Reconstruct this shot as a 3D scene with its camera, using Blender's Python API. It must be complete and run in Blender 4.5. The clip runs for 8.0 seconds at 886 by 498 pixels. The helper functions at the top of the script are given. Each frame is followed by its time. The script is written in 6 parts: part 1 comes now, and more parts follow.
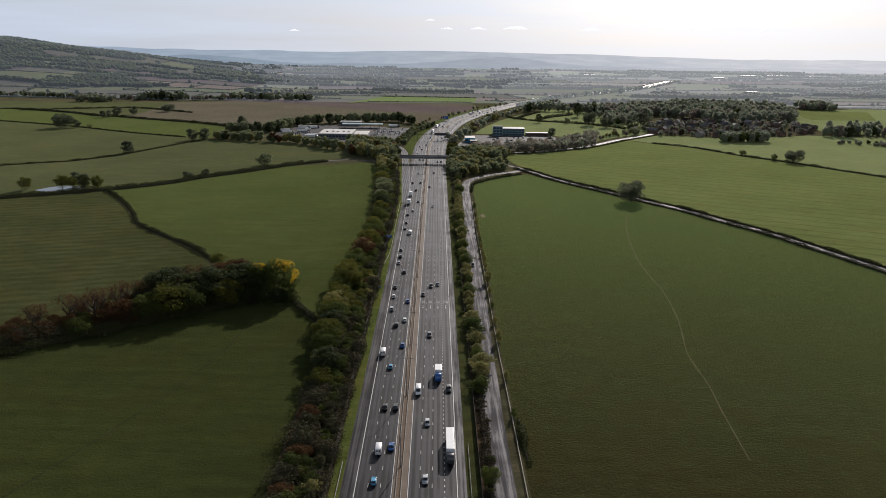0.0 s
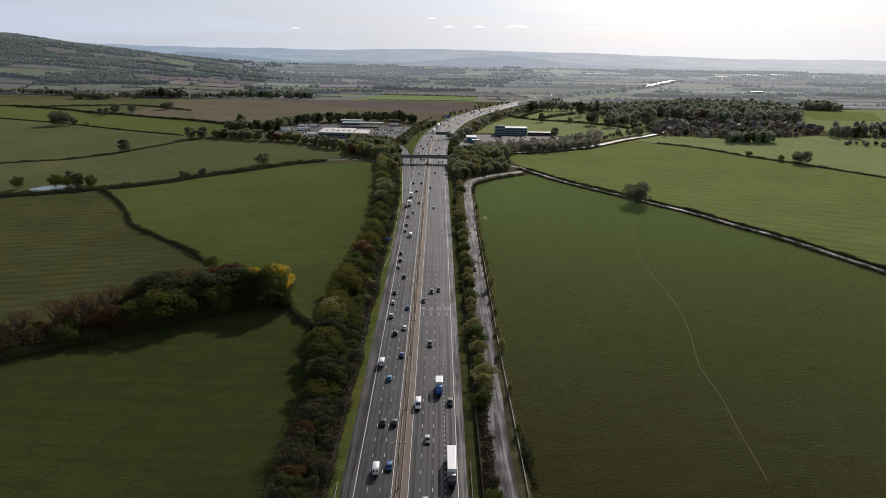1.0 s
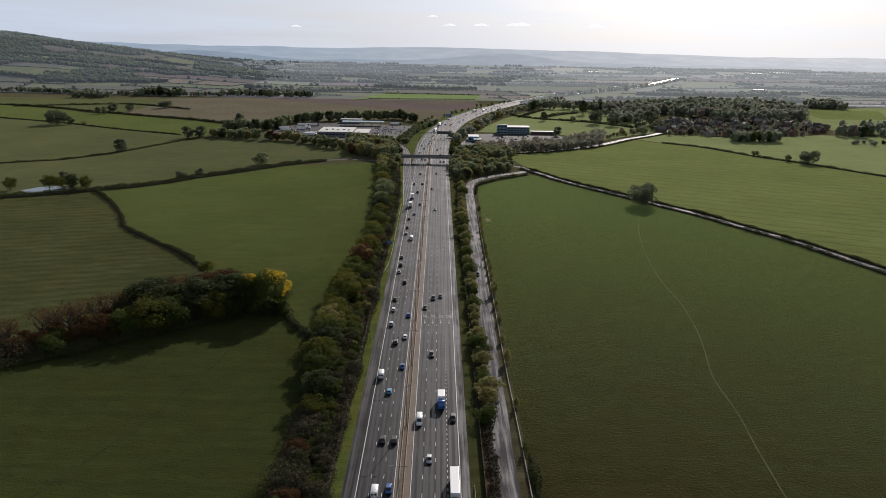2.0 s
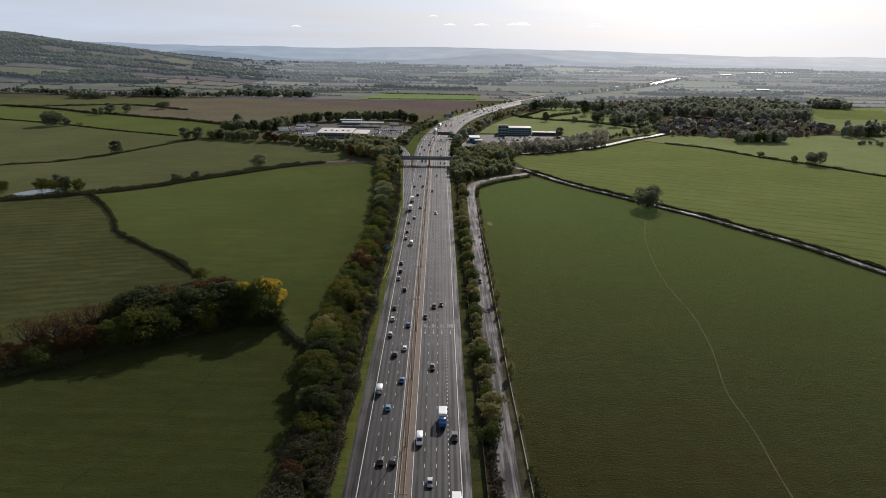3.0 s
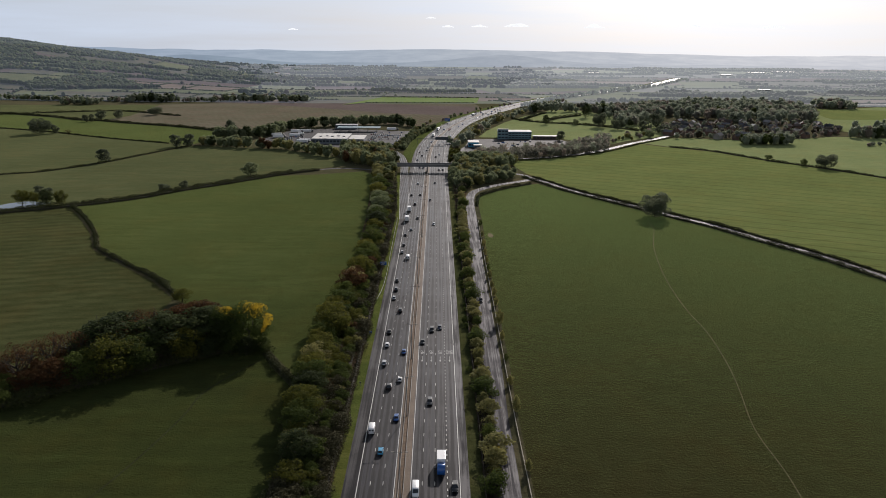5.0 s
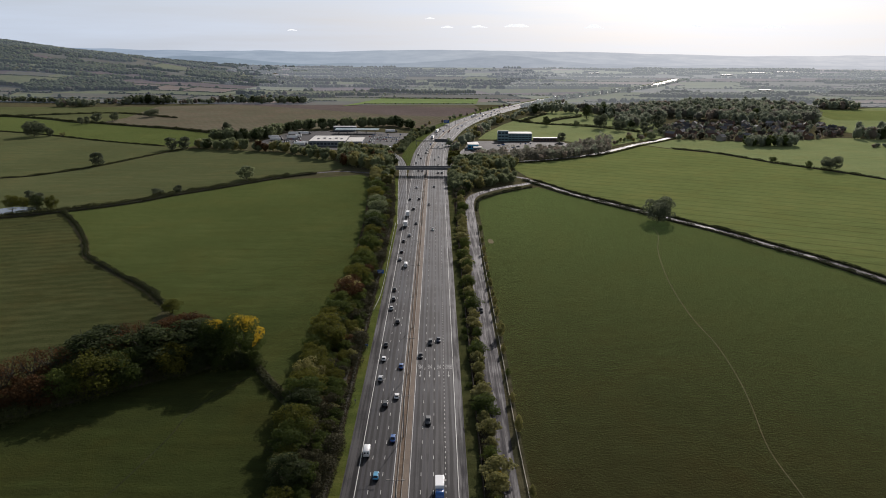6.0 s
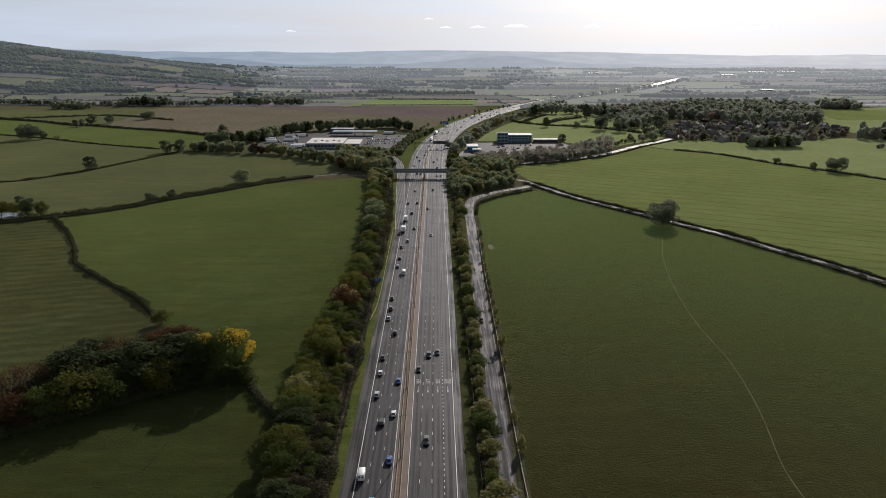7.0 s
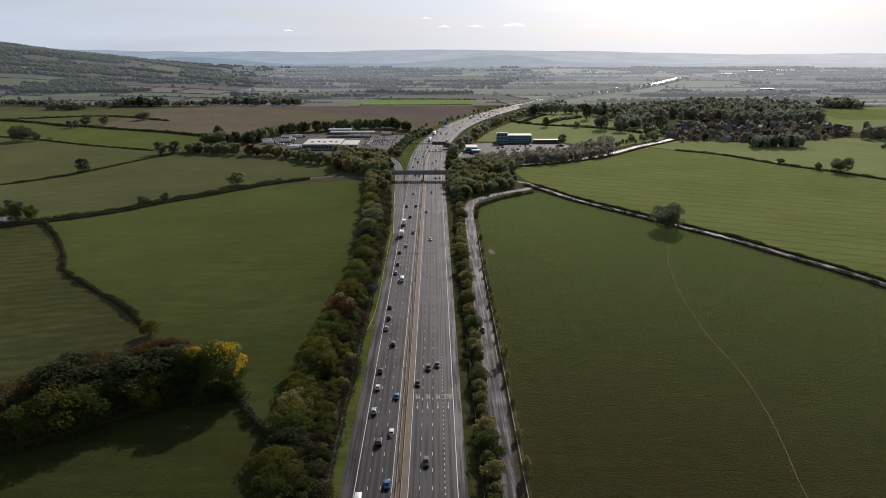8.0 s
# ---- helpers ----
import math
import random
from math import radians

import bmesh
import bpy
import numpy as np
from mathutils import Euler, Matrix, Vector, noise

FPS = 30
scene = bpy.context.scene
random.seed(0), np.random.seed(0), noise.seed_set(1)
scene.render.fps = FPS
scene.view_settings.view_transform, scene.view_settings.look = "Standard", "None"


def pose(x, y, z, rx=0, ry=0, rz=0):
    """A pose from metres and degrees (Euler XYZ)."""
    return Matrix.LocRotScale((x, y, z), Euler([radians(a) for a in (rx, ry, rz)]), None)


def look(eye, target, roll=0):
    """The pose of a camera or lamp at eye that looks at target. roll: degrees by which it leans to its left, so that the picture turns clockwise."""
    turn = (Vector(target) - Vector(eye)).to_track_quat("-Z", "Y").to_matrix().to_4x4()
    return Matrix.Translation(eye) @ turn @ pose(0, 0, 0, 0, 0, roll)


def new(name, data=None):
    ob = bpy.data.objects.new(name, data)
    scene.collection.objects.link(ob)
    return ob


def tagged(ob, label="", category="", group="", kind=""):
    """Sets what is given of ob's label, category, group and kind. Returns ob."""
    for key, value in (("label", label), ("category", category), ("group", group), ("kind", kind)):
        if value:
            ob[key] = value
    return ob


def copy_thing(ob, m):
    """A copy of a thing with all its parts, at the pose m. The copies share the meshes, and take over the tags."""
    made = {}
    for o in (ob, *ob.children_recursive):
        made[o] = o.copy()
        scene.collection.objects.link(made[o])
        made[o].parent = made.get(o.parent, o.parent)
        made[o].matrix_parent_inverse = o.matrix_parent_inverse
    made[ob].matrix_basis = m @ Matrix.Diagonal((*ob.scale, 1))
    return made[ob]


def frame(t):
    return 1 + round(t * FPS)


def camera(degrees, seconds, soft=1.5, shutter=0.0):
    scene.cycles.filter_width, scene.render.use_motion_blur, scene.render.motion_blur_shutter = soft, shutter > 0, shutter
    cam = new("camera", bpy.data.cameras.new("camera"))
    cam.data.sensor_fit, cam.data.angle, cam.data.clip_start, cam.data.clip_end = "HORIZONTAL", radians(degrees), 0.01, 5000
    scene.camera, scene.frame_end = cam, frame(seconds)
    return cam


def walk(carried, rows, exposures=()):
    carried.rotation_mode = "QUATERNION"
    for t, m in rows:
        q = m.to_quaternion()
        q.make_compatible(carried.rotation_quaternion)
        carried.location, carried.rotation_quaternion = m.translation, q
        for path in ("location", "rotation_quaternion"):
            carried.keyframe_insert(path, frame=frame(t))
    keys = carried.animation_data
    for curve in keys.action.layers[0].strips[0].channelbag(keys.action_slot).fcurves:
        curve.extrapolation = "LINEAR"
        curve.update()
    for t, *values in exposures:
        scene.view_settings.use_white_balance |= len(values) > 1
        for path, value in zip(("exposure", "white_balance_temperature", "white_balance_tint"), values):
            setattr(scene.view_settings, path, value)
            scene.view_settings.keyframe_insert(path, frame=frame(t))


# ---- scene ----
cam = camera(62.2, 8.0, soft=0.9)
PATH = [
    (0, (9.37, -10.421, 124.735), (9.392, -8.498, 124.185), 0.8),
    (0.5, (9.323, -4.001, 124.123), (9.344, -2.078, 123.572), 0.9),
    (1, (9.168, 2.499, 124.065), (9.188, 4.421, 123.511), 1.0),
    (1.5, (8.931, 9.101, 123.934), (8.949, 11.022, 123.377), 1.0),
    (3, (8.611, 28.132, 123.487), (8.627, 30.052, 122.928), 0.9),
    (3.5, (8.707, 34.642, 123.554), (8.723, 36.562, 122.995), 0.7),
    (4, (8.701, 40.937, 123.676), (8.718, 42.857, 123.117), 0.6),
    (4.5, (9.065, 47.405, 123.651), (9.082, 49.326, 123.095), 0.5),
    (6, (10.114, 66.18, 124.132), (10.131, 68.102, 123.579), 0.3),
    (6.5, (10.251, 72.51, 124.126), (10.269, 74.433, 123.574), 0.2),
    (7, (10.65, 78.382, 124.272), (10.668, 80.304, 123.72), 0.1),
    (7.5, (10.638, 84.48, 124.336), (10.658, 86.402, 123.783), 0.1),
    (8, (10.245, 90.931, 124.321), (10.267, 92.853, 123.767), 0.0),
]
walk(cam, [(t, look(eye, target, roll)) for t, eye, target, roll in PATH])

# ---- world, sun ----
SUN_ELEV, SUN_AZ = 25.7, 18.6
scene.view_settings.exposure = 0.0
world = bpy.data.worlds.new("sky")
scene.world = world
world.use_nodes = True
wn, wl = world.node_tree.nodes, world.node_tree.links
wn.clear()
w_out = wn.new("ShaderNodeOutputWorld")
w_bg = wn.new("ShaderNodeBackground")
w_sky = wn.new("ShaderNodeTexSky")
w_sky.sky_type, w_sky.sun_disc = "NISHITA", False
w_sky.sun_elevation, w_sky.sun_rotation = radians(SUN_ELEV), radians(SUN_AZ)
w_sky.air_density, w_sky.dust_density, w_sky.ozone_density = 1.0, 1.5, 1.0
w_co = wn.new("ShaderNodeTexCoord")
w_map = wn.new("ShaderNodeMapping")
w_map.inputs["Scale"].default_value = (2.0, 2.0, 26.0)
w_noise = wn.new("ShaderNodeTexNoise")
w_noise.inputs["Scale"].default_value = 1.6
w_noise.inputs["Detail"].default_value = 7.0
w_noise.inputs["Roughness"].default_value = 0.55
w_ramp = wn.new("ShaderNodeValToRGB")
w_ramp.color_ramp.elements[0].position, w_ramp.color_ramp.elements[0].color = 0.30, (0.80, 0.80, 0.80, 1)
w_ramp.color_ramp.elements[1].position, w_ramp.color_ramp.elements[1].color = 0.68, (1.0, 1.0, 1.0, 1)
w_mix = wn.new("ShaderNodeMix")
w_mix.data_type = "RGBA"
w_sep = wn.new("ShaderNodeSeparateXYZ")
w_up = wn.new("ShaderNodeMapRange")  # haze thins out above the horizon
w_up.inputs["From Min"].default_value, w_up.inputs["From Max"].default_value = 0.08, 0.54
w_up.inputs["To Min"].default_value, w_up.inputs["To Max"].default_value = 1.0, 0.15
w_side = wn.new("ShaderNodeMapRange")  # haze brightens towards the sun
w_side.inputs["From Min"].default_value, w_side.inputs["From Max"].default_value = -0.55, 0.40
w_haze = wn.new("ShaderNodeMix")
w_haze.data_type = "RGBA"
w_haze.inputs["A"].default_value = (11.5, 13.1, 15.9, 1)
w_haze.inputs["B"].default_value = (16.0, 16.1, 17.0, 1)
w_dot = wn.new("ShaderNodeVectorMath")  # the bright veil of thin cloud round the sun
w_dot.operation = "DOT_PRODUCT"
w_pow = wn.new("ShaderNodeMath")
w_pow.operation, w_pow.use_clamp = "POWER", True
w_pow.inputs[1].default_value = 24.0
w_glare = wn.new("ShaderNodeMix")
w_glare.data_type, w_glare.blend_type = "RGBA", "ADD"
w_glare.inputs["B"].default_value = (40.0, 39.0, 37.5, 1)
w_mul = wn.new("ShaderNodeMath")
w_mul.operation = "MULTIPLY"
w_bg.inputs["Strength"].default_value = 0.05
wl.new(w_co.outputs["Generated"], w_sep.inputs["Vector"])
wl.new(w_sep.outputs["Z"], w_up.inputs["Value"])
wl.new(w_sep.outputs["X"], w_side.inputs["Value"])
wl.new(w_side.outputs["Result"], w_haze.inputs["Factor"])
wl.new(w_haze.outputs["Result"], w_mix.inputs["B"])
wl.new(w_up.outputs["Result"], w_mul.inputs[1])
wl.new(w_co.outputs["Generated"], w_map.inputs["Vector"])
wl.new(w_map.outputs["Vector"], w_noise.inputs["Vector"])
wl.new(w_noise.outputs["Fac"], w_ramp.inputs["Fac"])
wl.new(w_ramp.outputs["Color"], w_mul.inputs[0])
wl.new(w_mul.outputs["Value"], w_mix.inputs["Factor"])
wl.new(w_sky.outputs["Color"], w_mix.inputs["A"])
wl.new(w_co.outputs["Generated"], w_dot.inputs[0])
wl.new(w_dot.outputs["Value"], w_pow.inputs[0])
wl.new(w_pow.outputs["Value"], w_glare.inputs["Factor"])
wl.new(w_mix.outputs["Result"], w_glare.inputs["A"])
wl.new(w_glare.outputs["Result"], w_bg.inputs["Color"])
wl.new(w_bg.outputs["Background"], w_out.inputs["Surface"])

sun_data = bpy.data.lights.new("sun", "SUN")
sun_data.energy, sun_data.angle, sun_data.color = 4.5, radians(0.53), (1.0, 0.91, 0.865)
sun = new("sun", sun_data)
sun_dir = Vector((math.sin(radians(SUN_AZ)) * math.cos(radians(SUN_ELEV)), math.cos(radians(SUN_AZ)) * math.cos(radians(SUN_ELEV)), math.sin(radians(SUN_ELEV))))
sun.matrix_world = look(sun_dir * 400, (0, 0, 0))
w_dot.inputs[1].default_value = sun_dir

# ---- materials ----


def base_mat(name, rough=0.8, spec=0.3, metal=0.0):
    m = bpy.data.materials.new(name)
    m.use_nodes = True
    b = m.node_tree.nodes["Principled BSDF"]
    b.inputs["Roughness"].default_value = rough
    b.inputs["Specular IOR Level"].default_value = spec
    b.inputs["Metallic"].default_value = metal
    return m, m.node_tree.nodes, m.node_tree.links, b


def ramp_node(nodes, stops):
    r = nodes.new("ShaderNodeValToRGB")
    e = r.color_ramp.elements
    while len(e) < len(stops):
        e.new(0.5)
    for el, (p, c) in zip(e, stops):
        el.position, el.color = p, (*c, 1)
    return r


def noise_node(nodes, links, vec, scale, detail=4.0, rough=0.55):
    n = nodes.new("ShaderNodeTexNoise")
    n.inputs["Scale"].default_value, n.inputs["Detail"].default_value, n.inputs["Roughness"].default_value = scale, detail, rough
    links.new(vec, n.inputs["Vector"])
    return n.outputs["Fac"]


def math_node(nodes, links, op, a, b=None):
    n = nodes.new("ShaderNodeMath")
    n.operation = op
    for i, v in enumerate((a, b)):
        if v is None:
            continue
        if isinstance(v, (int, float)):
            n.inputs[i].default_value = v
        else:
            links.new(v, n.inputs[i])
    return n.outputs[0]


def bump_node(nodes, links, b, height, strength=0.4, dist=0.1):
    n = nodes.new("ShaderNodeBump")
    n.inputs["Strength"].default_value, n.inputs["Distance"].default_value = strength, dist
    links.new(height, n.inputs["Height"])
    links.new(n.outputs["Normal"], b.inputs["Normal"])


def speckled(name, stops, scales=(0.5, 8.0), rough=0.8, spec=0.3, metal=0.0, bump=0.2, dist=0.02, mix=0.5, stretch=(1, 1, 1)):
    """A surface whose colour wanders between stops at two scales, with fine relief."""
    m, nodes, links, b = base_mat(name, rough, spec, metal)
    co = nodes.new("ShaderNodeTexCoord").outputs["Object"]
    mp = nodes.new("ShaderNodeMapping")
    mp.inputs["Scale"].default_value = stretch
    links.new(co, mp.inputs["Vector"])
    v = mp.outputs["Vector"]
    n1, n2 = noise_node(nodes, links, v, scales[0]), noise_node(nodes, links, v, scales[1])
    f = math_node(nodes, links, "ADD", math_node(nodes, links, "MULTIPLY", n1, 1 - mix), math_node(nodes, links, "MULTIPLY", n2, mix))
    r = ramp_node(nodes, stops)
    links.new(f, r.inputs["Fac"])
    links.new(r.outputs["Color"], b.inputs["Base Color"])
    if bump:
        bump_node(nodes, links, b, n2, bump, dist)
    return m


def colour_mix(nodes, links, fac, a, b, blend="MIX"):
    n = nodes.new("ShaderNodeMix")
    n.data_type, n.blend_type = "RGBA", blend
    for key, v in (("Factor", fac), ("A", a), ("B", b)):
        if isinstance(v, (float, tuple)):
            n.inputs[key].default_value = v
        else:
            links.new(v, n.inputs[key])
    return n.outputs["Result"]


def turned(nodes, links, co, angle, scale=(1, 1, 1)):
    mp = nodes.new("ShaderNodeMapping")
    mp.inputs["Rotation"].default_value = (0, 0, radians(angle))
    mp.inputs["Scale"].default_value = scale
    links.new(co, mp.inputs["Vector"])
    return mp.outputs["Vector"]


def band_wave(nodes, links, vec, length, distort):
    wv = nodes.new("ShaderNodeTexWave")
    wv.inputs["Scale"].default_value, wv.inputs["Distortion"].default_value = 0.314 / length, distort
    wv.inputs["Detail"].default_value, wv.inputs["Detail Scale"].default_value = 3.0, 1.5
    links.new(vec, wv.inputs["Vector"])
    return wv.outputs["Fac"]


def grass_mat(name, dark, mid, light, stripe=None, sheen=0.16, large=0.012, glow=0.0, tint=5.0, fuzz=0.5, haze=(0.56, 0.66, 0.76), lines=None, lie=20, dry=(1.25, 0.95, 0.85), dead=0.55):
    """Grassland in metres: broad patches, wind-laid wisps, tussocks, fine blades, drier spots and dark flecks.
    stripe = (angle in degrees, wave length, weight); lines = (angle, spacing, depth) of thin wheel lines."""
    m, nodes, links, b = base_mat(name, 0.9, 0.0)
    dark, mid, light = ((c[0] * 1.10, c[1] * 0.98, c[2] * 1.6) for c in (dark, mid, light))
    co = nodes.new("ShaderNodeTexCoord").outputs["Object"]
    big, med, fine = noise_node(nodes, links, co, large, 5, 0.6), noise_node(nodes, links, co, 0.11, 6, 0.7), noise_node(nodes, links, co, 1.1, 4, 0.75)
    wisp = noise_node(nodes, links, turned(nodes, links, co, lie, (0.025, 0.2, 1.0)), 1.0, 6, 0.68)
    f = math_node(nodes, links, "MULTIPLY", big, 0.34)
    for n, w in ((med, 0.22), (fine, 0.20), (wisp, 0.36)):
        f = math_node(nodes, links, "ADD", f, math_node(nodes, links, "MULTIPLY", n, w))
    if stripe:
        wv = band_wave(nodes, links, turned(nodes, links, co, stripe[0]), stripe[1], 2.2)
        sw = math_node(nodes, links, "MULTIPLY", math_node(nodes, links, "SUBTRACT", wv, 0.5), stripe[2])
        f = math_node(nodes, links, "ADD", f, math_node(nodes, links, "MULTIPLY", sw, math_node(nodes, links, "MULTIPLY", big, 2.0)))
    r = ramp_node(nodes, [(0.485, dark), (0.56, mid), (0.635, light)])
    links.new(f, r.inputs["Fac"])
    col = r.outputs["Color"]
    rd = ramp_node(nodes, [(0.46, (0, 0, 0)), (0.64, (dead,) * 3)])
    links.new(noise_node(nodes, links, co, 0.028, 7, 0.72), rd.inputs["Fac"])
    col = colour_mix(nodes, links, rd.outputs["Color"], col, colour_mix(nodes, links, 1.0, col, (*dry, 1.0), "MULTIPLY"))
    rf = ramp_node(nodes, [(0.57, (1, 1, 1)), (0.70, (0.52, 0.50, 0.52))])
    links.new(noise_node(nodes, links, turned(nodes, links, co, lie, (0.12, 0.45, 1.0)), 1.0, 5, 0.8), rf.inputs["Fac"])
    col = colour_mix(nodes, links, 1.0, col, rf.outputs["Color"], "MULTIPLY")
    if lines:
        for length, depth in ((lines[1], lines[2]), (lines[1] / 3, lines[2] * 0.35)):
            rl = ramp_node(nodes, [(0.86, (1, 1, 1)), (0.97, (1 - depth,) * 3)])
            links.new(band_wave(nodes, links, turned(nodes, links, co, lines[0]), length, 0.25), rl.inputs["Fac"])
            col = colour_mix(nodes, links, 1.0, col, rl.outputs["Color"], "MULTIPLY")
    links.new(col, b.inputs["Base Color"])
    b.inputs["Sheen Weight"].default_value, b.inputs["Sheen Roughness"].default_value = sheen, fuzz
    b.inputs["Sheen Tint"].default_value = (*[min(1, c * tint) for c in light], 1)
    # glow: air haze painted onto distant fields as emission
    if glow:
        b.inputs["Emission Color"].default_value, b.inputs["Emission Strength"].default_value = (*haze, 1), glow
    bump_node(nodes, links, b, math_node(nodes, links, "ADD", fine, med), 0.8, 0.4)
    return m


def leaf_mat(name, dark, mid, light, through_part=0.45, glow=0.0, gloss=0.04, sheen=0.2, haze=(0.52, 0.63, 0.76)):
    """Foliage: every leaf spray and every plant has its own tone; some light passes through."""
    m, nodes, links, b = base_mat(name, 0.72, gloss)
    b.inputs["Sheen Weight"].default_value, b.inputs["Sheen Roughness"].default_value = sheen, 0.4
    b.inputs["Sheen Tint"].default_value = (0.62, 0.74, 0.54, 1)
    isl = nodes.new("ShaderNodeNewGeometry").outputs["Random Per Island"]
    obj = nodes.new("ShaderNodeObjectInfo").outputs["Random"]
    f = math_node(nodes, links, "ADD", math_node(nodes, links, "MULTIPLY", isl, 0.3), math_node(nodes, links, "ADD", math_node(nodes, links, "MULTIPLY", obj, 0.5), 0.1))
    # glow: air haze painted onto distant foliage as emission
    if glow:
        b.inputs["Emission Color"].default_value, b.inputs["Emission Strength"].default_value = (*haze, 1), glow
    r = ramp_node(nodes, [(0.1, dark), (0.5, mid), (0.92, light)])
    links.new(f, r.inputs["Fac"])
    links.new(r.outputs["Color"], b.inputs["Base Color"])
    tr = nodes.new("ShaderNodeBsdfTranslucent")
    links.new(r.outputs["Color"], tr.inputs["Color"])
    mx = nodes.new("ShaderNodeMixShader")
    mx.inputs["Fac"].default_value = through_part
    links.new(b.outputs["BSDF"], mx.inputs[1])
    links.new(tr.outputs["BSDF"], mx.inputs[2])
    links.new(mx.outputs["Shader"], nodes["Material Output"].inputs["Surface"])
    return m


def paint_mat(name, col, rough=0.3, metal=0.0, coat=0.4):
    m = speckled(name, [(0.35, tuple(c * 0.88 for c in col)), (0.65, col)], (0.7, 6), rough, 0.5, metal, bump=0)
    m.node_tree.nodes["Principled BSDF"].inputs["Coat Weight"].default_value = coat
    return m


def road_mat(name, dark, light, rough, tracks=None, along=0.012, spec=0.13):
    """Worn tarmac. tracks = (x of the first wheel track, lane width): long polished and oily bands along y."""
    m, nodes, links, b = base_mat(name, rough, spec)
    co = nodes.new("ShaderNodeTexCoord").outputs["Object"]
    mp = nodes.new("ShaderNodeMapping")
    mp.inputs["Scale"].default_value = (1.0 if along < 0.5 else along, along, 1.0)
    links.new(co, mp.inputs["Vector"])
    streak = noise_node(nodes, links, mp.outputs["Vector"], 0.8, 4, 0.7)
    patch = noise_node(nodes, links, co, 0.05, 5, 0.6)
    grain = noise_node(nodes, links, co, 6.0, 3, 0.7)
    f = math_node(nodes, links, "MULTIPLY", streak, 0.55)
    if tracks:
        sx = nodes.new("ShaderNodeSeparateXYZ")
        links.new(co, sx.inputs["Vector"])
        w = math_node(nodes, links, "COSINE", math_node(nodes, links, "MULTIPLY", math_node(nodes, links, "ADD", sx.outputs["X"], tracks[0]), 2 * math.pi / tracks[1]))
        f = math_node(nodes, links, "ADD", f, math_node(nodes, links, "MULTIPLY", w, math_node(nodes, links, "MULTIPLY", streak, 0.13)))
    f = math_node(nodes, links, "ADD", f, math_node(nodes, links, "MULTIPLY", patch, 0.3))
    f = math_node(nodes, links, "ADD", f, math_node(nodes, links, "MULTIPLY", grain, 0.15))
    r = ramp_node(nodes, [(0.455, dark), (0.50, tuple(a * 0.6 + c * 0.4 for a, c in zip(dark, light))), (0.545, light)])
    links.new(f, r.inputs["Fac"])
    links.new(r.outputs["Color"], b.inputs["Base Color"])
    rr = ramp_node(nodes, [(0.44, (rough + 0.25,) * 3), (0.57, (rough - 0.08,) * 3)])
    links.new(f, rr.inputs["Fac"])
    links.new(rr.outputs["Color"], b.inputs["Roughness"])
    bump_node(nodes, links, b, grain, 0.25, 0.02)
    return m


M = {}
M["ground"] = grass_mat("rough_grass", (0.028, 0.034, 0.011), (0.042, 0.048, 0.016), (0.062, 0.064, 0.023))
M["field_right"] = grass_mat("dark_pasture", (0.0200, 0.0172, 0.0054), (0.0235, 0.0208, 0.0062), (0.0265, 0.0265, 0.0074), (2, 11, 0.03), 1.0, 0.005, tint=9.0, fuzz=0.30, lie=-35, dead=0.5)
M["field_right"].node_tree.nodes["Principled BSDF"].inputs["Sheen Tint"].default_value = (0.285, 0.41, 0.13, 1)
M["field_rows"] = grass_mat("young_crop", (0.0558, 0.0801, 0.0167), (0.0741, 0.1033, 0.0212), (0.0946, 0.1222, 0.0273), None, 0.25, lines=(-63, 16, 0.32), lie=-27)
M["field_green"] = grass_mat("green_pasture", (0.0195, 0.0290, 0.0054), (0.0262, 0.0382, 0.0073), (0.0366, 0.0500, 0.0104), None, 0.5, tint=7.0, lie=-15, dead=0.6, fuzz=0.35)
M["field_mid"] = grass_mat("pale_pasture", (0.0665, 0.0960, 0.0242), (0.0874, 0.1206, 0.0307), (0.1133, 0.1453, 0.0406), None, 0.3)
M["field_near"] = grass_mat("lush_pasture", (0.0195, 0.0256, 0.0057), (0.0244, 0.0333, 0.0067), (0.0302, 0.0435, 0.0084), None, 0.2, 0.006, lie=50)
M["field_stripe"] = grass_mat("mown_pasture", (0.0239, 0.0313, 0.0075), (0.0327, 0.0424, 0.0103), (0.0458, 0.0555, 0.0142), (72, 9, 0.07), lie=-109, dead=0.5)
M["field_olive"] = grass_mat("olive_pasture", (0.0276, 0.0379, 0.0103), (0.0372, 0.0491, 0.0132), (0.0505, 0.0619, 0.0177), None, 0.3, lie=10, dead=0.5)
M["field_bright"] = grass_mat("bright_grass", (0.062, 0.104, 0.024), (0.078, 0.124, 0.029), (0.096, 0.140, 0.036), None, 0.3)
M["field_plough"] = grass_mat("ploughed_soil", (0.0605, 0.0564, 0.0306), (0.0745, 0.0684, 0.0379), (0.0908, 0.0828, 0.0466), (35, 12, 0.08), lie=-8, dead=0.2)
M["field_stubble"] = grass_mat("stubble", (0.0572, 0.0638, 0.0250), (0.0748, 0.0792, 0.0321), (0.0946, 0.0946, 0.0416), (20, 10, 0.10), lie=-10, dead=0.8, dry=(1.15, 0.90, 0.95))
M["verge"] = grass_mat("lush_verge", (0.0333, 0.0512, 0.0083), (0.0499, 0.0717, 0.0115), (0.0666, 0.0870, 0.0160), None, 0.2, 0.08)
M["rough_verge"] = grass_mat("rough_lane_verge", (0.028, 0.033, 0.011), (0.046, 0.051, 0.018), (0.072, 0.075, 0.028), None, 0.1, 0.08)
M["scrub"] = grass_mat("scrub_floor", (0.035, 0.030, 0.014), (0.055, 0.048, 0.020), (0.080, 0.075, 0.028), None, 0.05, 0.08)
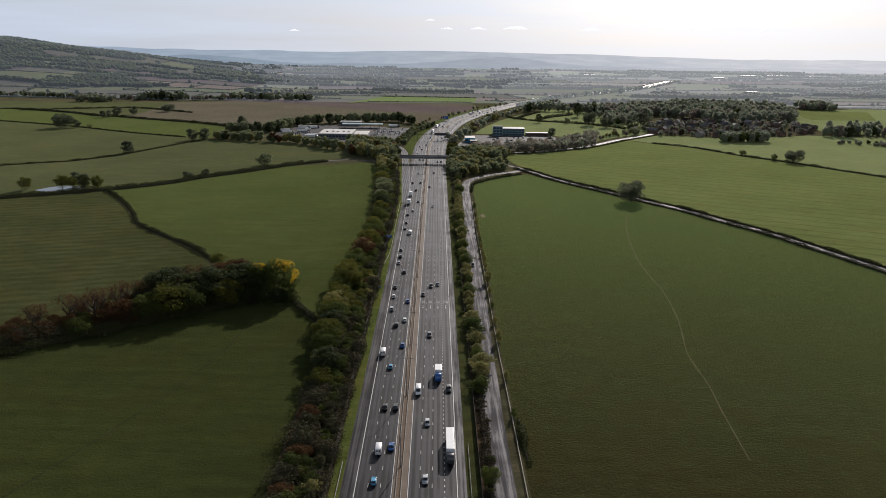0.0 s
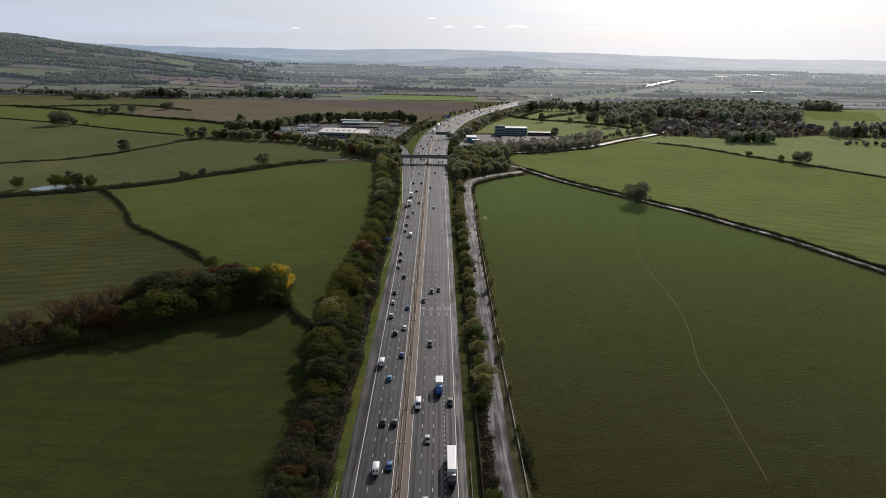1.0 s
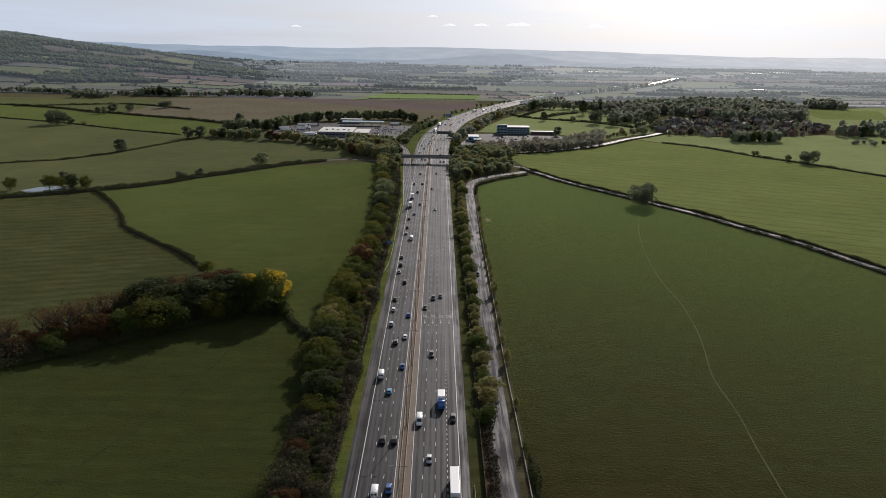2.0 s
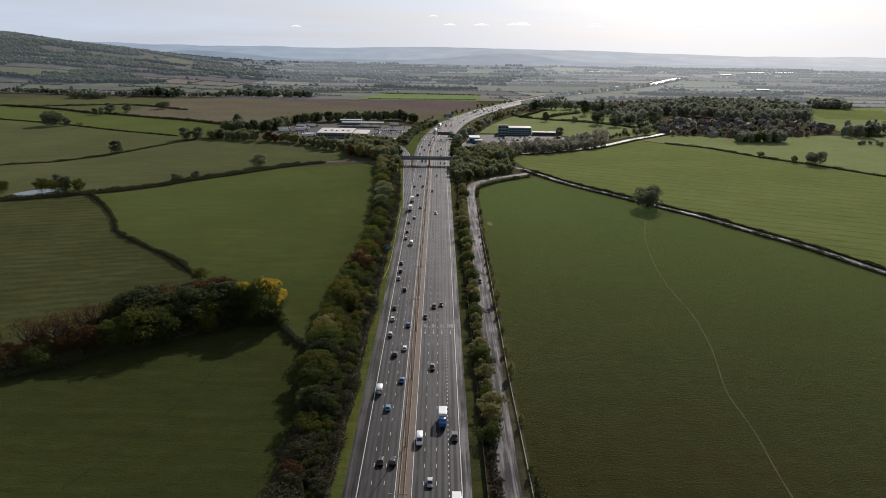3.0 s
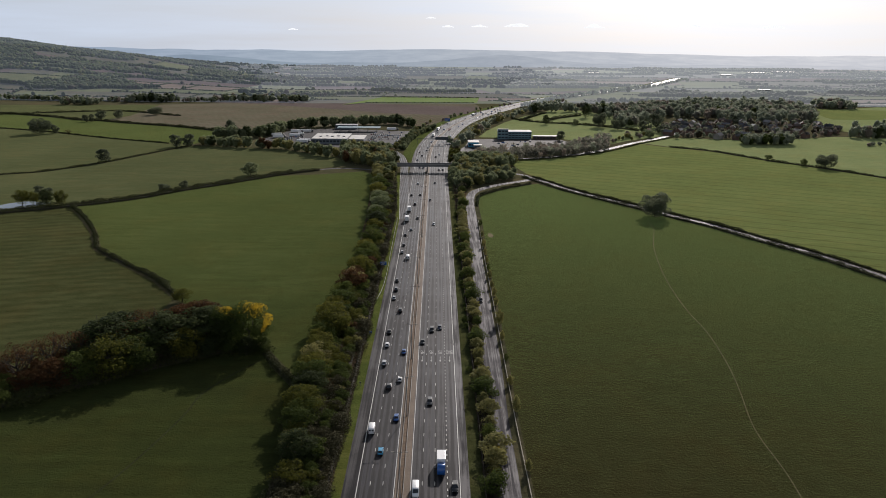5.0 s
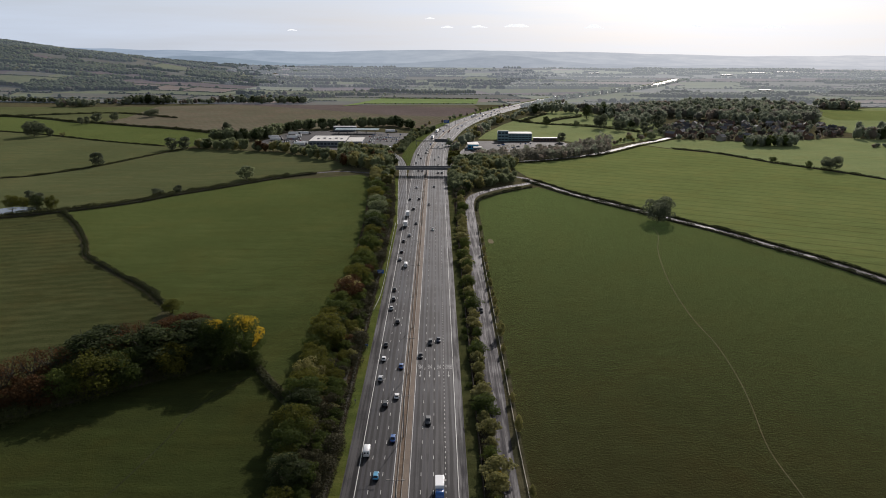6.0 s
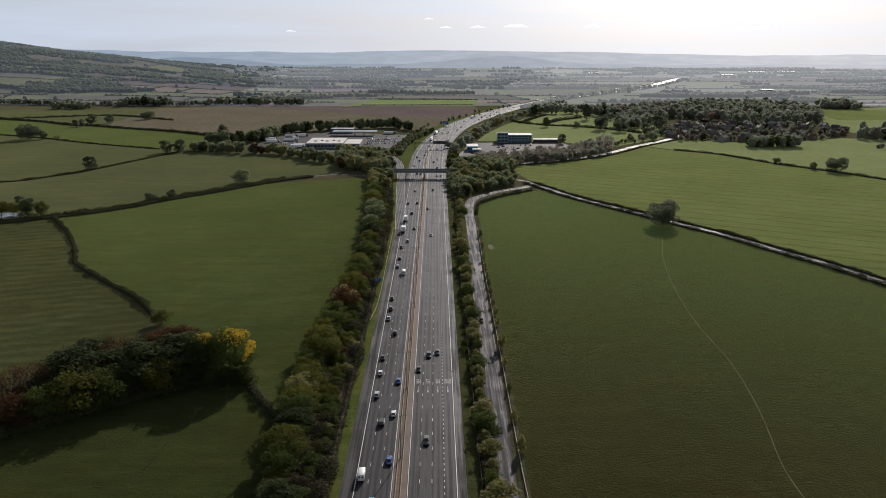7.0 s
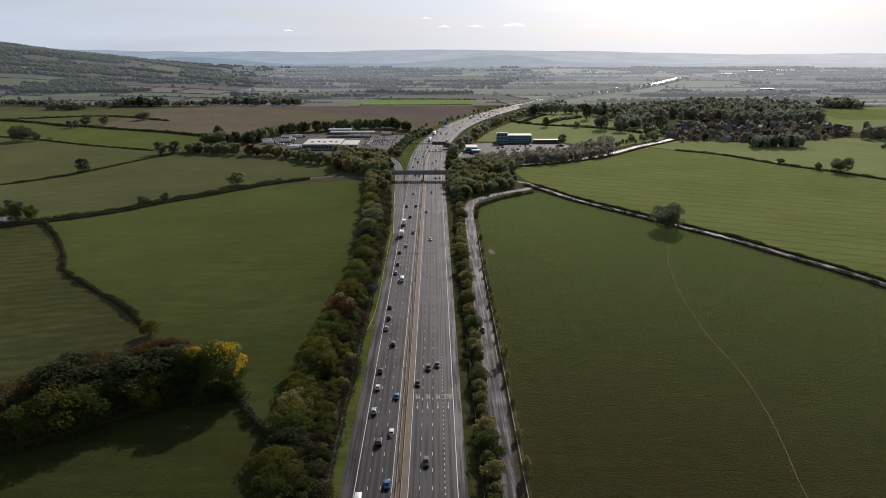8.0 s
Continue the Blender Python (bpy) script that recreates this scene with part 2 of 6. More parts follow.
M["asphalt"] = road_mat("motorway_asphalt", (0.0080, 0.0078, 0.0092), (0.032, 0.0305, 0.034), 0.43, (-4.7375, 1.825))
M["asphalt_dark"] = road_mat("shoulder_asphalt", (0.014, 0.0135, 0.0145), (0.036, 0.034, 0.035), 0.62)
M["asphalt_worn"] = road_mat("worn_shoulder_asphalt", (0.018, 0.0175, 0.019), (0.062, 0.060, 0.063), 0.52, None, 0.03, 0.13)
M["tarmac"] = road_mat("lane_tarmac", (0.026, 0.0245, 0.0275), (0.070, 0.066, 0.071), 0.60, None, 0.03, 0.12)
M["side_tarmac"] = road_mat("side_road_tarmac", (0.050, 0.048, 0.050), (0.085, 0.082, 0.084), 0.66, None, 0.6, 0.12)
M["village_tarmac"] = road_mat("village_road_tarmac", (0.045, 0.0435, 0.045), (0.080, 0.078, 0.080), 0.58, None, 0.6, 0.16)
M["lot"] = speckled("car_park_tarmac", [(0.35, (0.024, 0.023, 0.024)), (0.65, (0.050, 0.048, 0.049))], (0.05, 2.0), 0.75, 0.12)
M["white_line"] = speckled("road_paint", [(0.3, (0.30, 0.30, 0.29)), (0.6, (0.55, 0.55, 0.53))], (0.3, 5.0), 0.55)
M["worn_line"] = speckled("worn_road_paint", [(0.3, (0.14, 0.14, 0.135)), (0.6, (0.36, 0.36, 0.35))], (0.6, 5.0), 0.6)
M["tan"] = speckled("sandy_concrete", [(0.3, (0.090, 0.068, 0.050)), (0.7, (0.185, 0.142, 0.104))], (0.15, 3.0), 0.85, bump=0.3)
M["gravel"] = speckled("weedy_gravel", [(0.3, (0.07, 0.05, 0.034)), (0.55, (0.15, 0.105, 0.07)), (0.75, (0.22, 0.17, 0.115))], (0.6, 4.0), 0.95, bump=0.8, dist=0.1)
M["steel"] = speckled("galvanised_steel", [(0.3, (0.16, 0.16, 0.155)), (0.7, (0.26, 0.26, 0.25))], (0.5, 9.0), 0.7, 0.3, 0.2, bump=0.05)
M["pale_timber"] = speckled("weathered_timber", [(0.3, (0.28, 0.26, 0.21)), (0.7, (0.48, 0.44, 0.37))], (0.4, 7.0), 0.8)
M["dark_timber"] = speckled("dark_timber", [(0.3, (0.035, 0.028, 0.02)), (0.7, (0.075, 0.06, 0.042))], (0.4, 7.0), 0.85)
M["concrete"] = speckled("grey_concrete", [(0.3, (0.15, 0.145, 0.14)), (0.7, (0.25, 0.24, 0.23))], (0.25, 4.0), 0.8, bump=0.2)
M["dark_rail"] = speckled("grey_painted_rail", [(0.3, (0.09, 0.09, 0.09)), (0.7, (0.15, 0.15, 0.15))], (0.4, 5.0), 0.7)
M["bark"] = speckled("bark", [(0.3, (0.03, 0.026, 0.02)), (0.7, (0.065, 0.055, 0.043))], (0.8, 6.0), 0.9, bump=0.5)
M["water"] = speckled("pond_water", [(0.3, (0.02, 0.025, 0.02)), (0.7, (0.03, 0.035, 0.03))], (0.1, 1.0), 0.04, 0.8, bump=0.02)
M["blue_sign"] = speckled("blue_sign_face", [(0.3, (0.012, 0.07, 0.28)), (0.7, (0.018, 0.10, 0.36))], (0.4, 4.0), 0.4, bump=0)
M["dark_sign"] = speckled("sign_back", [(0.3, (0.05, 0.055, 0.06)), (0.7, (0.09, 0.095, 0.1))], (0.4, 4.0), 0.6, bump=0)
M["tyre"] = speckled("tyre_rubber", [(0.3, (0.012, 0.012, 0.012)), (0.7, (0.025, 0.025, 0.025))], (2, 12), 0.8)
M["car_glass"] = base_mat("car_glass", 0.06, 0.8)[0]
M["car_glass"].node_tree.nodes["Principled BSDF"].inputs["Base Color"].default_value = (0.012, 0.014, 0.016, 1)
M["lamp_glass"] = base_mat("lamp_glass", 0.15, 0.6)[0]
M["lamp_glass"].node_tree.nodes["Principled BSDF"].inputs["Base Color"].default_value = (0.7, 0.7, 0.68, 1)
M["tail_red"] = base_mat("tail_lamp_red", 0.2, 0.6)[0]
M["tail_red"].node_tree.nodes["Principled BSDF"].inputs["Base Color"].default_value = (0.25, 0.01, 0.01, 1)
M["roof_white"] = speckled("pale_roof_sheet", [(0.3, (0.40, 0.385, 0.35)), (0.7, (0.58, 0.56, 0.52))], (0.1, 2.0), 0.6)
M["roof_grey"] = speckled("grey_roof_sheet", [(0.3, (0.22, 0.22, 0.22)), (0.7, (0.34, 0.34, 0.34))], (0.1, 2.0), 0.5)
M["wall_cream"] = speckled("cladding", [(0.3, (0.13, 0.145, 0.16)), (0.7, (0.20, 0.22, 0.24))], (0.1, 2.0), 0.6)
M["wall_teal"] = speckled("teal_glazed_cladding", [(0.3, (0.10, 0.17, 0.19)), (0.7, (0.16, 0.25, 0.27))], (0.1, 2.0), 0.35, 0.5, bump=0)
M["wall_brick"] = speckled("red_brick", [(0.3, (0.10, 0.06, 0.045)), (0.7, (0.18, 0.11, 0.08))], (0.3, 5.0), 0.85)
M["wall_render"] = speckled("render_wall", [(0.3, (0.17, 0.155, 0.135)), (0.7, (0.27, 0.25, 0.22))], (0.2, 4.0), 0.85)
M["roof_tile"] = speckled("brown_roof_tiles", [(0.3, (0.06, 0.045, 0.038)), (0.7, (0.13, 0.09, 0.07))], (0.3, 5.0), 0.5, 0.5)
M["roof_slate"] = speckled("grey_slates", [(0.3, (0.07, 0.07, 0.075)), (0.7, (0.13, 0.13, 0.14))], (0.3, 5.0), 0.4, 0.5)
M["window"] = base_mat("window_glass", 0.08, 0.7)[0]
M["window"].node_tree.nodes["Principled BSDF"].inputs["Base Color"].default_value = (0.03, 0.04, 0.05, 1)
LEAVES = {
    "green": ((0.034, 0.048, 0.013), (0.058, 0.078, 0.019), (0.096, 0.116, 0.027)), "olive": ((0.046, 0.053, 0.012), (0.090, 0.094, 0.018), (0.150, 0.140, 0.026)),
    "dark": ((0.026, 0.036, 0.014), (0.041, 0.054, 0.020), (0.060, 0.074, 0.027)), "yellow": ((0.34, 0.23, 0.018), (0.50, 0.34, 0.026), (0.64, 0.45, 0.038)),
    "russet": ((0.046, 0.025, 0.012), (0.080, 0.042, 0.019), (0.125, 0.070, 0.029)), "brown": ((0.027, 0.022, 0.013), (0.044, 0.035, 0.020), (0.064, 0.052, 0.031)),
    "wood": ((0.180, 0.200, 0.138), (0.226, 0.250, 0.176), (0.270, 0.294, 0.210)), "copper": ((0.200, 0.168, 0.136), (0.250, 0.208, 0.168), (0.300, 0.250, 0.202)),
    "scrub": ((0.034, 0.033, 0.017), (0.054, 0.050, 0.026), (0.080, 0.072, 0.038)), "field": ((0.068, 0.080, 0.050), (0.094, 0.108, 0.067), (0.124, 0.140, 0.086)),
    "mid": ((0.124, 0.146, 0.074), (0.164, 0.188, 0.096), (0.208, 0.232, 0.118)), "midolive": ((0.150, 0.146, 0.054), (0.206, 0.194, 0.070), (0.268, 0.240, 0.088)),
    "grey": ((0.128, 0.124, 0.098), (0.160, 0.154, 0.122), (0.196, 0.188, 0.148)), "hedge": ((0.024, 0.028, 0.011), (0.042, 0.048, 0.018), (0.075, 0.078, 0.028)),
}
# leaf tones lightened, with more sheen, to paint air haze over mid-distance trees
HAZE_PALE = ("grey", "wood", "copper", "mid", "midolive", "field")
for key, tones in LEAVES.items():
    M["leaf_" + key] = leaf_mat(key + "_leaves", *tones, 0.2 if key in ("brown", "hedge", "scrub") else 0.6 if key in HAZE_PALE else 0.5, gloss=0.06 if key in HAZE_PALE else 0.03, sheen=0.45 if key in HAZE_PALE else 0.12)
# distant air haze painted as emission, paler with every kilometre and towards the sun
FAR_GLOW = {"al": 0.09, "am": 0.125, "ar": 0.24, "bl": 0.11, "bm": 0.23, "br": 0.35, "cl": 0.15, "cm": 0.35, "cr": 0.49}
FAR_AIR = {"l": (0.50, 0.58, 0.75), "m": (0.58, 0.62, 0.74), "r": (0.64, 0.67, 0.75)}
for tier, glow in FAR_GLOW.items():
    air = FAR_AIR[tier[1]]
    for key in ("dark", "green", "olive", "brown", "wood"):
        M[f"leaf_{key}_{tier}"] = leaf_mat(f"haze_glow_{key}_leaves_{tier}", *LEAVES[key], 0.2, glow, haze=air)
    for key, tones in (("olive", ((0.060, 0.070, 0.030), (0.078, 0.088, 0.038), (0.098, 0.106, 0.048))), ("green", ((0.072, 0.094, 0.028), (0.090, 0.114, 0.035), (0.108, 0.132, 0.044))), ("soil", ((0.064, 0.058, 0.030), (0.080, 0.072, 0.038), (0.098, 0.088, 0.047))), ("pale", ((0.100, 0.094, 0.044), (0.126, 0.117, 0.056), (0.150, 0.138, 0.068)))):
        M[f"far_{key}_{tier}"] = grass_mat(f"haze_glow_{key}_field_{tier}", *tones, sheen=0.05, glow=glow, haze=air)
PAINTS = {
    "black": paint_mat("black_paint", (0.012, 0.012, 0.013)), "grey": paint_mat("grey_paint", (0.07, 0.072, 0.075), 0.3, 0.3),
    "silver": paint_mat("silver_paint", (0.38, 0.39, 0.40), 0.3, 0.6), "white": paint_mat("white_paint", (0.78, 0.78, 0.77)),
    "blue": paint_mat("blue_paint", (0.02, 0.10, 0.32)), "teal": paint_mat("light_blue_paint", (0.05, 0.30, 0.50)),
    "red": paint_mat("red_paint", (0.25, 0.015, 0.015)), "navy": paint_mat("navy_paint", (0.012, 0.02, 0.05)),
}

# ---- helpers of this scene ----


def part(name, bm, material, parent=None, label=""):
    """One mesh object from a bmesh (or a finished mesh), under a thing or a part."""
    if isinstance(bm, bmesh.types.BMesh):
        me = bpy.data.meshes.new(name)
        bm.normal_update()
        bm.to_mesh(me)
        bm.free()
    else:
        me = bm
    if material is not None and not me.materials:
        me.materials.append(material)
    ob = new(name, me)
    ob.parent = parent
    if label:
        ob["label"] = label
    return ob


def thing(name, x, y, z, label, category, group="", rz=0):
    e = new(name)
    e.empty_display_size = 0.5
    e.matrix_world = pose(x, y, z, 0, 0, rz)
    return tagged(e, label, category, group)


def box(bm, x0, x1, y0, y1, z0, z1, bevel=0.0):
    g = bmesh.ops.create_cube(bm, size=1, matrix=Matrix.LocRotScale(((x0 + x1) / 2, (y0 + y1) / 2, (z0 + z1) / 2), None, (x1 - x0, y1 - y0, z1 - z0)))
    if bevel:
        ed = {e for v in g["verts"] for e in v.link_edges}
        bmesh.ops.bevel(bm, geom=list(ed), offset=bevel, segments=2, affect="EDGES", profile=0.6)
    return bm


def rod(bm, a, b, r0, r1=None, n=8):
    a, b = Vector(a), Vector(b)
    d = b - a
    m = Matrix.Translation((a + b) / 2) @ d.to_track_quat("Z", "Y").to_matrix().to_4x4()
    bmesh.ops.create_cone(bm, cap_ends=True, segments=n, radius1=r0, radius2=r0 if r1 is None else r1, depth=d.length, matrix=m)
    return bm


def spline(pts, step):
    """Points every step metres along a smooth line through pts."""
    p = [Vector((*q, 0)) if len(q) == 2 else Vector(q) for q in pts]
    p = [2 * p[0] - p[1], *p, 2 * p[-1] - p[-2]]
    out = []
    for i in range(1, len(p) - 2):
        n = max(1, int((p[i + 1] - p[i]).length / step))
        for k in range(n):
            t = k / n
            a, b, c, d = p[i - 1:i + 3]
            out.append(0.5 * (2 * b + (c - a) * t + (2 * a - 5 * b + 4 * c - d) * t * t + (3 * b - a - 3 * c + d) * t ** 3))
    out.append(p[-2])
    return out


def sides(line):
    """The normals, to the right of the way, along a line."""
    out = []
    for i in range(len(line)):
        d = line[min(i + 1, len(line) - 1)] - line[max(i - 1, 0)]
        out.append(Vector((d.y, -d.x, 0)).normalized())
    return out


def ribbon_mesh(name, line, rows):
    """A strip along a line; rows of (offset to the right, height), each a number or a function of the way's y."""
    nrm = sides(line)
    val = lambda f, y: f(y) if callable(f) else f
    verts = [tuple(p + n * val(o, p.y) + Vector((0, 0, val(z, p.y)))) for p, n in zip(line, nrm) for o, z in rows]
    k = len(rows)
    faces = [(i * k + j, i * k + j + 1, (i + 1) * k + j + 1, (i + 1) * k + j) for i in range(len(line) - 1) for j in range(k - 1)]
    me = bpy.data.meshes.new(name)
    me.from_pydata(verts, [], [f[::-1] for f in faces])
    me.update()
    if me.polygons and me.polygons[0].normal.z < 0:
        me.flip_normals()
    return me


def structure(name, me, material, label="", category=""):
    ob = part(name, me, material)
    return tagged(ob, label, category, kind="structure")


def hill(x, y):
    """Height of the land: level farmland, a wooded hill far on one side, rising ground in the distance."""
    s = lambda a, b, v: (lambda t: t * t * (3 - 2 * t))(min(1, max(0, (v - a) / (b - a))))
    h = 109 * s(0.17, 0.60, -x / max(y, 1)) * s(1450, 2600, y) * (1 - 0.5 * s(2900, 3900, y))
    if h > 0:
        h *= 0.86 + 0.22 * noise.noise(Vector((x * 0.0035, y * 0.0035, 0.3)))
    return h - 30 * s(3330, 3450, y)


def slab(name, pts, z, material, label, category, n=0):
    """A level patch of land with the outline pts."""
    me = bpy.data.meshes.new(name)
    me.from_pydata([(x, y, z) for x, y in pts], [], [list(range(len(pts)))])
    me.update()
    if me.polygons[0].normal.z < 0:
        me.flip_normals()
    bm = bmesh.new()
    bm.from_mesh(me)
    bmesh.ops.triangulate(bm, faces=bm.faces)
    bm.to_mesh(me)
    bm.free()
    return structure(name, me, material, label, category)


def inside(x, y, poly):
    c, j = False, len(poly) - 1
    for i in range(len(poly)):
        (xi, yi), (xj, yj) = poly[i], poly[j]
        if (yi > y) != (yj > y) and x < (xj - xi) * (y - yi) / (yj - yi) + xi:
            c = not c
        j = i
    return c


RNG = np.random.default_rng(7)


def sprays(lobes, n, size, rng, up=0.25, shell=(0.76, 1.05), flat=0.95, rough=0.42):
    """Corners of n leaf sprays, each a small four-sided blade, on lobes of (x, y, z, rx, ry, rz)."""
    lobes = np.asarray(lobes, float)
    w = (lobes[:, 3] * lobes[:, 5])
    i = rng.choice(len(lobes), n, p=w / w.sum())
    d = rng.normal(size=(n, 3))
    d[:, 2] += up
    d /= np.linalg.norm(d, axis=1)[:, None]
    p = lobes[i, :3] + d * lobes[i, 3:] * rng.uniform(*shell, size=(n, 1))
    nrm = d * flat + rng.normal(size=(n, 3)) * rough
    nrm /= np.linalg.norm(nrm, axis=1)[:, None]
    u = np.cross(nrm, rng.normal(size=(n, 3)))
    u /= np.linalg.norm(u, axis=1)[:, None]
    v = np.cross(nrm, u)
    s = size * rng.uniform(0.55, 1.35, size=(n, 1))
    k = rng.uniform(0.5, 0.95, size=(n, 1))
    bend = nrm * s * rng.uniform(-0.35, 0.35, size=(n, 1))
    return np.stack([p - u * s - v * s * k * 0.5, p + u * s * 0.4 - v * s * k + bend, p + u * s + v * s * k * 0.4, p - u * s * 0.5 + v * s * k + bend], 1).reshape(-1, 3)


def blade_mesh(name, corners, material):
    me = bpy.data.meshes.new(name)
    me.from_pydata(corners, [], np.arange(len(corners)).reshape(-1, 4))
    me.materials.append(material)
    me.update()
    return me


def crown_lobes(rng, h, r, base, k, main=0.66, lobe=(0.20, 0.38)):
    """Lobes of a broad uneven crown from height base to h, radius r."""
    out, cz, rz = [], (h + base) / 2, (h - base) / 2
    out.append((0, 0, cz, r * main, r * main, rz * (main + 0.12)))
    if base < 1:
        out.append((0, 0, h * 0.24, r * 0.78, r * 0.78, h * 0.22))
    for _ in range(k):
        a, e = rng.uniform(0, 2 * math.pi), rng.uniform(-0.7, 1.0)
        q = math.sqrt(max(0.0, 1 - e * e)) * rng.uniform(0.6, 0.95)
        s = rng.uniform(*lobe)
        out.append((math.cos(a) * q * r, math.sin(a) * q * r, cz + e * rz * 0.72, s * r, s * r, s * r * rng.uniform(0.65, 0.95)))
    return out


def trunk_mesh(name, rng, h, r, spread, limbs):
    bm = bmesh.new()
    rod(bm, (0, 0, -0.3), (0.05 * h * rng.uniform(-1, 1), 0, h * 0.45), r, r * 0.7, 8)
    for _ in range(limbs):
        a, z = rng.uniform(0, 2 * math.pi), h * rng.uniform(0.22, 0.45)
        m = Vector((math.cos(a) * spread * 0.45, math.sin(a) * spread * 0.45, z + h * rng.uniform(0.12, 0.2)))
        rod(bm, (0, 0, z), m, r * 0.5, r * 0.3, 6)
        rod(bm, m, m + Vector((math.cos(a + 0.4) * spread * 0.3, math.sin(a + 0.4) * spread * 0.3, h * rng.uniform(0.1, 0.25))), r * 0.3, r * 0.1, 5)
        rod(bm, m, m + Vector((math.cos(a - 0.5) * spread * 0.25, math.sin(a - 0.5) * spread * 0.25, h * rng.uniform(0.15, 0.3))), r * 0.25, r * 0.08, 5)
    me = bpy.data.meshes.new(name)
    bm.to_mesh(me)
    bm.free()
    me.materials.append(M["bark"])
    return me


TREES = {}


def tree_kind(key, seed, h, r, base, n, size, leaf, k=16, limbs=6, top=None, main=0.66, lobe=(0.20, 0.38)):
    """Meshes of one kind of tree, h metres high with a crown of radius r; top: leaf of the outermost top sprays."""
    rng = np.random.default_rng(seed)
    lobes = crown_lobes(rng, h, r, base, k, main, lobe)
    crown = blade_mesh("crown", sprays(lobes, n, size, rng), M[leaf])
    if top:
        crown.materials.append(M[top])
        z = np.zeros(len(crown.vertices) * 3)
        crown.vertices.foreach_get("co", z)
        z = z.reshape(-1, 4, 3).mean(1)
        pick = (z[:, 2] + 0.5 * z[:, 0] + rng.normal(size=len(z)) * 1.2 > h * 0.92) | ((z[:, 0] > r * 0.72) & (z[:, 2] > h * 0.5))
        crown.polygons.foreach_set("material_index", pick.astype(np.int32))
    TREES[key] = (crown, trunk_mesh("trunk", rng, h, 0.02 * h + 0.05, r, limbs), h, r)


def plant(key, x, y, h, w=None, label="", category="tree", group="", name="tree", z=0.0, rz=None):
    """A tree of that kind at (x, y), h metres high and w wide."""
    crown, trunk, h0, r0 = TREES[key]
    w = w if w else 2 * r0 * h / h0
    rz = RNG.uniform(0, 360) if rz is None else rz
    e = new(name)
    e.empty_display_size = 0.5
    e.matrix_world = Matrix.Translation((x, y, z)) @ pose(0, 0, 0, 0, 0, rz) @ Matrix.Diagonal((w / 2 / r0, w / 2 / r0, h / h0, 1))
    for nm, me in (("crown", crown), ("trunk", trunk)):
        o = new(nm, me)
        o.parent = e
    return tagged(e, label, category, group)


def foliage_run(name, pts, height, width, per_m, size, leaf, label, category="hedge", kind="", z=0.0, lump=0.35, group=""):
    """A clipped or overgrown hedge along a line: leaf sprays over a dark lumpy core."""
    rng = np.random.default_rng(int(abs(pts[0][0]) * 7 + abs(pts[0][1])))
    line = spline(pts, 1.5)
    lob = []
    for p in line:
        f = max(0.75, 1 + lump * noise.noise(Vector((p.x * 0.11, p.y * 0.11, 2.0))) * 2)
        zz = z + (hill(p.x, p.y) if p.y > 1500 else 0)
        lob.append((p.x + rng.normal() * 0.15 * width, p.y + rng.normal() * 0.15 * width, zz + height * 0.42 * f, width * 0.55 * f, width * 0.55 * f, height * 0.55 * f))
    n = int(len(line) * 1.5 * per_m)
    corners = sprays(lob, n, size, rng, 0.5)
    corners[:, 2] = np.maximum(corners[:, 2], z - 0.02 if z == 0 else corners[:, 2])
    me = blade_mesh(name, corners, M[leaf])
    ob = tagged(new(name, me), label, category, group, kind)
    core = ribbon_mesh("core", [p + Vector((0, 0, z + (hill(p.x, p.y) if p.y > 1500 else 0))) for p in line], [(-width * 0.18, -0.1), (-width * 0.12, height * 0.3), (0, height * 0.42), (width * 0.12, height * 0.3), (width * 0.18, -0.1)])
    part("woody_core", core, M["bark"], ob)
    return ob


def ball(sub):
    bm = bmesh.new()
    bmesh.ops.create_icosphere(bm, subdivisions=sub, radius=1.0)
    v = np.array([p.co[:] for p in bm.verts])
    f = np.array([[p.index for p in q.verts] for q in bm.faces])
    bm.free()
    return v, f


BALLS = {1: ball(1), 2: ball(2)}


def clumps(lobes, sub, rng, jit=0.16):
    """Leaf clumps: one lumpy closed blob for every lobe of (x, y, z, rx, ry, rz); corners and faces."""
    v, f = BALLS[sub]
    lobes = np.asarray(lobes, float)
    n = len(lobes)
    a = rng.uniform(0, 6.28, n)
    c, s = np.cos(a)[:, None], np.sin(a)[:, None]
    p = np.stack([v[None, :, 0] * c - v[None, :, 1] * s, v[None, :, 0] * s + v[None, :, 1] * c, np.repeat(v[None, :, 2], n, 0)], 2)
    p = p * (1 + rng.normal(size=(n, len(v), 1)) * jit)
    co = lobes[:, None, :3] + p * lobes[:, None, 3:]
    fa = f[None] + (np.arange(n) * len(v))[:, None, None]
    return co.reshape(-1, 3), fa.reshape(-1, 3)

# ---- the land ----
xs = np.concatenate([np.linspace(-4200, -900, 34), np.linspace(-820, 820, 22), np.linspace(900, 4200, 34)])
ys = np.concatenate([np.linspace(-1500, 1400, 16), np.linspace(1480, 4000, 50), np.linspace(4080, 4900, 10)])
gx, gy = len(xs), len(ys)
land = bpy.data.meshes.new("ground")
land.from_pydata([(x, y, hill(x, y)) for y in ys for x in xs], [], [(j * gx + i, j * gx + i + 1, (j + 1) * gx + i + 1, (j + 1) * gx + i) for j in range(gy - 1) for i in range(gx - 1)])
for pl in land.polygons:
    pl.use_smooth = True
structure("ground", land, M["ground"], "rough grassland and farmland reaching the horizon", "ground")

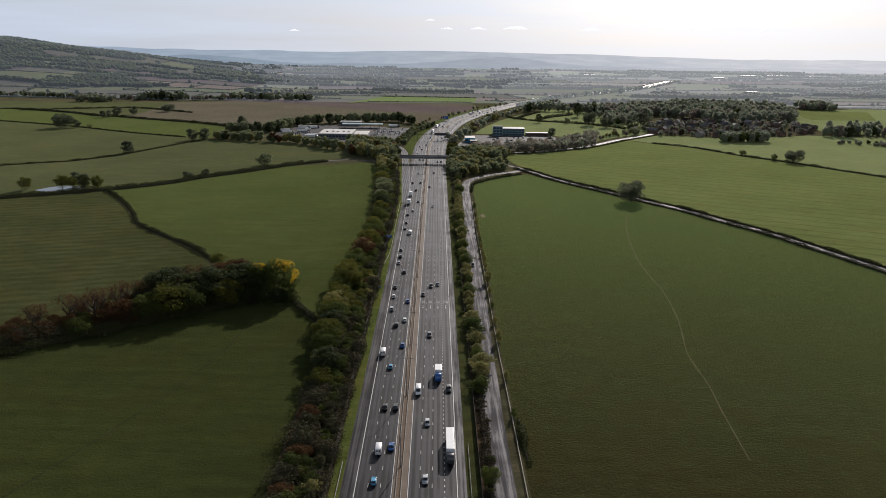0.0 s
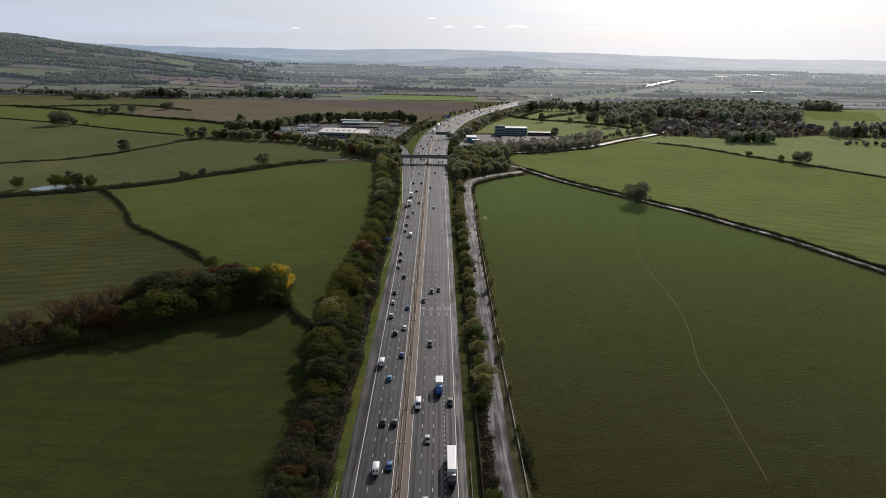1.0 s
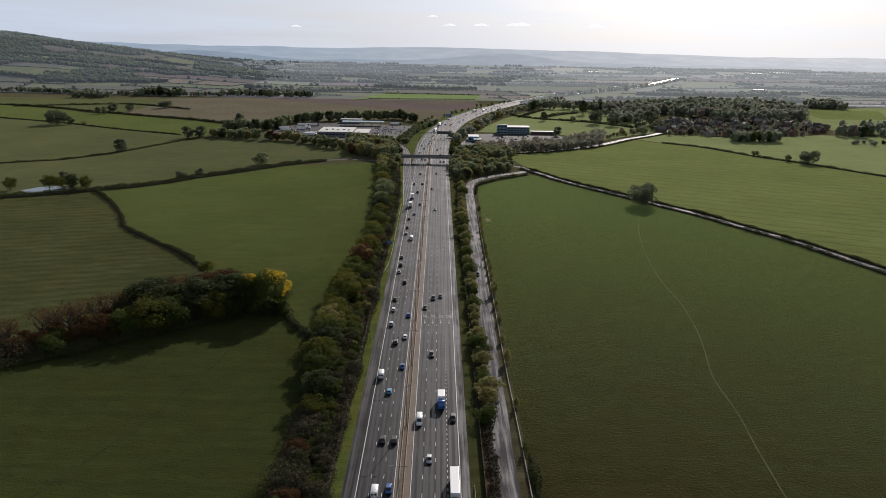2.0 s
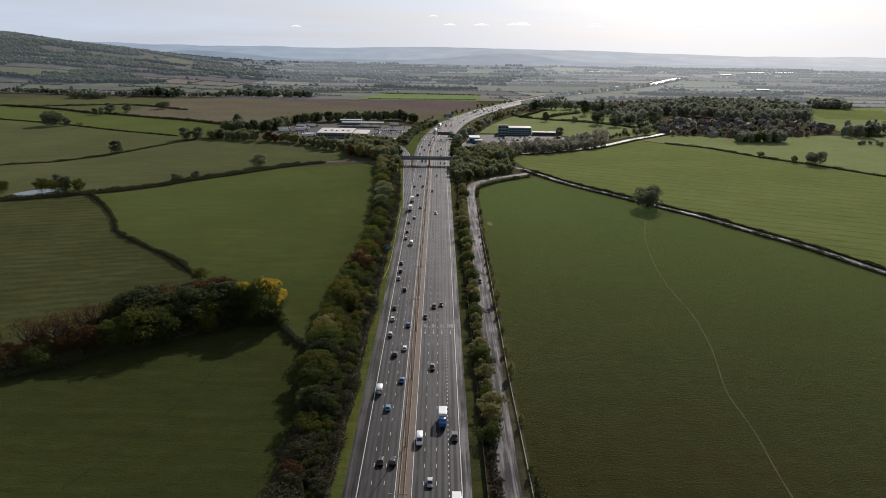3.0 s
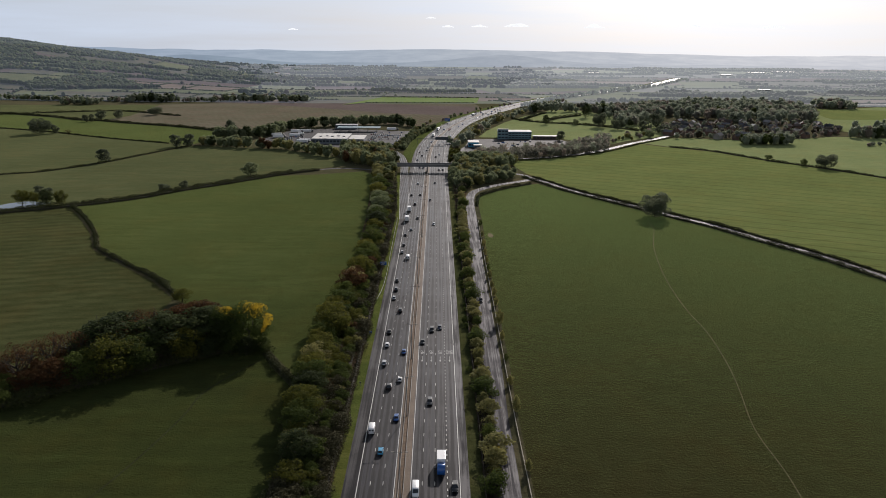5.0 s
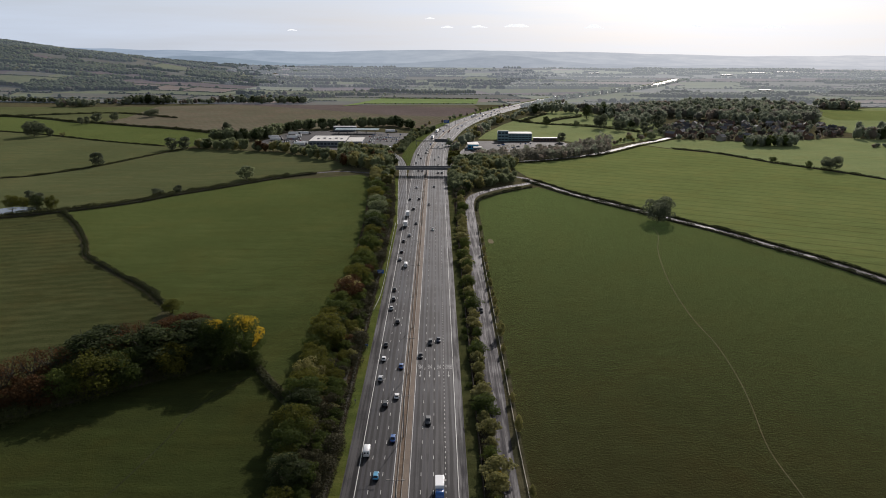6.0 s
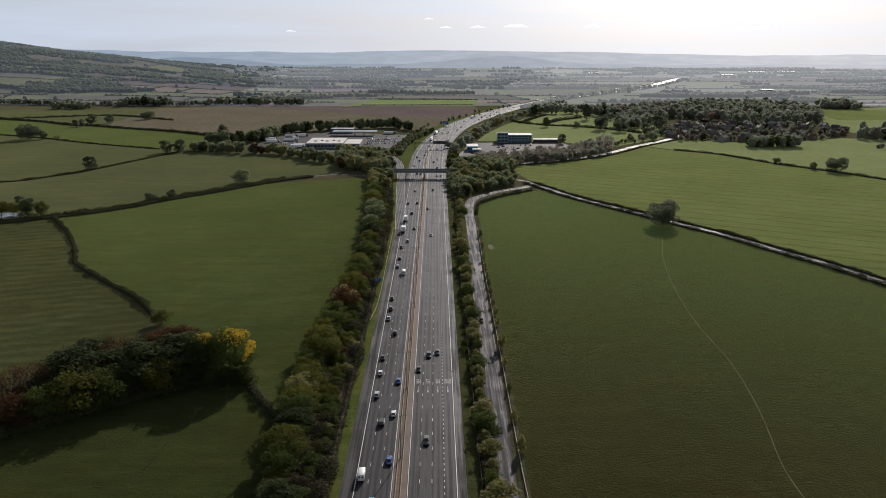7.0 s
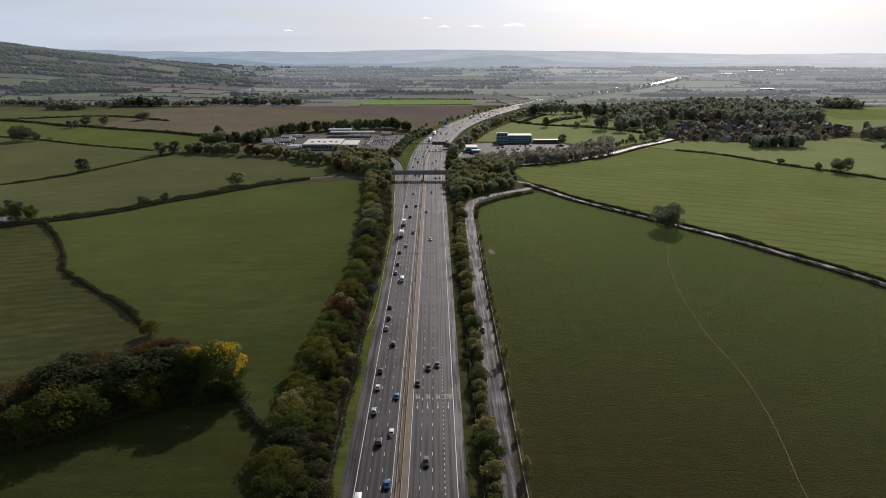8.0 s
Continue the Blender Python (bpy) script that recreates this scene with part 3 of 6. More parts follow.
# plan lines
ROAD_AXIS = [(0, -400), (0, 40), (0, 300), (0, 600), (0, 760), (0.6, 857), (5, 941), (16, 1038), (38, 1157), (79, 1290), (140, 1435), (208, 1560), (275, 1685), (394, 1840), (564, 2062), (790, 2480)]
AXIS = spline(ROAD_AXIS, 6)
LANE = [(29.5, -400), (30, 40), (30.3, 150), (30.2, 212), (30.7, 242), (30.9, 277), (32, 323), (32.5, 397), (32.9, 461), (34.6, 548), (35.3, 612), (38.5, 648), (48.5, 669), (67, 690), (86, 704), (97, 716)]
ROAD_B = [(300, 300), (277, 370), (258, 421), (249, 445), (237, 475), (219, 508), (201, 544), (181, 573), (166, 598), (150, 622), (135, 644), (120, 668), (109, 694), (97, 716), (88, 737), (66, 748), (34, 752)]
ROAD_C = [(34, 752), (48, 770), (66, 800), (82, 823), (117, 837), (151, 856), (189, 885), (215, 914), (254, 962), (295, 1004), (327, 1048), (351, 1102), (372, 1160)]
ROAD_D = [(-420, 520), (-340, 556), (-284, 584), (-233, 619), (-207, 652), (-181, 680), (-140, 727), (-112, 752), (-80, 766), (-34, 750)]
HEDGE_BEND = [(-262, 590), (-245, 567), (-230, 545), (-215, 520), (-203, 497), (-193, 478), (-164, 448), (-137, 421), (-117, 393)]
HEDGE_U1 = [(-440, 690), (-390, 721), (-359, 739), (-326, 790), (-296, 869), (-278, 912)]
HEDGE_U2 = [(-690, 1110), (-605, 1075), (-505, 1032), (-405, 975), (-310, 930)]
HEDGE_U3 = [(-716, 1270), (-598, 1219), (-533, 1175), (-493, 1163), (-429, 1130), (-351, 1094), (-281, 1047)]
HEDGE_R = [(286, 925), (324, 895), (362, 827), (399, 779), (434, 722), (520, 600)]

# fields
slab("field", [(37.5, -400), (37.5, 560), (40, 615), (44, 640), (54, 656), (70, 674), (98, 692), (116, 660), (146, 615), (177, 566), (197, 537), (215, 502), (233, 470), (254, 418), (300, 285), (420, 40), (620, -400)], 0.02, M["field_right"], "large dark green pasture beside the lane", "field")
slab("field", [(94, 742), (84, 795), (86, 816), (118, 830), (153, 849), (191, 878), (218, 908), (256, 955), (284, 922), (323, 890), (360, 824), (397, 775), (432, 718), (520, 598), (640, 400), (310, 300), (264, 423), (255, 448), (243, 478), (225, 511), (207, 547), (187, 577), (156, 625), (126, 671), (115, 697)], 0.02, M["field_rows"], "light green crop field with faint sowing rows", "field")
slab("field", [(286, 928), (258, 962), (298, 1000), (330, 1010), (414, 982), (500, 1015), (535, 1030), (700, 1010), (800, 700), (640, 420), (523, 602), (437, 725), (402, 782), (365, 830), (327, 898)], 0.02, M["field_mid"], "green pasture between the hedge and the village", "field")
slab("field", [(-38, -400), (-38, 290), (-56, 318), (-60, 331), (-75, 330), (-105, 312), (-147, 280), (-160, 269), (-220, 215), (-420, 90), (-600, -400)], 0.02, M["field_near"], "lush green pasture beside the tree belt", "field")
slab("field", [(-39, 300), (-62, 337), (-90, 362), (-116, 391), (-137, 422), (-164, 449), (-192, 479), (-213, 521), (-243, 568), (-263, 594), (-233, 615), (-207, 648), (-181, 676), (-140, 722), (-97, 733), (-60, 750), (-50, 728), (-41, 560), (-37, 440)], 0.02, M["field_green"], "green grazing field behind the motorway tree belt", "field")
slab("field", [(-119, 392), (-140, 420), (-167, 447), (-196, 477), (-218, 520), (-248, 567), (-266, 592), (-284, 580), (-340, 550), (-460, 500), (-640, 300), (-420, 92), (-222, 217), (-160, 275), (-120, 320)], 0.02, M["field_stripe"], "dull green meadow with mowing stripes", "field")
slab("field", [(-284, 592), (-233, 626), (-207, 660), (-181, 688), (-140, 734), (-112, 760), (-86, 780), (-80, 800), (-100, 836), (-128, 855), (-165, 886), (-207, 897), (-258, 912), (-277, 911), (-294, 868), (-324, 790), (-357, 739), (-388, 720), (-440, 690), (-520, 560), (-440, 520), (-340, 562)], 0.02, M["field_olive"], "grazed olive green field by the pond", "field")
slab("field", [(-280, 914), (-298, 869), (-328, 790), (-361, 739), (-392, 723), (-442, 692), (-700, 760), (-900, 1000), (-692, 1108), (-605, 1073), (-505, 1030), (-405, 973), (-310, 928)], 0.02, M["field_olive"], "dull green field between thin hedges", "field")
slab("field", [(-281, 918), (-310, 932), (-405, 977), (-505, 1034), (-605, 1077), (-692, 1112), (-900, 1010), (-1000, 1200), (-716, 1268), (-598, 1217), (-533, 1173), (-493, 1161), (-429, 1128), (-351, 1092), (-281, 1045), (-262, 990)], 0.02, M["field_green"], "green pasture with a large oak", "field")
slab("field", [(-281, 1050), (-351, 1097), (-429, 1133), (-493, 1166), (-480, 1240), (-507, 1469), (-470, 1500), (-305, 1500), (-130, 1500), (80, 1512), (92, 1400), (40, 1230), (0, 1120), (-25, 1118), (-60, 1145), (-100, 1132), (-170, 1104), (-196, 1070), (-225, 990)], 0.03, M["field_stubble"], "wide faded stubble field behind the service area", "field")
slab("field", [(-465, 1496), (-330, 1470), (-179, 1377), (-80, 1310), (12, 1282), (58, 1300), (82, 1394), (84, 1440), (12, 1452), (-170, 1500), (-305, 1502)], 0.06, M["field_plough"], "wide brown ploughed field beyond the stubble", "field")
slab("field", [(-30, 1120), (-60, 1147), (-100, 1135), (-190, 1112), (-260, 1080), (-330, 1130), (-200, 1190), (0, 1240), (30, 1240), (0, 1135)], 0.05, M["field_stubble"], "pale stubble strip by the service area", "field")
slab("field", [(-493, 1168), (-533, 1178), (-716, 1272), (-1000, 1210), (-1150, 1400), (-900, 1520), (-507, 1470), (-480, 1240)], 0.03, M["field_olive"], "olive pasture with scattered field trees", "field")
slab("field", [(-170, 1453), (-108, 1640), (97, 1628), (86, 1514), (-130, 1502)], 0.8, M["field_bright"], "narrow bright green field", "field")
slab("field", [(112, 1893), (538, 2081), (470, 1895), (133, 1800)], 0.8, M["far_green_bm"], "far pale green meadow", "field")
slab("field", [(62, 1004), (78, 1075), (112, 1180), (152, 1270), (215, 1385), (262, 1378), (335, 1210), (368, 1165), (330, 1062), (292, 1012), (246, 975), (215, 940), (165, 996)], 0.03, M["field_mid"], "small green paddock behind the offices", "field")
slab("field", [(600, 1060), (560, 1130), (620, 1250), (700, 1400), (960, 1540), (1200, 1400), (1000, 1100), (700, 1015)], 0.03, M["field_mid"], "sunlit green fields beyond the village", "field")
slab("field", [(655, 1290), (701, 1440), (837, 1410), (760, 1246), (650, 1250)], 0.06, M["field_rows"], "bright green meadow beside the wood", "field")
slab("field", [(-20.5, -400), (-20.5, 560), (-28, 640), (-34, 740), (-55, 762), (-50, 728), (-41, 560), (-38, 440), (-38, -400)], 0.012, M["scrub"], "scrub floor under the tree belt", "ground")
slab("field", [(20, -400), (20, 680), (24, 800), (40, 760), (34, 660), (28.6, 548), (26.8, 40), (26.2, -400)], 0.012, M["scrub"], "scrub floor between motorway and lane", "ground")

# far patchwork of fields
FAR_MATS = ["far_olive_", "far_olive_", "far_green_", "far_soil_", "far_pale_", "far_green_", "far_soil_", "far_olive_"]
row_y = [1500, 1575, 1660, 1760, 1870, 2000, 2150, 2330, 2550, 2820, 3120, 3400]
far_edges = []
rng = np.random.default_rng(21)


def far_row(k, x):
    return row_y[k] + (22 + 5 * k) * noise.noise(Vector((x * 0.0018, k * 3.1, 0))) + (10 + 2 * k) * noise.noise(Vector((x * 0.006, k * 7.7, 4)))


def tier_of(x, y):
    """Which of the distant haze-glow material sets: nearer, far, farthest; away from the sun, between, towards it."""
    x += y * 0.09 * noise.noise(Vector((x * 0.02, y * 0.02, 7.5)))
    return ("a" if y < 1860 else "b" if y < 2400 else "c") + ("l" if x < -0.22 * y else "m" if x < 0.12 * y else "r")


for k in range(len(row_y) - 1):
    x = -0.85 * row_y[k] - 200
    prev = None
    while x < 0.85 * row_y[k] + 200:
        wd = rng.uniform(70, 300) * (0.8 + row_y[k] / 4000)
        sk = rng.uniform(-40, 40)
        x1, n = x + wd, 5
        grid = []
        for j in range(n + 1):
            for i in range(n + 1):
                u, v = i / n, j / n
                px = x + wd * u + sk * v * u + (prev or 0) * v * (1 - u)
                py = far_row(k, px) * (1 - v) + far_row(k + 1, px) * v
                grid.append((px, py, hill(px, py) + 0.25 + 0.02 * hill(px, py)))
        far_edges.append([grid[i][:2] for i in range(n + 1)])
        far_edges.append([grid[j * (n + 1)][:2] for j in range(n + 1)])
        me = bpy.data.meshes.new("field")
        me.from_pydata(grid, [], [(j * (n + 1) + i, j * (n + 1) + i + 1, (j + 1) * (n + 1) + i + 1, (j + 1) * (n + 1) + i) for j in range(n) for i in range(n)])
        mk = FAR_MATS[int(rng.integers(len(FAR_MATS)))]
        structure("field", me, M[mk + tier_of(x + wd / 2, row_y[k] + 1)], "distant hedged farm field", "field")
        x, prev = x1, sk

# ---- motorway ----
ease = lambda a, b, v: (lambda t: t * t * (3 - 2 * t))(min(1, max(0, (v - a) / (b - a))))
slip_l = lambda y: -17.0 - 8.3 * ease(565, 745, y)
lift = lambda z: (lambda y: z + 0.8 * ease(1390, 1500, y))  # the road runs on a low bank in the distance
structure("road", ribbon_mesh("road", AXIS, [(-17.0, lift(0.05)), (-12.9, lift(0.06)), (-2.1, lift(0.06))]), M["asphalt"], "asphalt carriageway with three lanes and hard shoulder", "road")
carriage_l = scene.objects["road"]
carriage_r = structure("road", ribbon_mesh("road", AXIS, [(2.1, lift(0.06)), (16.6, lift(0.06)), (lambda y: 19.4 + 1.5 * max(0, min(1, (y - 700) / 150)), lift(0.05))]), M["asphalt"], "asphalt carriageway with four lanes and hard shoulder", "road")
structure("road", ribbon_mesh("road", AXIS, [(-16.9, lift(0.066)), (-13.2, lift(0.070))]), M["asphalt_dark"], "dark resurfaced hard shoulder", "road")
structure("road", ribbon_mesh("road", AXIS, [(16.9, lift(0.070)), (19.3, lift(0.062))]), M["asphalt_worn"], "pale worn hard shoulder", "road")
structure("central_reserve", ribbon_mesh("central_reserve", AXIS, [(-2.1, lift(0.05)), (-2.1, lift(0.10)), (-1.15, lift(0.12))]), M["tan"], "sandy concrete edge of the central reserve", "road")
structure("central_reserve", ribbon_mesh("central_reserve", AXIS, [(0.35, lift(0.12)), (2.0, lift(0.10)), (2.1, lift(0.05))]), M["tan"], "sandy concrete strip of the central reserve", "road")
structure("central_reserve", ribbon_mesh("central_reserve", AXIS, [(-1.05, lift(0.12)), (-0.4, lift(0.2)), (0.35, lift(0.12))]), M["gravel"], "brown weedy gravel between the central barriers", "road")
structure("verge", ribbon_mesh("verge", [p for p in AXIS if p.y < 742], [(lambda y: slip_l(y) - 3.2, 0.10), (lambda y: slip_l(y) - 1.5, 0.08), (lambda y: slip_l(y), 0.03)]), M["verge"], "bright green mown motorway verge", "verge")
structure("verge", ribbon_mesh("verge", [p for p in AXIS if p.y > 775], [(lambda y: -20 - 9 * ease(800, 870, y), 0.06), (-17.0, lift(0.03))]), M["field_green"], "green grassy motorway verge", "verge")
structure("verge", ribbon_mesh("verge", AXIS, [(lambda y: 19.4 + 1.5 * max(0, min(1, (y - 700) / 150)), lift(0.03)), (22, lift(0.07)), (23.4, 0.09)]), M["field_stripe"], "rough dull grass verge below the timber fence", "verge")
SLIP = spline([(-13.6, 560), (-16, 613), (-18.9, 673), (-21.4, 735), (-23.6, 785), (-28.5, 834), (-37, 870), (-50, 905), (-62, 935)], 6)
structure("road", ribbon_mesh("road", SLIP, [(-3.6, 0.072), (3.6, 0.072)]), M["asphalt"], "slip road to the service area", "road")
SLIP_R = spline([(21, 800), (27, 860), (37, 890), (47, 930), (58, 985)], 6)
structure("road", ribbon_mesh("road", SLIP_R, [(-3, 0.05), (3, 0.05)]), M["tarmac"], "service slip road beside the motorway", "road")


def stripe(o, wide, z=0.078, lo=0, hi=9999, axis=AXIS):
    return ribbon_mesh("edge_line", [p for p in axis if lo <= p.y <= hi], [(o - wide / 2, z), (o + wide / 2, z)])


for o, w, par in ((-12.95, 0.22, carriage_l), (-2.35, 0.2, carriage_l), (2.35, 0.2, carriage_r), (16.6, 0.22, carriage_r)):
    part("edge_line", stripe(o, w, 0.078, -400, 1390), M["white_line"], par)
for o in (-3.5, 3.5):
    part("edge_line", ribbon_mesh("edge_line", SLIP, [(o - 0.1, 0.08), (o + 0.1, 0.08)]), M["white_line"], carriage_l)

# broken lane lines: one mark shared, the nearer ones as pieces
mark = bpy.data.meshes.new("lane_mark")
mark.from_pydata([(-0.075, -1, 0.0), (0.075, -1, 0.0), (0.075, 1, 0.0), (-0.075, 1, 0.0), (-0.075, -1, 0.006), (0.075, -1, 0.006), (0.075, 1, 0.006), (-0.075, 1, 0.006)], [], [(4, 5, 6, 7), (0, 1, 5, 4), (1, 2, 6, 5), (2, 3, 7, 6), (3, 0, 4, 7)])
mark.materials.append(M["white_line"])
short = mark.copy()
for v in short.vertices:
    v.co.y *= 0.5
    v.co.x *= 1.35
LANE_O = [(-9.3, 9.0, mark, carriage_l), (-5.65, 9.0, mark, carriage_l), (5.65, 9.0, mark, carriage_r), (9.3, 9.0, mark, carriage_r), (12.95, 3.0, short, carriage_r)]
rest = []
arc = [0.0]
for a, b in zip(AXIS, AXIS[1:]):
    arc.append(arc[-1] + (b - a).length)
NRM = sides(AXIS)


def on_axis(s, o):
    s += 440
    i = min(len(AXIS) - 2, int(np.searchsorted(arc, s)) - 1) if s > 0 else 0
    t = (s - arc[i]) / (arc[i + 1] - arc[i])
    p = AXIS[i].lerp(AXIS[i + 1], t)
    d = AXIS[i + 1] - AXIS[i]
    return p + NRM[i] * o, math.atan2(-d.x, d.y)


for o, gap, me, par in LANE_O:
    s = (175.5 - 40) % 9.0 - 432
    while s < 1360:
        p, a = on_axis(s, o)
        if 110 < p.y < (560 if gap > 5 else 330):
            ob = new("lane_mark", me)
            ob.matrix_world = Matrix.Translation((p.x, p.y, 0.076)) @ Matrix.Rotation(a, 4, "Z")
            ob.parent = par
        else:
            rest.append((p, a, 1.0 if gap > 5 else 0.5))
        s += gap
verts, faces = [], []
for p, a, hl in rest:
    c, s_ = math.cos(a), math.sin(a)
    b0 = len(verts)
    for u, v in ((-0.1, -hl), (0.1, -hl), (0.1, hl), (-0.1, hl)):
        verts.append((p.x + u * c - v * s_, p.y + u * s_ + v * c, 0.082))
    faces.append((b0, b0 + 1, b0 + 2, b0 + 3))
me = bpy.data.meshes.new("lane_marks")
me.from_pydata(verts, [], faces)
tagged(part("lane_marks", me, M["white_line"], carriage_r), kind="stuff")


def lettering(text, x, y, wide, tall, par):
    """Road lettering, read by traffic that drives towards -y."""
    cu = bpy.data.curves.new("road_lettering", "FONT")
    cu.body, cu.size, cu.align_x = text, 1.0, "CENTER"
    tmp = bpy.data.objects.new("tmp", cu)
    me = bpy.data.meshes.new_from_object(tmp)
    bpy.data.objects.remove(tmp)
    bx = [v.co.x for v in me.vertices]
    by = [v.co.y for v in me.vertices]
    for v in me.vertices:
        v.co.x = (v.co.x - (min(bx) + max(bx)) / 2) / (max(bx) - min(bx)) * wide
        v.co.y = (v.co.y - (min(by) + max(by)) / 2) / (max(by) - min(by)) * tall
    ob = part("road_lettering", me, M["worn_line"], par)
    ob.matrix_world = pose(x, y, 0.081, 0, 0, 180)


for x, txt, wd in ((3.9, "M5", 1.5), (7.5, "M5", 1.5), (11.1, "M5", 1.5), (14.8, "SERVICES", 2.8)):
    lettering(txt, x, 330.4, wd, 3.6, carriage_r)
    bm = bmesh.new()
    vs = [bm.verts.new((px, py, 0)) for px, py in ((-0.1, 2.6), (0.1, 2.6), (0.1, -0.8), (0.38, -0.8), (0, -2.8), (-0.38, -0.8), (-0.1, -0.8))]
    bm.faces.new(vs)
    bm.normal_update()
    if bm.faces[:][0].normal.z < 0:
        bmesh.ops.reverse_faces(bm, faces=bm.faces[:])
    part("road_arrow", bm, M["worn_line"], carriage_r).matrix_world = pose(x, 323.6, 0.081)

# lanes and side roads
lane_line, road_b, road_c, road_d = spline(LANE, 5), spline(ROAD_B, 6), spline(ROAD_C, 6), spline(ROAD_D, 6)
structure("road", ribbon_mesh("road", lane_line, [(-3.6, 0.03), (0, 0.07), (3.2, 0.03)]), M["tarmac"], "pale worn country lane beside the motorway", "road")
structure("road", ribbon_mesh("road", road_b, [(-2.5, 0.04), (2.5, 0.04)]), M["side_tarmac"], "narrow country road between hedges", "road")
structure("road", ribbon_mesh("road", road_c, [(-3.6, 0.045), (3.6, 0.045)]), M["village_tarmac"], "country road into the village", "road")
structure("road", ribbon_mesh("road", road_d, [(-2.2, 0.04), (2.2, 0.04)]), M["side_tarmac"], "narrow farm lane between hedges", "road")
structure("verge", ribbon_mesh("verge", [p for p in lane_line if p.y < 640], [(3.2, 0.035), (4.6, 0.10), (6.4, 0.06)]), M["rough_verge"], "rough dry grass verge between lane and fence", "verge")
structure("road", ribbon_mesh("road", spline([(745, 1522), (828, 1526), (910, 1534), (1050, 1552)], 20), [(-4, 0.9), (4, 0.9)]), M["village_tarmac"], "far main road beyond the village", "road")
slab("car_park", [(-212, 955), (-190, 1070), (-133, 1089), (-27, 1062), (-30, 930), (-60, 905), (-82, 905), (-150, 910)], 0.04, M["lot"], "wide tarmac car park of the service area", "car park")
slab("car_park", [(36, 872), (50, 984), (100, 990), (165, 985), (175, 950), (140, 905), (91, 893)], 0.045, M["lot"], "tarmac yard of the office building", "car park")
slab("pond", [(-322, 590), (-316, 602), (-308, 609), (-293, 609), (-285, 604), (-290, 594), (-300, 587), (-313, 580)], 0.05, M["water"], "still farm pond reflecting the sky", "pond")

# trodden paths and bare patches
M["path"] = grass_mat("trodden_grass", (0.0638, 0.0675, 0.0240), (0.0900, 0.0930, 0.0345), (0.1200, 0.1200, 0.0465), None, 0.3, 0.08)
M["rut"] = grass_mat("dark_rut", (0.022, 0.028, 0.009), (0.028, 0.036, 0.011), (0.036, 0.044, 0.014), None, 0.0, 0.08)
structure("path", ribbon_mesh("path", spline([(158, 555), (156, 533), (144, 491), (133.7, 436), (128.7, 387), (128.4, 352), (125, 320), (121, 298), (115, 270), (113.7, 243), (111, 221), (108, 190)], 4), [(-0.15, 0.035), (0.15, 0.035)]), M["path"], "narrow pale trodden path across the pasture", "path")
structure("path", ribbon_mesh("path", spline([(-60, 322), (-66.5, 311.7), (-74.5, 294), (-76.2, 276), (-84, 240), (-98, 200), (-112, 165)], 4), [(-0.3, 0.03), (0.3, 0.03)]), M["rut"], "narrow dark rut across the pasture", "path")
structure("path", ribbon_mesh("path", spline([(-252, 585), (-266, 560), (-300, 530), (-360, 500)], 5), [(-0.5, 0.03), (0.5, 0.03)]), M["rut"], "faint dark track in the meadow", "path")
slab("path", [(43.2, 511), (45.2, 510), (46.4, 514), (45.4, 520), (43.4, 521), (42.4, 516)], 0.03, M["path"], "small pale bare patch in the pasture", "bare patch")
slab("road", [(-16.9, 356), (-15.9, 354), (-15.4, 368), (-16.2, 374), (-16.9, 374)], 0.085, M["tarmac"], "pale concrete patch on the hard shoulder", "road")

for pts, w in (([(15.2, 341), (16.9, 338), (18.2, 331), (18.7, 318), (18.8, 296)], 0.35), ([(17.6, 402), (18.4, 396), (18.7, 380), (18.8, 362)], 0.3), ([(18.3, 470), (18.7, 452), (18.8, 430)], 0.4), ([(18.2, 262), (18.6, 240), (18.6, 214)], 0.3)):
    structure("road", ribbon_mesh("road", spline(pts, 3), [(-w, 0.084), (w, 0.084)]), M["tarmac"], "pale silt streak washed along the hard shoulder", "road")

# ---- backdrop hills ----


def ridge(name, y0, depth, z0, prof, material, label):
    vs, fs = [], []
    X = np.linspace(-4100, 4100, 165)
    for i, x in enumerate(X):
        t = prof(x)
        for v, f in ((0, 0.0), (0.35, 0.42), (0.7, 0.85), (0.9, 1.0), (1.0, 0.9)):
            w = 4 * (1 - v) * noise.noise(Vector((x * 0.004, v * 3, z0))) * (v > 0)
            vs.append((x, y0 + depth * v, z0 + (t - z0) * f + w))
    for i in range(len(X) - 1):
        for j in range(4):
            fs.append((i * 5 + j, (i + 1) * 5 + j, (i + 1) * 5 + j + 1, i * 5 + j + 1))
    me = bpy.data.meshes.new(name)
    me.from_pydata(vs, [], fs)
    for pl in me.polygons:
        pl.use_smooth = True
    return tagged(part(name, me, material), label, "hills", kind="structure")


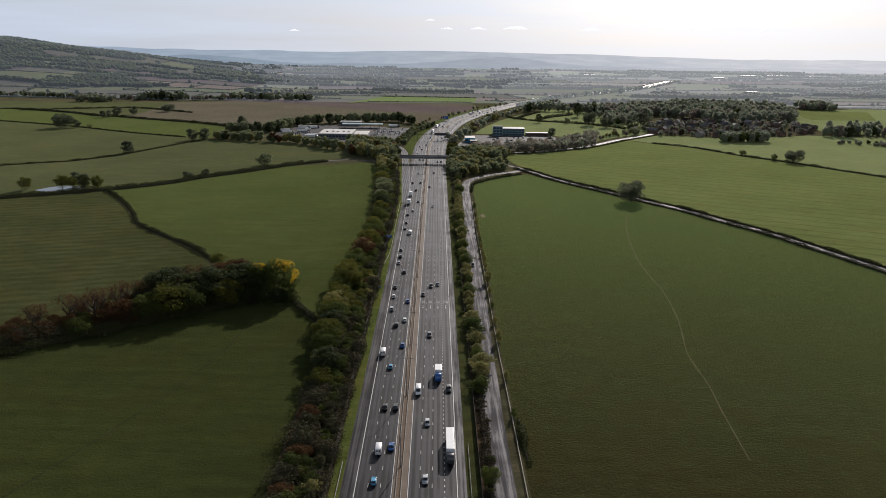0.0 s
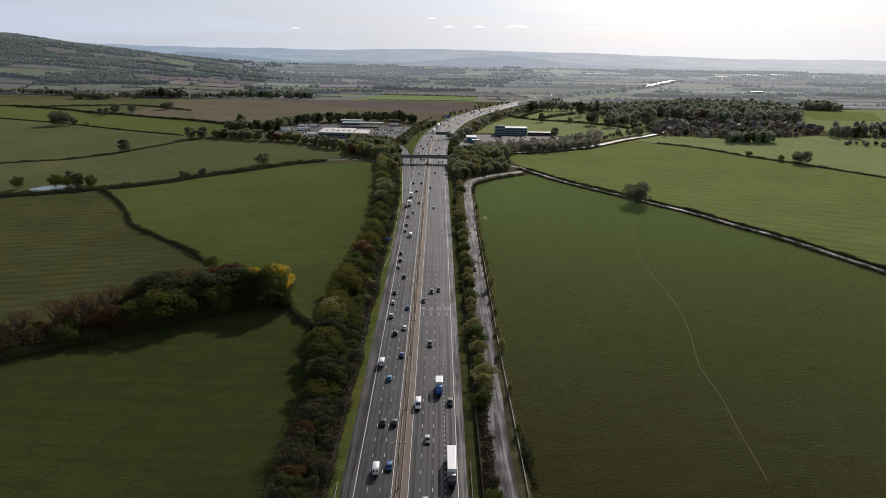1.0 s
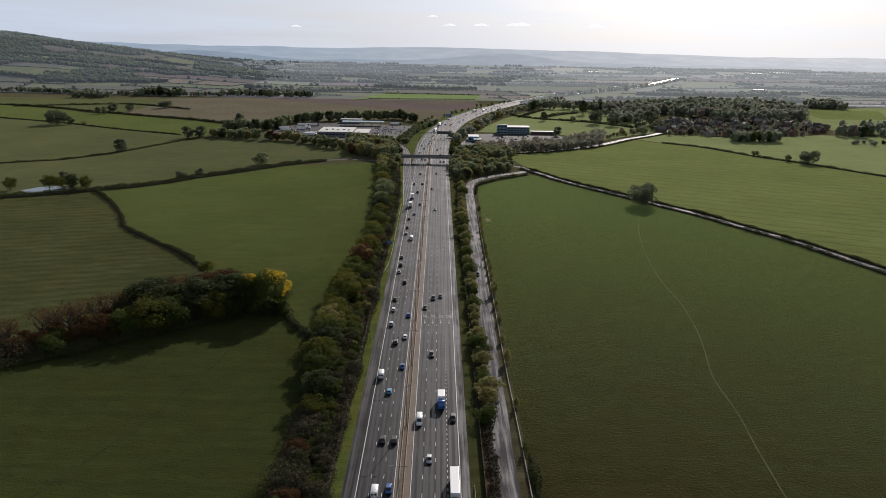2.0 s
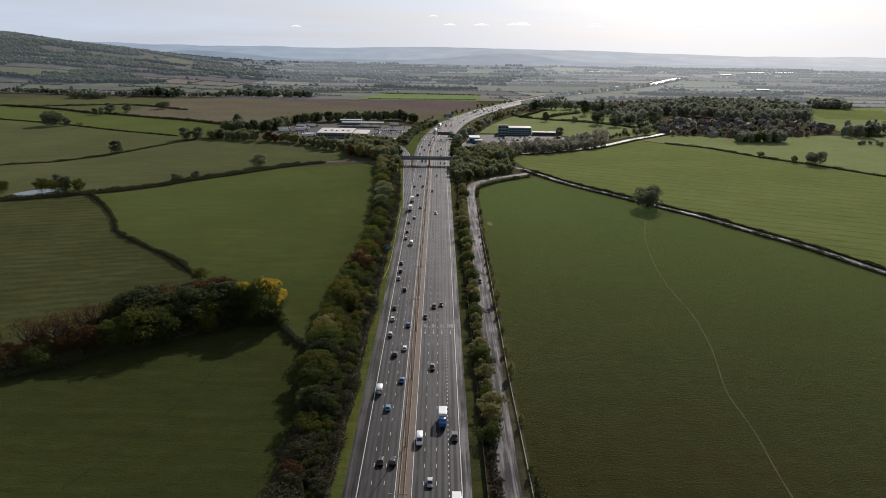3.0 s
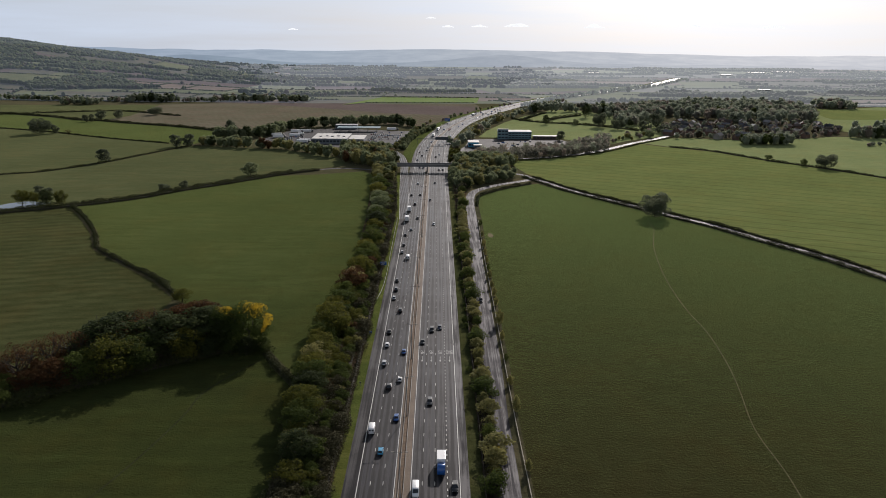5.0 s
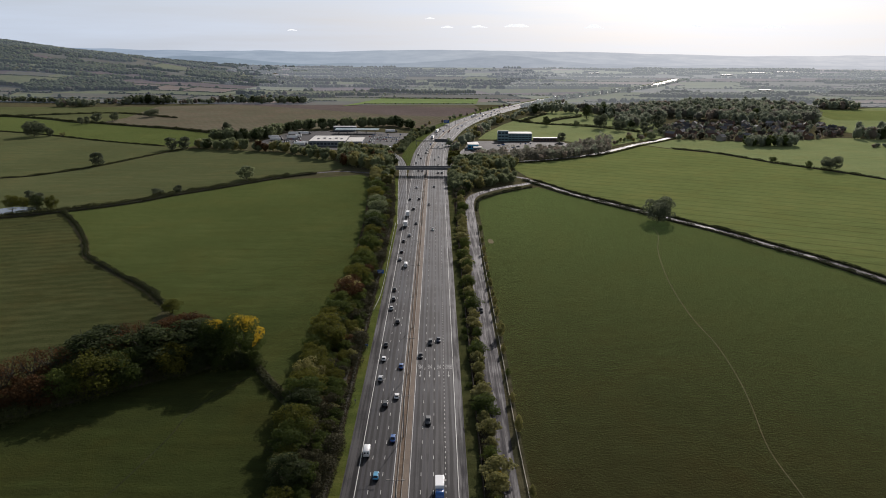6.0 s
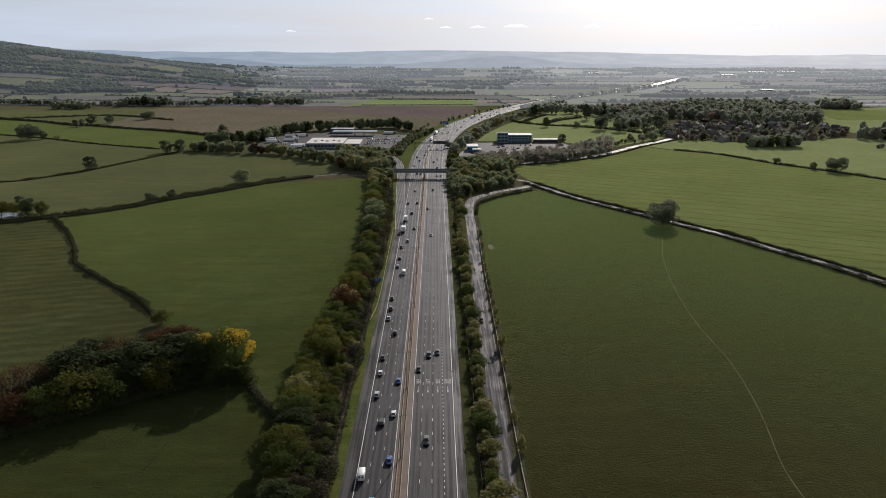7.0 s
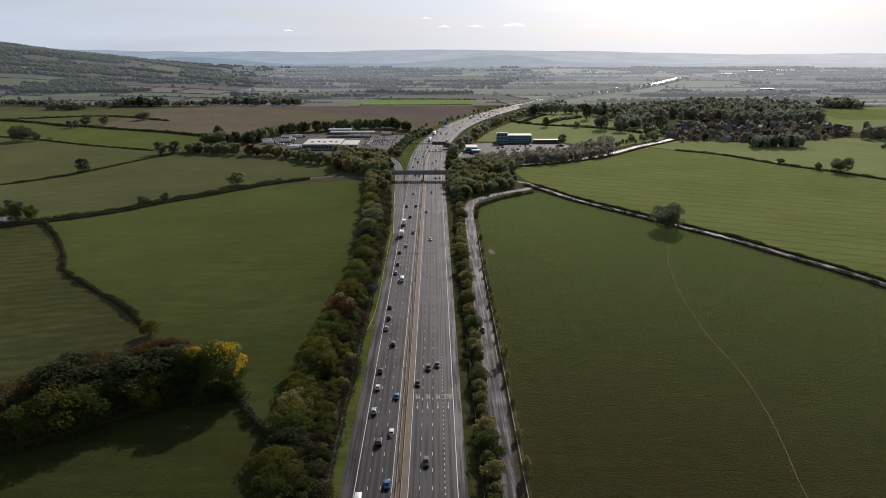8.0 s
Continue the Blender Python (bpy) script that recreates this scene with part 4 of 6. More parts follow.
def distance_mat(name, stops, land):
    """Hills kilometres off: almost all painted air haze, emission that brightens towards the sun."""
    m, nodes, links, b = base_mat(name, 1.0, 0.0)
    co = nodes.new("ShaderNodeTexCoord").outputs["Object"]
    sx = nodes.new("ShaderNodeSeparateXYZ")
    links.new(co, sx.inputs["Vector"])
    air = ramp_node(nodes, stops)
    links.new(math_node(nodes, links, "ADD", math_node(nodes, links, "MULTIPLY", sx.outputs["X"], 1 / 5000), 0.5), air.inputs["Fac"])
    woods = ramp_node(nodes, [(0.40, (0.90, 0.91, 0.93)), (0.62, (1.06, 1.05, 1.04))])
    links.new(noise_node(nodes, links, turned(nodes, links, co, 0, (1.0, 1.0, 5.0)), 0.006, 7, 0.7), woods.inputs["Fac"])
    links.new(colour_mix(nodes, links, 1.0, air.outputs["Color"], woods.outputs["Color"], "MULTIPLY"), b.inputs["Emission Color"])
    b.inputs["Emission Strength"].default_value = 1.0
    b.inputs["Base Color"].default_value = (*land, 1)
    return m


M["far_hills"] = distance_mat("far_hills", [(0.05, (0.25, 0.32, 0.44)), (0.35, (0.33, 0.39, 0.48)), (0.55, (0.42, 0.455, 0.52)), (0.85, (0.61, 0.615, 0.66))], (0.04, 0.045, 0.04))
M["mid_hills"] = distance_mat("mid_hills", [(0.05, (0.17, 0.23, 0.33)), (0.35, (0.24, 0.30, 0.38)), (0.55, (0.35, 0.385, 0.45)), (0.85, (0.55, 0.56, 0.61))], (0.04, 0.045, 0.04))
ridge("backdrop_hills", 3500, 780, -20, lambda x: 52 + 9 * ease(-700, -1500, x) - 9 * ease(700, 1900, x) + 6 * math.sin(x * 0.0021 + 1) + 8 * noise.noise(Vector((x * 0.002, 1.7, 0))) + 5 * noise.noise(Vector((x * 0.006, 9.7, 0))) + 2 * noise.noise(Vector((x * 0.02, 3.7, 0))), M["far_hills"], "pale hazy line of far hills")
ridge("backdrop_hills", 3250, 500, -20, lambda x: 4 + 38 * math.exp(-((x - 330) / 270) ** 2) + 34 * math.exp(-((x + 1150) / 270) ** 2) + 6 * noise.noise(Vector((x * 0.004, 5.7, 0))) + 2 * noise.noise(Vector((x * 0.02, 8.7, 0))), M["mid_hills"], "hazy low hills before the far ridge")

# ---- barriers, lamps, signs, bridges ----


def beam_barrier(name, line, o, label):
    """Steel beam on posts along a line."""
    e = thing(name, 0, 0, 0, label, "barrier")
    part("beam", ribbon_mesh("beam", line, [(o - 0.05, 0.50), (o + 0.05, 0.56), (o + 0.02, 0.64), (o + 0.05, 0.72), (o - 0.05, 0.80), (o - 0.1, 0.65), (o - 0.05, 0.50)]), M["steel"], e)
    post = bpy.data.meshes.new("post")
    bm = box(bmesh.new(), -0.05, 0.05, -0.05, 0.05, 0, 0.75)
    bm.to_mesh(post)
    bm.free()
    post.materials.append(M["steel"])
    nr = sides(line)
    k = 0
    for p, n in zip(line, nr):
        if k < 120:
            ob = new("post", post)
            ob.location = p + n * o
            ob.parent = e
        k += 1
    return e


MED = spline([(0, 60), (0, 300), (0, 600), (0, 760), (0.6, 857), (5, 941), (16, 1038), (38, 1157), (79, 1290)], 8)
beam_barrier("safety_barrier", MED, -1.05, "long galvanised steel barrier in the central reserve")
beam_barrier("safety_barrier", MED, 0.38, "long galvanised steel barrier along the sandy strip")
beam_barrier("safety_barrier", spline([(-18, 60), (-18, 187)], 6), 0, "steel barrier on the green verge")
beam_barrier("safety_barrier", spline([(-19.6, 392), (-18, 410), (-17.6, 440), (-18, 480), (-18.4, 560)], 6), 0, "pale steel barrier curving along the verge")
beam_barrier("safety_barrier", spline([(20.6, 60), (20.6, 198)], 6), 0, "short steel barrier beside the hard shoulder")


def lamp_column():
    e = thing("street_lamp", 0, 0, 0, "tall slim twin-arm steel motorway lamp column", "street lamp", "motorway lamps")
    bm = bmesh.new()
    rod(bm, (0, 0, 0), (0, 0, 1.6), 0.20, 0.20, 10)
    rod(bm, (0, 0, 1.6), (0, 0, 14.4), 0.16, 0.09, 10)
    part("column", bm, M["steel"], e)
    for sx in (-1, 1):
        bm = bmesh.new()
        rod(bm, (0, 0, 14.3), (sx * 1.0, 0, 14.6), 0.07, 0.07, 6)
        rod(bm, (sx * 1.0, 0, 14.6), (sx * 1.6, 0, 14.65), 0.07, 0.07, 6)
        part("arm", bm, M["steel"], e)
        h = part("lantern", box(bmesh.new(), sx * 1.95 - 0.42, sx * 1.95 + 0.42, -0.14, 0.14, 14.56, 14.74, 0.05), M["wall_render"], e)
        part("lens", box(bmesh.new(), sx * 1.95 - 0.3, sx * 1.95 + 0.3, -0.1, 0.1, 14.52, 14.558), M["lamp_glass"], h)
    return e


lamp0 = lamp_column()
lamp0.matrix_world = pose(-0.35, 185, 0.15)
for k in range(-2, 22):
    if k:
        p, a = on_axis(145 + 46.3 * k, -0.35)
        copy_thing(lamp0, Matrix.Translation((p.x, p.y, 0.15)) @ Matrix.Rotation(a, 4, "Z"))


def sign(x, y, w, h, z0, mat, label, posts=2, rz=0, back=True):
    e = thing("road_sign", x, y, 0, label, "sign", rz=rz)
    b = part("board", box(bmesh.new(), -w / 2, w / 2, -0.05, 0.05, z0, z0 + h, 0.02), mat, e)
    bm = bmesh.new()
    for i in range(3):
        box(bm, -w * 0.36, w * (0.1 + 0.12 * i), -0.062, -0.052, z0 + h * (0.2 + 0.24 * i), z0 + h * (0.29 + 0.24 * i))
    part("lettering_bars", bm, M["white_line"], b)
    for i in range(posts):
        px = 0 if posts == 1 else (-0.3 + 0.6 * i) * w
        part("post", rod(bmesh.new(), (px, 0.08, 0), (px, 0.08, z0 + h * 0.9), 0.07, 0.07, 8), M["steel"], e)
    return e


sign(-19.9, 441, 3.4, 2.0, 2.6, M["blue_sign"], "blue motorway sign board on two posts on the verge")
sign(-18.6, 346, 1.1, 0.8, 1.9, M["blue_sign"], "small blue marker sign on the verge", 1)
sign(-18.4, 300, 0.7, 0.5, 1.2, M["dark_sign"], "small dark marker post on the verge", 1)
sign(24, 1165, 8.0, 4.5, 2.6, M["blue_sign"], "large blue direction sign beside the motorway")


def overbridge(y):
    e = thing("road_bridge", 0, y, 0, "grey concrete bridge carrying a country road over the motorway", "bridge")
    part("deck", box(bmesh.new(), -37, 38, -4.2, 4.2, 5.6, 6.7, 0.06), M["concrete"], e)
    for s in (-1, 1):
        part("parapet", box(bmesh.new(), -37, 38, s * 4.35 - 0.15, s * 4.35 + 0.15, 6.3, 7.8, 0.04), M["dark_rail"], e, "grey metal parapet")
        part("edge_beam", box(bmesh.new(), -37, 38, s * 4.6 - 0.12, s * 4.6 + 0.12, 5.4, 6.5, 0.04), M["concrete"], e)
    for py in (-3, 0, 3):
        part("pier", rod(bmesh.new(), (0, py, 0), (0, py, 5.6), 0.5, 0.5, 12), M["concrete"], e)
    part("crosshead", box(bmesh.new(), -0.7, 0.7, -3.9, 3.9, 4.9, 5.6, 0.05), M["concrete"], e)
    for x0, x1 in ((-40, -31), (25, 40)):
        bm = bmesh.new()
        vs = [bm.verts.new(v) for v in ((x0, -9, 0), (x1, -9, 0), (x1, 9, 0), (x0, 9, 0))]
        up = [bm.verts.new(v) for v in ((x0, -4.2, 5.6), ((x0 + x1) / 2, -4.2, 5.6), ((x0 + x1) / 2, 4.2, 5.6), (x0, 4.2, 5.6))] if x0 < 0 else [bm.verts.new(v) for v in (((x0 + x1) / 2, -4.2, 5.6), (x1, -4.2, 5.6), (x1, 4.2, 5.6), ((x0 + x1) / 2, 4.2, 5.6))]
        for i in range(4):
            bm.faces.new((vs[i], vs[(i + 1) % 4], up[(i + 1) % 4], up[i]))
        bm.faces.new(up)
        part("abutment", bm, M["concrete"], e)
    return e


overbridge(750)


def gantry(y):
    p, a = on_axis(y - 40, 0)
    e = thing("sign_gantry", p.x, p.y, 0, "dark steel sign gantry spanning the motorway", "gantry", rz=math.degrees(a))
    for x in (-19, 24):
        bm = bmesh.new()
        for dx in (-0.4, 0.4):
            rod(bm, (x + dx, 0, 0), (x + dx, 0, 7.4), 0.16, 0.16, 8)
        box(bm, x - 0.5, x + 0.5, -0.2, 0.2, 3, 3.2)
        part("leg", bm, M["dark_sign"], e)
    bm = bmesh.new()
    for yy, zz in ((-0.5, 6.3), (0.5, 6.3), (-0.5, 7.3), (0.5, 7.3)):
        rod(bm, (-19.4, yy, zz), (24.4, yy, zz), 0.1, 0.1, 6)
    for k in range(24):
        x = -19 + 43 * k / 24
        rod(bm, (x, -0.5, 6.3), (x + 1.8, -0.5, 7.3), 0.05, 0.05, 5)
        rod(bm, (x, 0.5, 6.3), (x + 1.8, 0.5, 7.3), 0.05, 0.05, 5)
    part("truss", bm, M["dark_sign"], e)
    part("sign_back", box(bmesh.new(), 2.5, 18, 0.65, 0.85, 5.6, 9.2, 0.05), M["dark_sign"], e, "dark unlit back of a wide sign board")
    return e


gantry(935)

# ---- fences along the lane ----


def fence(pts, step, h, rails, mat, label, boards=False):
    e = thing("fence", 0, 0, 0, label, "fence")
    line = spline(pts, step)
    post = bpy.data.meshes.new("post")
    bm = box(bmesh.new(), -0.07, 0.07, -0.07, 0.07, -0.1, h + 0.1)
    bm.to_mesh(post)
    bm.free()
    post.materials.append(mat)
    for i, p in enumerate(line):
        if i < 200:
            o = new("post", post)
            o.location = p
            o.parent = e
    if boards:
        part("panel", ribbon_mesh("panel", line, [(-0.03, 0.05), (-0.03, h), (0.03, h), (0.03, 0.05)]), mat, e)
    for z in rails:
        part("rail", ribbon_mesh("rail", line, [(-0.04, z), (-0.04, z + 0.13), (0.04, z + 0.13), (0.04, z), (-0.04, z)]), mat, e)
    return e


fence([(23.6, 60), (23.6, 200), (23.8, 300), (23.6, 420), (24.2, 560), (26, 660)], 3.0, 1.9, (1.8,), M["dark_timber"], "long dark timber boundary fence above the verge", True)
fence([(36.4, 60), (36.4, 212), (36.2, 277), (36.6, 330), (37, 400), (37.4, 480), (38.5, 560)], 2.7, 1.15, (0.3, 0.65, 1.02), M["pale_timber"], "weathered post and rail fence between lane and field")

# ---- trees and hedges ----
tree_kind("round_green", 1, 12, 5.5, 0.8, 4600, 0.23, "leaf_green", 34, 6, None, 0.56, (0.18, 0.44))
tree_kind("round_olive", 2, 12, 5.5, 0.8, 4600, 0.23, "leaf_olive", 34, 6, None, 0.56, (0.18, 0.44))
# paler belt trees for farther off, haze put into the leaf colour
tree_kind("round_pale", 16, 12, 5.5, 0.8, 4600, 0.25, "leaf_mid", 34, 6, None, 0.56, (0.18, 0.44))
tree_kind("round_gold", 17, 12, 5.5, 0.8, 4600, 0.25, "leaf_midolive", 34, 6, None, 0.56, (0.18, 0.44))
tree_kind("tall_dark", 3, 16, 5.0, 0.8, 5000, 0.25, "leaf_dark", 34)
tree_kind("russet", 4, 12, 5.5, 0.8, 4400, 0.23, "leaf_russet", 30, 6, None, 0.56, (0.18, 0.44))
tree_kind("golden", 5, 20, 9.0, 1.0, 11000, 0.27, "leaf_green", 46, 7, "leaf_yellow")
tree_kind("shrub_brown", 6, 5, 3.0, 0.0, 1500, 0.19, "leaf_scrub", 16, 8)
tree_kind("shrub_green", 7, 5, 3.0, 0.0, 1500, 0.19, "leaf_green", 16, 5)
tree_kind("shrub_yellow", 8, 6, 2.8, 0.2, 1700, 0.21, "leaf_midolive", 16, 5)
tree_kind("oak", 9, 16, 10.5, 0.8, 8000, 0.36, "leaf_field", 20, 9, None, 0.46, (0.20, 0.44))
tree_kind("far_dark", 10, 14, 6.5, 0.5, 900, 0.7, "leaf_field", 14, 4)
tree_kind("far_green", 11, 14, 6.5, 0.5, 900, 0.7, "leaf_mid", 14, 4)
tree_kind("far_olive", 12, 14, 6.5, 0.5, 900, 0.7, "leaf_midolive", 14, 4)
tree_kind("far_russet", 13, 14, 6.5, 0.5, 900, 0.7, "leaf_russet", 14, 4)
tree_kind("bare", 14, 14, 4.5, 3.0, 700, 0.20, "leaf_russet", 14, 18)
tree_kind("yellow_small", 15, 6, 2.6, 0.2, 1300, 0.3, "leaf_yellow", 10, 5)

# tree belt beside the motorway
prng = np.random.default_rng(33)
KINDS = {"round_green": ("broad green roadside tree", "tree"), "round_olive": ("olive green roadside tree turning yellow", "tree"), "round_pale": ("dull green roadside tree", "tree"), "round_gold": ("leafy yellow-green roadside tree", "tree"), "tall_dark": ("tall dark green roadside tree", "tree"), "russet": ("russet brown autumn tree", "tree"), "shrub_brown": ("brown leafless roadside shrub", "shrub"), "shrub_green": ("dense green roadside shrub", "shrub"), "shrub_yellow": ("yellowing leafy roadside shrub", "shrub"), "yellow_small": ("small bright yellow autumn tree", "tree")}


def mixed(x, y, weights, h0, h1, group):
    k = str(prng.choice(list(weights), p=np.array(list(weights.values())) / sum(weights.values())))
    hh = prng.uniform(h0 * 0.85, h1 * 1.1) * (0.5 if k.startswith("shrub") else 1.0)
    lab, cat = KINDS[k]
    plant(k, x, y, hh, hh * prng.uniform(0.85, 1.5) * (1.15 if k.startswith("shrub") else 0.95), lab, cat, group, cat)


EDGE_Y = [110, 224, 249, 265, 300, 338, 366, 408, 470, 520, 600, 700, 745]
EDGE_X = [-36.0, -36.0, -37.5, -40.0, -42.0, -43.0, -42.3, -39.0, -36.3, -36.8, -41.0, -48.0, -52.0]
y = 118.0
while y < 742:
    edge = float(np.interp(y, EDGE_Y, EDGE_X))
    inner = -23.5 - 8.3 * ease(565, 745, y)
    grow = 1 + 0.28 * noise.noise(Vector((0, y * 0.03, 1.3)))
    if y < 236:
        k = str(prng.choice(["shrub_brown", "shrub_green", "russet", "shrub_brown"]))
        w = prng.uniform(5.5, 8.5)
        h = w * prng.uniform(0.65, 0.85)
    else:
        k = str(prng.choice(["round_green", "round_olive", "tall_dark", "russet", "round_pale", "round_gold"], p=[0.42, 0.34, 0.10, 0.05, 0.06, 0.03] if y < 420 else [0.20, 0.20, 0.08, 0.02, 0.32, 0.18]))
        w = prng.uniform(7.0, 13.0) * grow * (1.15 if y < 420 else 1.0)
        h = w * prng.uniform(0.78, 0.98)
    plant(k, edge + w * 0.46 + prng.uniform(-0.4, 1.2), y, h, w, *KINDS[k], "motorway tree belt", KINDS[k][1])
    for q in range(2):
        k2 = str(prng.choice(["shrub_brown", "shrub_green", "round_olive", "russet", "round_green"], p=[0.24, 0.34, 0.16, 0.06, 0.20]))
        w2 = prng.uniform(5.0, 8.0) * (1.0 if y > 236 else 0.75)
        lo, hi = edge + w * 0.7, inner - w2 * 0.35
        plant(k2, lo + (hi - lo) * (0.35 + 0.55 * q) * prng.uniform(0.85, 1.1), y + 3.5 + prng.uniform(-3, 3), w2 * prng.uniform(0.7, 0.95), w2, *KINDS[k2], "motorway tree belt", KINDS[k2][1])
    y += w * (prng.uniform(0.52, 0.82) if y < 420 else prng.uniform(0.68, 1.05))
y = 116.0
while y < 738:
    w = prng.uniform(3.6, 6.2)
    k = str(prng.choice(["shrub_brown", "shrub_green", "shrub_yellow"], p=[0.5, 0.42, 0.08]))
    plant(k, -23.6 - 8.3 * ease(565, 745, y) - prng.uniform(0, 2.5), y, w * prng.uniform(0.6, 0.85), w, *KINDS[k], "motorway tree belt", "shrub")
    y += w * prng.uniform(0.6, 0.95)
foliage_run("thicket", [(-24.5, 110), (-24.5, 300), (-24.8, 420), (-25.5, 560), (-29.5, 650), (-35, 735)], 2.6, 5.0, 90, 0.2, "leaf_scrub", "brown shrubby thicket at the foot of the tree belt", "thicket", "stuff", lump=0.7)
foliage_run("thicket", [(-21.4, 110), (-21.4, 300), (-21.5, 420), (-22.2, 560), (-25.6, 650), (-30.6, 735)], 2.8, 3.0, 80, 0.22, "leaf_scrub", "low green bushes along the verge", "thicket", "stuff", lump=0.9)
foliage_run("thicket", [(-33, 110), (-33, 200), (-32, 300)], 3.6, 8.0, 120, 0.25, "leaf_scrub", "brown shrubby thicket under the trees", "thicket", "stuff", lump=0.7)

# strip between motorway and lane: trees of uneven size behind the fence, a bramble bank nearer by
y = 128.0
while y < 670:
    xx = 26.4 + max(0, y - 540) * 0.03
    if y < 235:
        wts, h0, h1 = {"shrub_brown": 3, "shrub_green": 1.2, "shrub_yellow": 0.6}, 3.2, 5.2
    else:
        wts, h0, h1 = {"shrub_yellow": 3.4, "shrub_green": 2.4, "shrub_brown": 0.8}, 7.0, 12.0
    mixed(xx + prng.uniform(-0.7, 1.3), y, wts, h0, h1, "shrubs between motorway and lane")
    if prng.uniform() < 0.3 and y > 300:
        mixed(22.4 + prng.uniform(-0.3, 0.5) + max(0, y - 540) * 0.02, y + 3, {"shrub_green": 3, "shrub_brown": 1}, 3.5, 6, "shrubs between motorway and lane")
    y += prng.uniform(5.0, 8.5) * (1.9 if y < 235 else 1)
plant("round_green", 26.3, 176, 6.5, 5.4, "dense dark green bushy tree beside the fence", "tree")
plant("yellow_small", 28.2, 252, 4.2, 2.6, "small bright yellow autumn tree", "tree")
foliage_run("thicket", [(26.8, 240), (26.6, 300), (26.6, 420), (27.6, 545), (30.2, 655)], 1.9, 2.4, 45, 0.26, "leaf_olive", "yellow-green thicket between fence and lane", "thicket", "stuff", lump=1.1)

# small trees on the lane's verge
for x, y, h, w, k in ((37.2, 281, 6.5, 3.4, "shrub_yellow"), (37.6, 361, 7.5, 4.2, "shrub_yellow"), (37.9, 385, 5.0, 2.5, "shrub_yellow"), (38, 398, 5.5, 2.6, "shrub_yellow"), (38, 427, 5, 3, "shrub_yellow"), (38.4, 487, 5.5, 3, "shrub_yellow"), (38.2, 455, 4.2, 2.2, "shrub_yellow"), (37.2, 245, 4.5, 2.4, "shrub_yellow"), (37.0, 216, 3.6, 2.2, "shrub_green"), (37.1, 301, 4.2, 2.6, "shrub_yellow"), (37.2, 322, 3.4, 2.2, "shrub_green"), (37.4, 343, 4.6, 2.6, "shrub_yellow"), (37.8, 411, 4.4, 2.4, "shrub_yellow"), (38.1, 441, 3.8, 2.4, "shrub_green"), (38.2, 470, 4.8, 2.6, "shrub_yellow"), (38.8, 512, 4.2, 2.6, "shrub_yellow"), (39.2, 540, 4.6, 2.8, "shrub_green")):
    plant(k, x, y, h, w, "small hedgerow tree on the lane verge", "tree", "lane verge trees")
foliage_run("bramble", [(38.6, 188), (38.7, 200), (38.4, 214)], 1.5, 1.8, 50, 0.28, "leaf_hedge", "low dark bramble bank beside the fence", "bramble", "stuff", lump=0.8)
foliage_run("bramble", [(26.2, 70), (26, 300), (26, 420), (27, 560), (29.5, 660)], 1.8, 3.2, 45, 0.28, "leaf_brown", "brown bramble bank beside the lane", "bramble", "stuff", lump=0.8)

# copse across the left fields
plant("golden", -67, 333, 21, 19, "tall tree with yellow autumn top", "tree", "copse", rz=0)
plant("golden", -77, 333, 19, 14, "tall tree with yellow autumn top", "tree", "copse", rz=40)
COPSE = [(-84, 336, 18, "tall_dark"), (-91, 347, 17, "russet"), (-90, 325, 13, "round_olive"), (-99, 332, 18, "tall_dark"), (-98, 346, 16, "russet"), (-104, 318, 15, "round_green"), (-108, 338, 16, "bare"), (-112, 314, 16, "round_olive"), (-113, 332, 15, "russet"), (-119, 328, 19, "tall_dark"), (-121, 308, 13, "round_green"), (-127, 320, 14, "bare"), (-128, 304, 12, "russet"), (-134, 314, 15, "bare"), (-138, 300, 9, "russet"), (-143, 306, 14, "bare"), (-143, 292, 8, "round_green"), (-149, 295, 8, "russet"), (-151, 303, 13, "bare"), (-157, 288, 8, "russet"), (-162, 292, 12, "bare"), (-162, 278, 7, "russet"), (-169, 284, 8, "russet"), (-172, 272, 8, "round_green"), (-180, 278, 10, "bare"), (-184, 268, 9, "russet"), (-196, 262, 9, "russet"), (-210, 250, 10, "round_green")]
for x, y, h, k in COPSE:
    lab = {"tall_dark": "tall dark green copse tree", "russet": "russet brown copse tree", "round_olive": "leafy yellow-green copse tree", "round_green": "leafy green copse tree", "bare": "nearly bare russet copse tree"}[k]
    plant(k, x, y - 1 - 6 * ease(-85, -105, x), h * (1.25 if k == "bare" else 1.02), 1.25 * h * prng.uniform(0.8, 1.15) * (0.75 if k == 'bare' else 1), lab, "tree", "copse")
    plant(k, x - 2 + prng.uniform(-2, 2), y + 5 + prng.uniform(-2, 2), h * 0.85, h * prng.uniform(0.8, 1.1), lab, "tree", "copse")
foliage_run("thicket", [(-59, 332), (-68, 332), (-80, 329), (-104, 312), (-131, 292), (-160, 269), (-215, 233)], 3.4, 8.0, 170, 0.26, "leaf_hedge", "dense dark undergrowth of the copse", "thicket", "stuff", lump=0.6)
foliage_run("thicket", [(-80, 336), (-104, 320), (-131, 299), (-160, 276), (-215, 240)], 5.5, 12.0, 190, 0.27, "leaf_scrub", "brown undergrowth of the copse", "thicket", "stuff", lump=0.6)
for x, y, h, w, k in ((-61.5, 329, 7.0, 8.0, "round_green"), (-67, 327, 8.5, 9.0, "tall_dark"), (-73, 327, 8.0, 9.5, "round_green"), (-82, 325, 8.5, 9.0, "tall_dark")):
    plant(k, x, y, h, w, "low dark leafy copse tree", "tree", "copse")
plant("round_olive", -113, 388, 7, 9, "small yellow-green hedgerow tree", "tree")

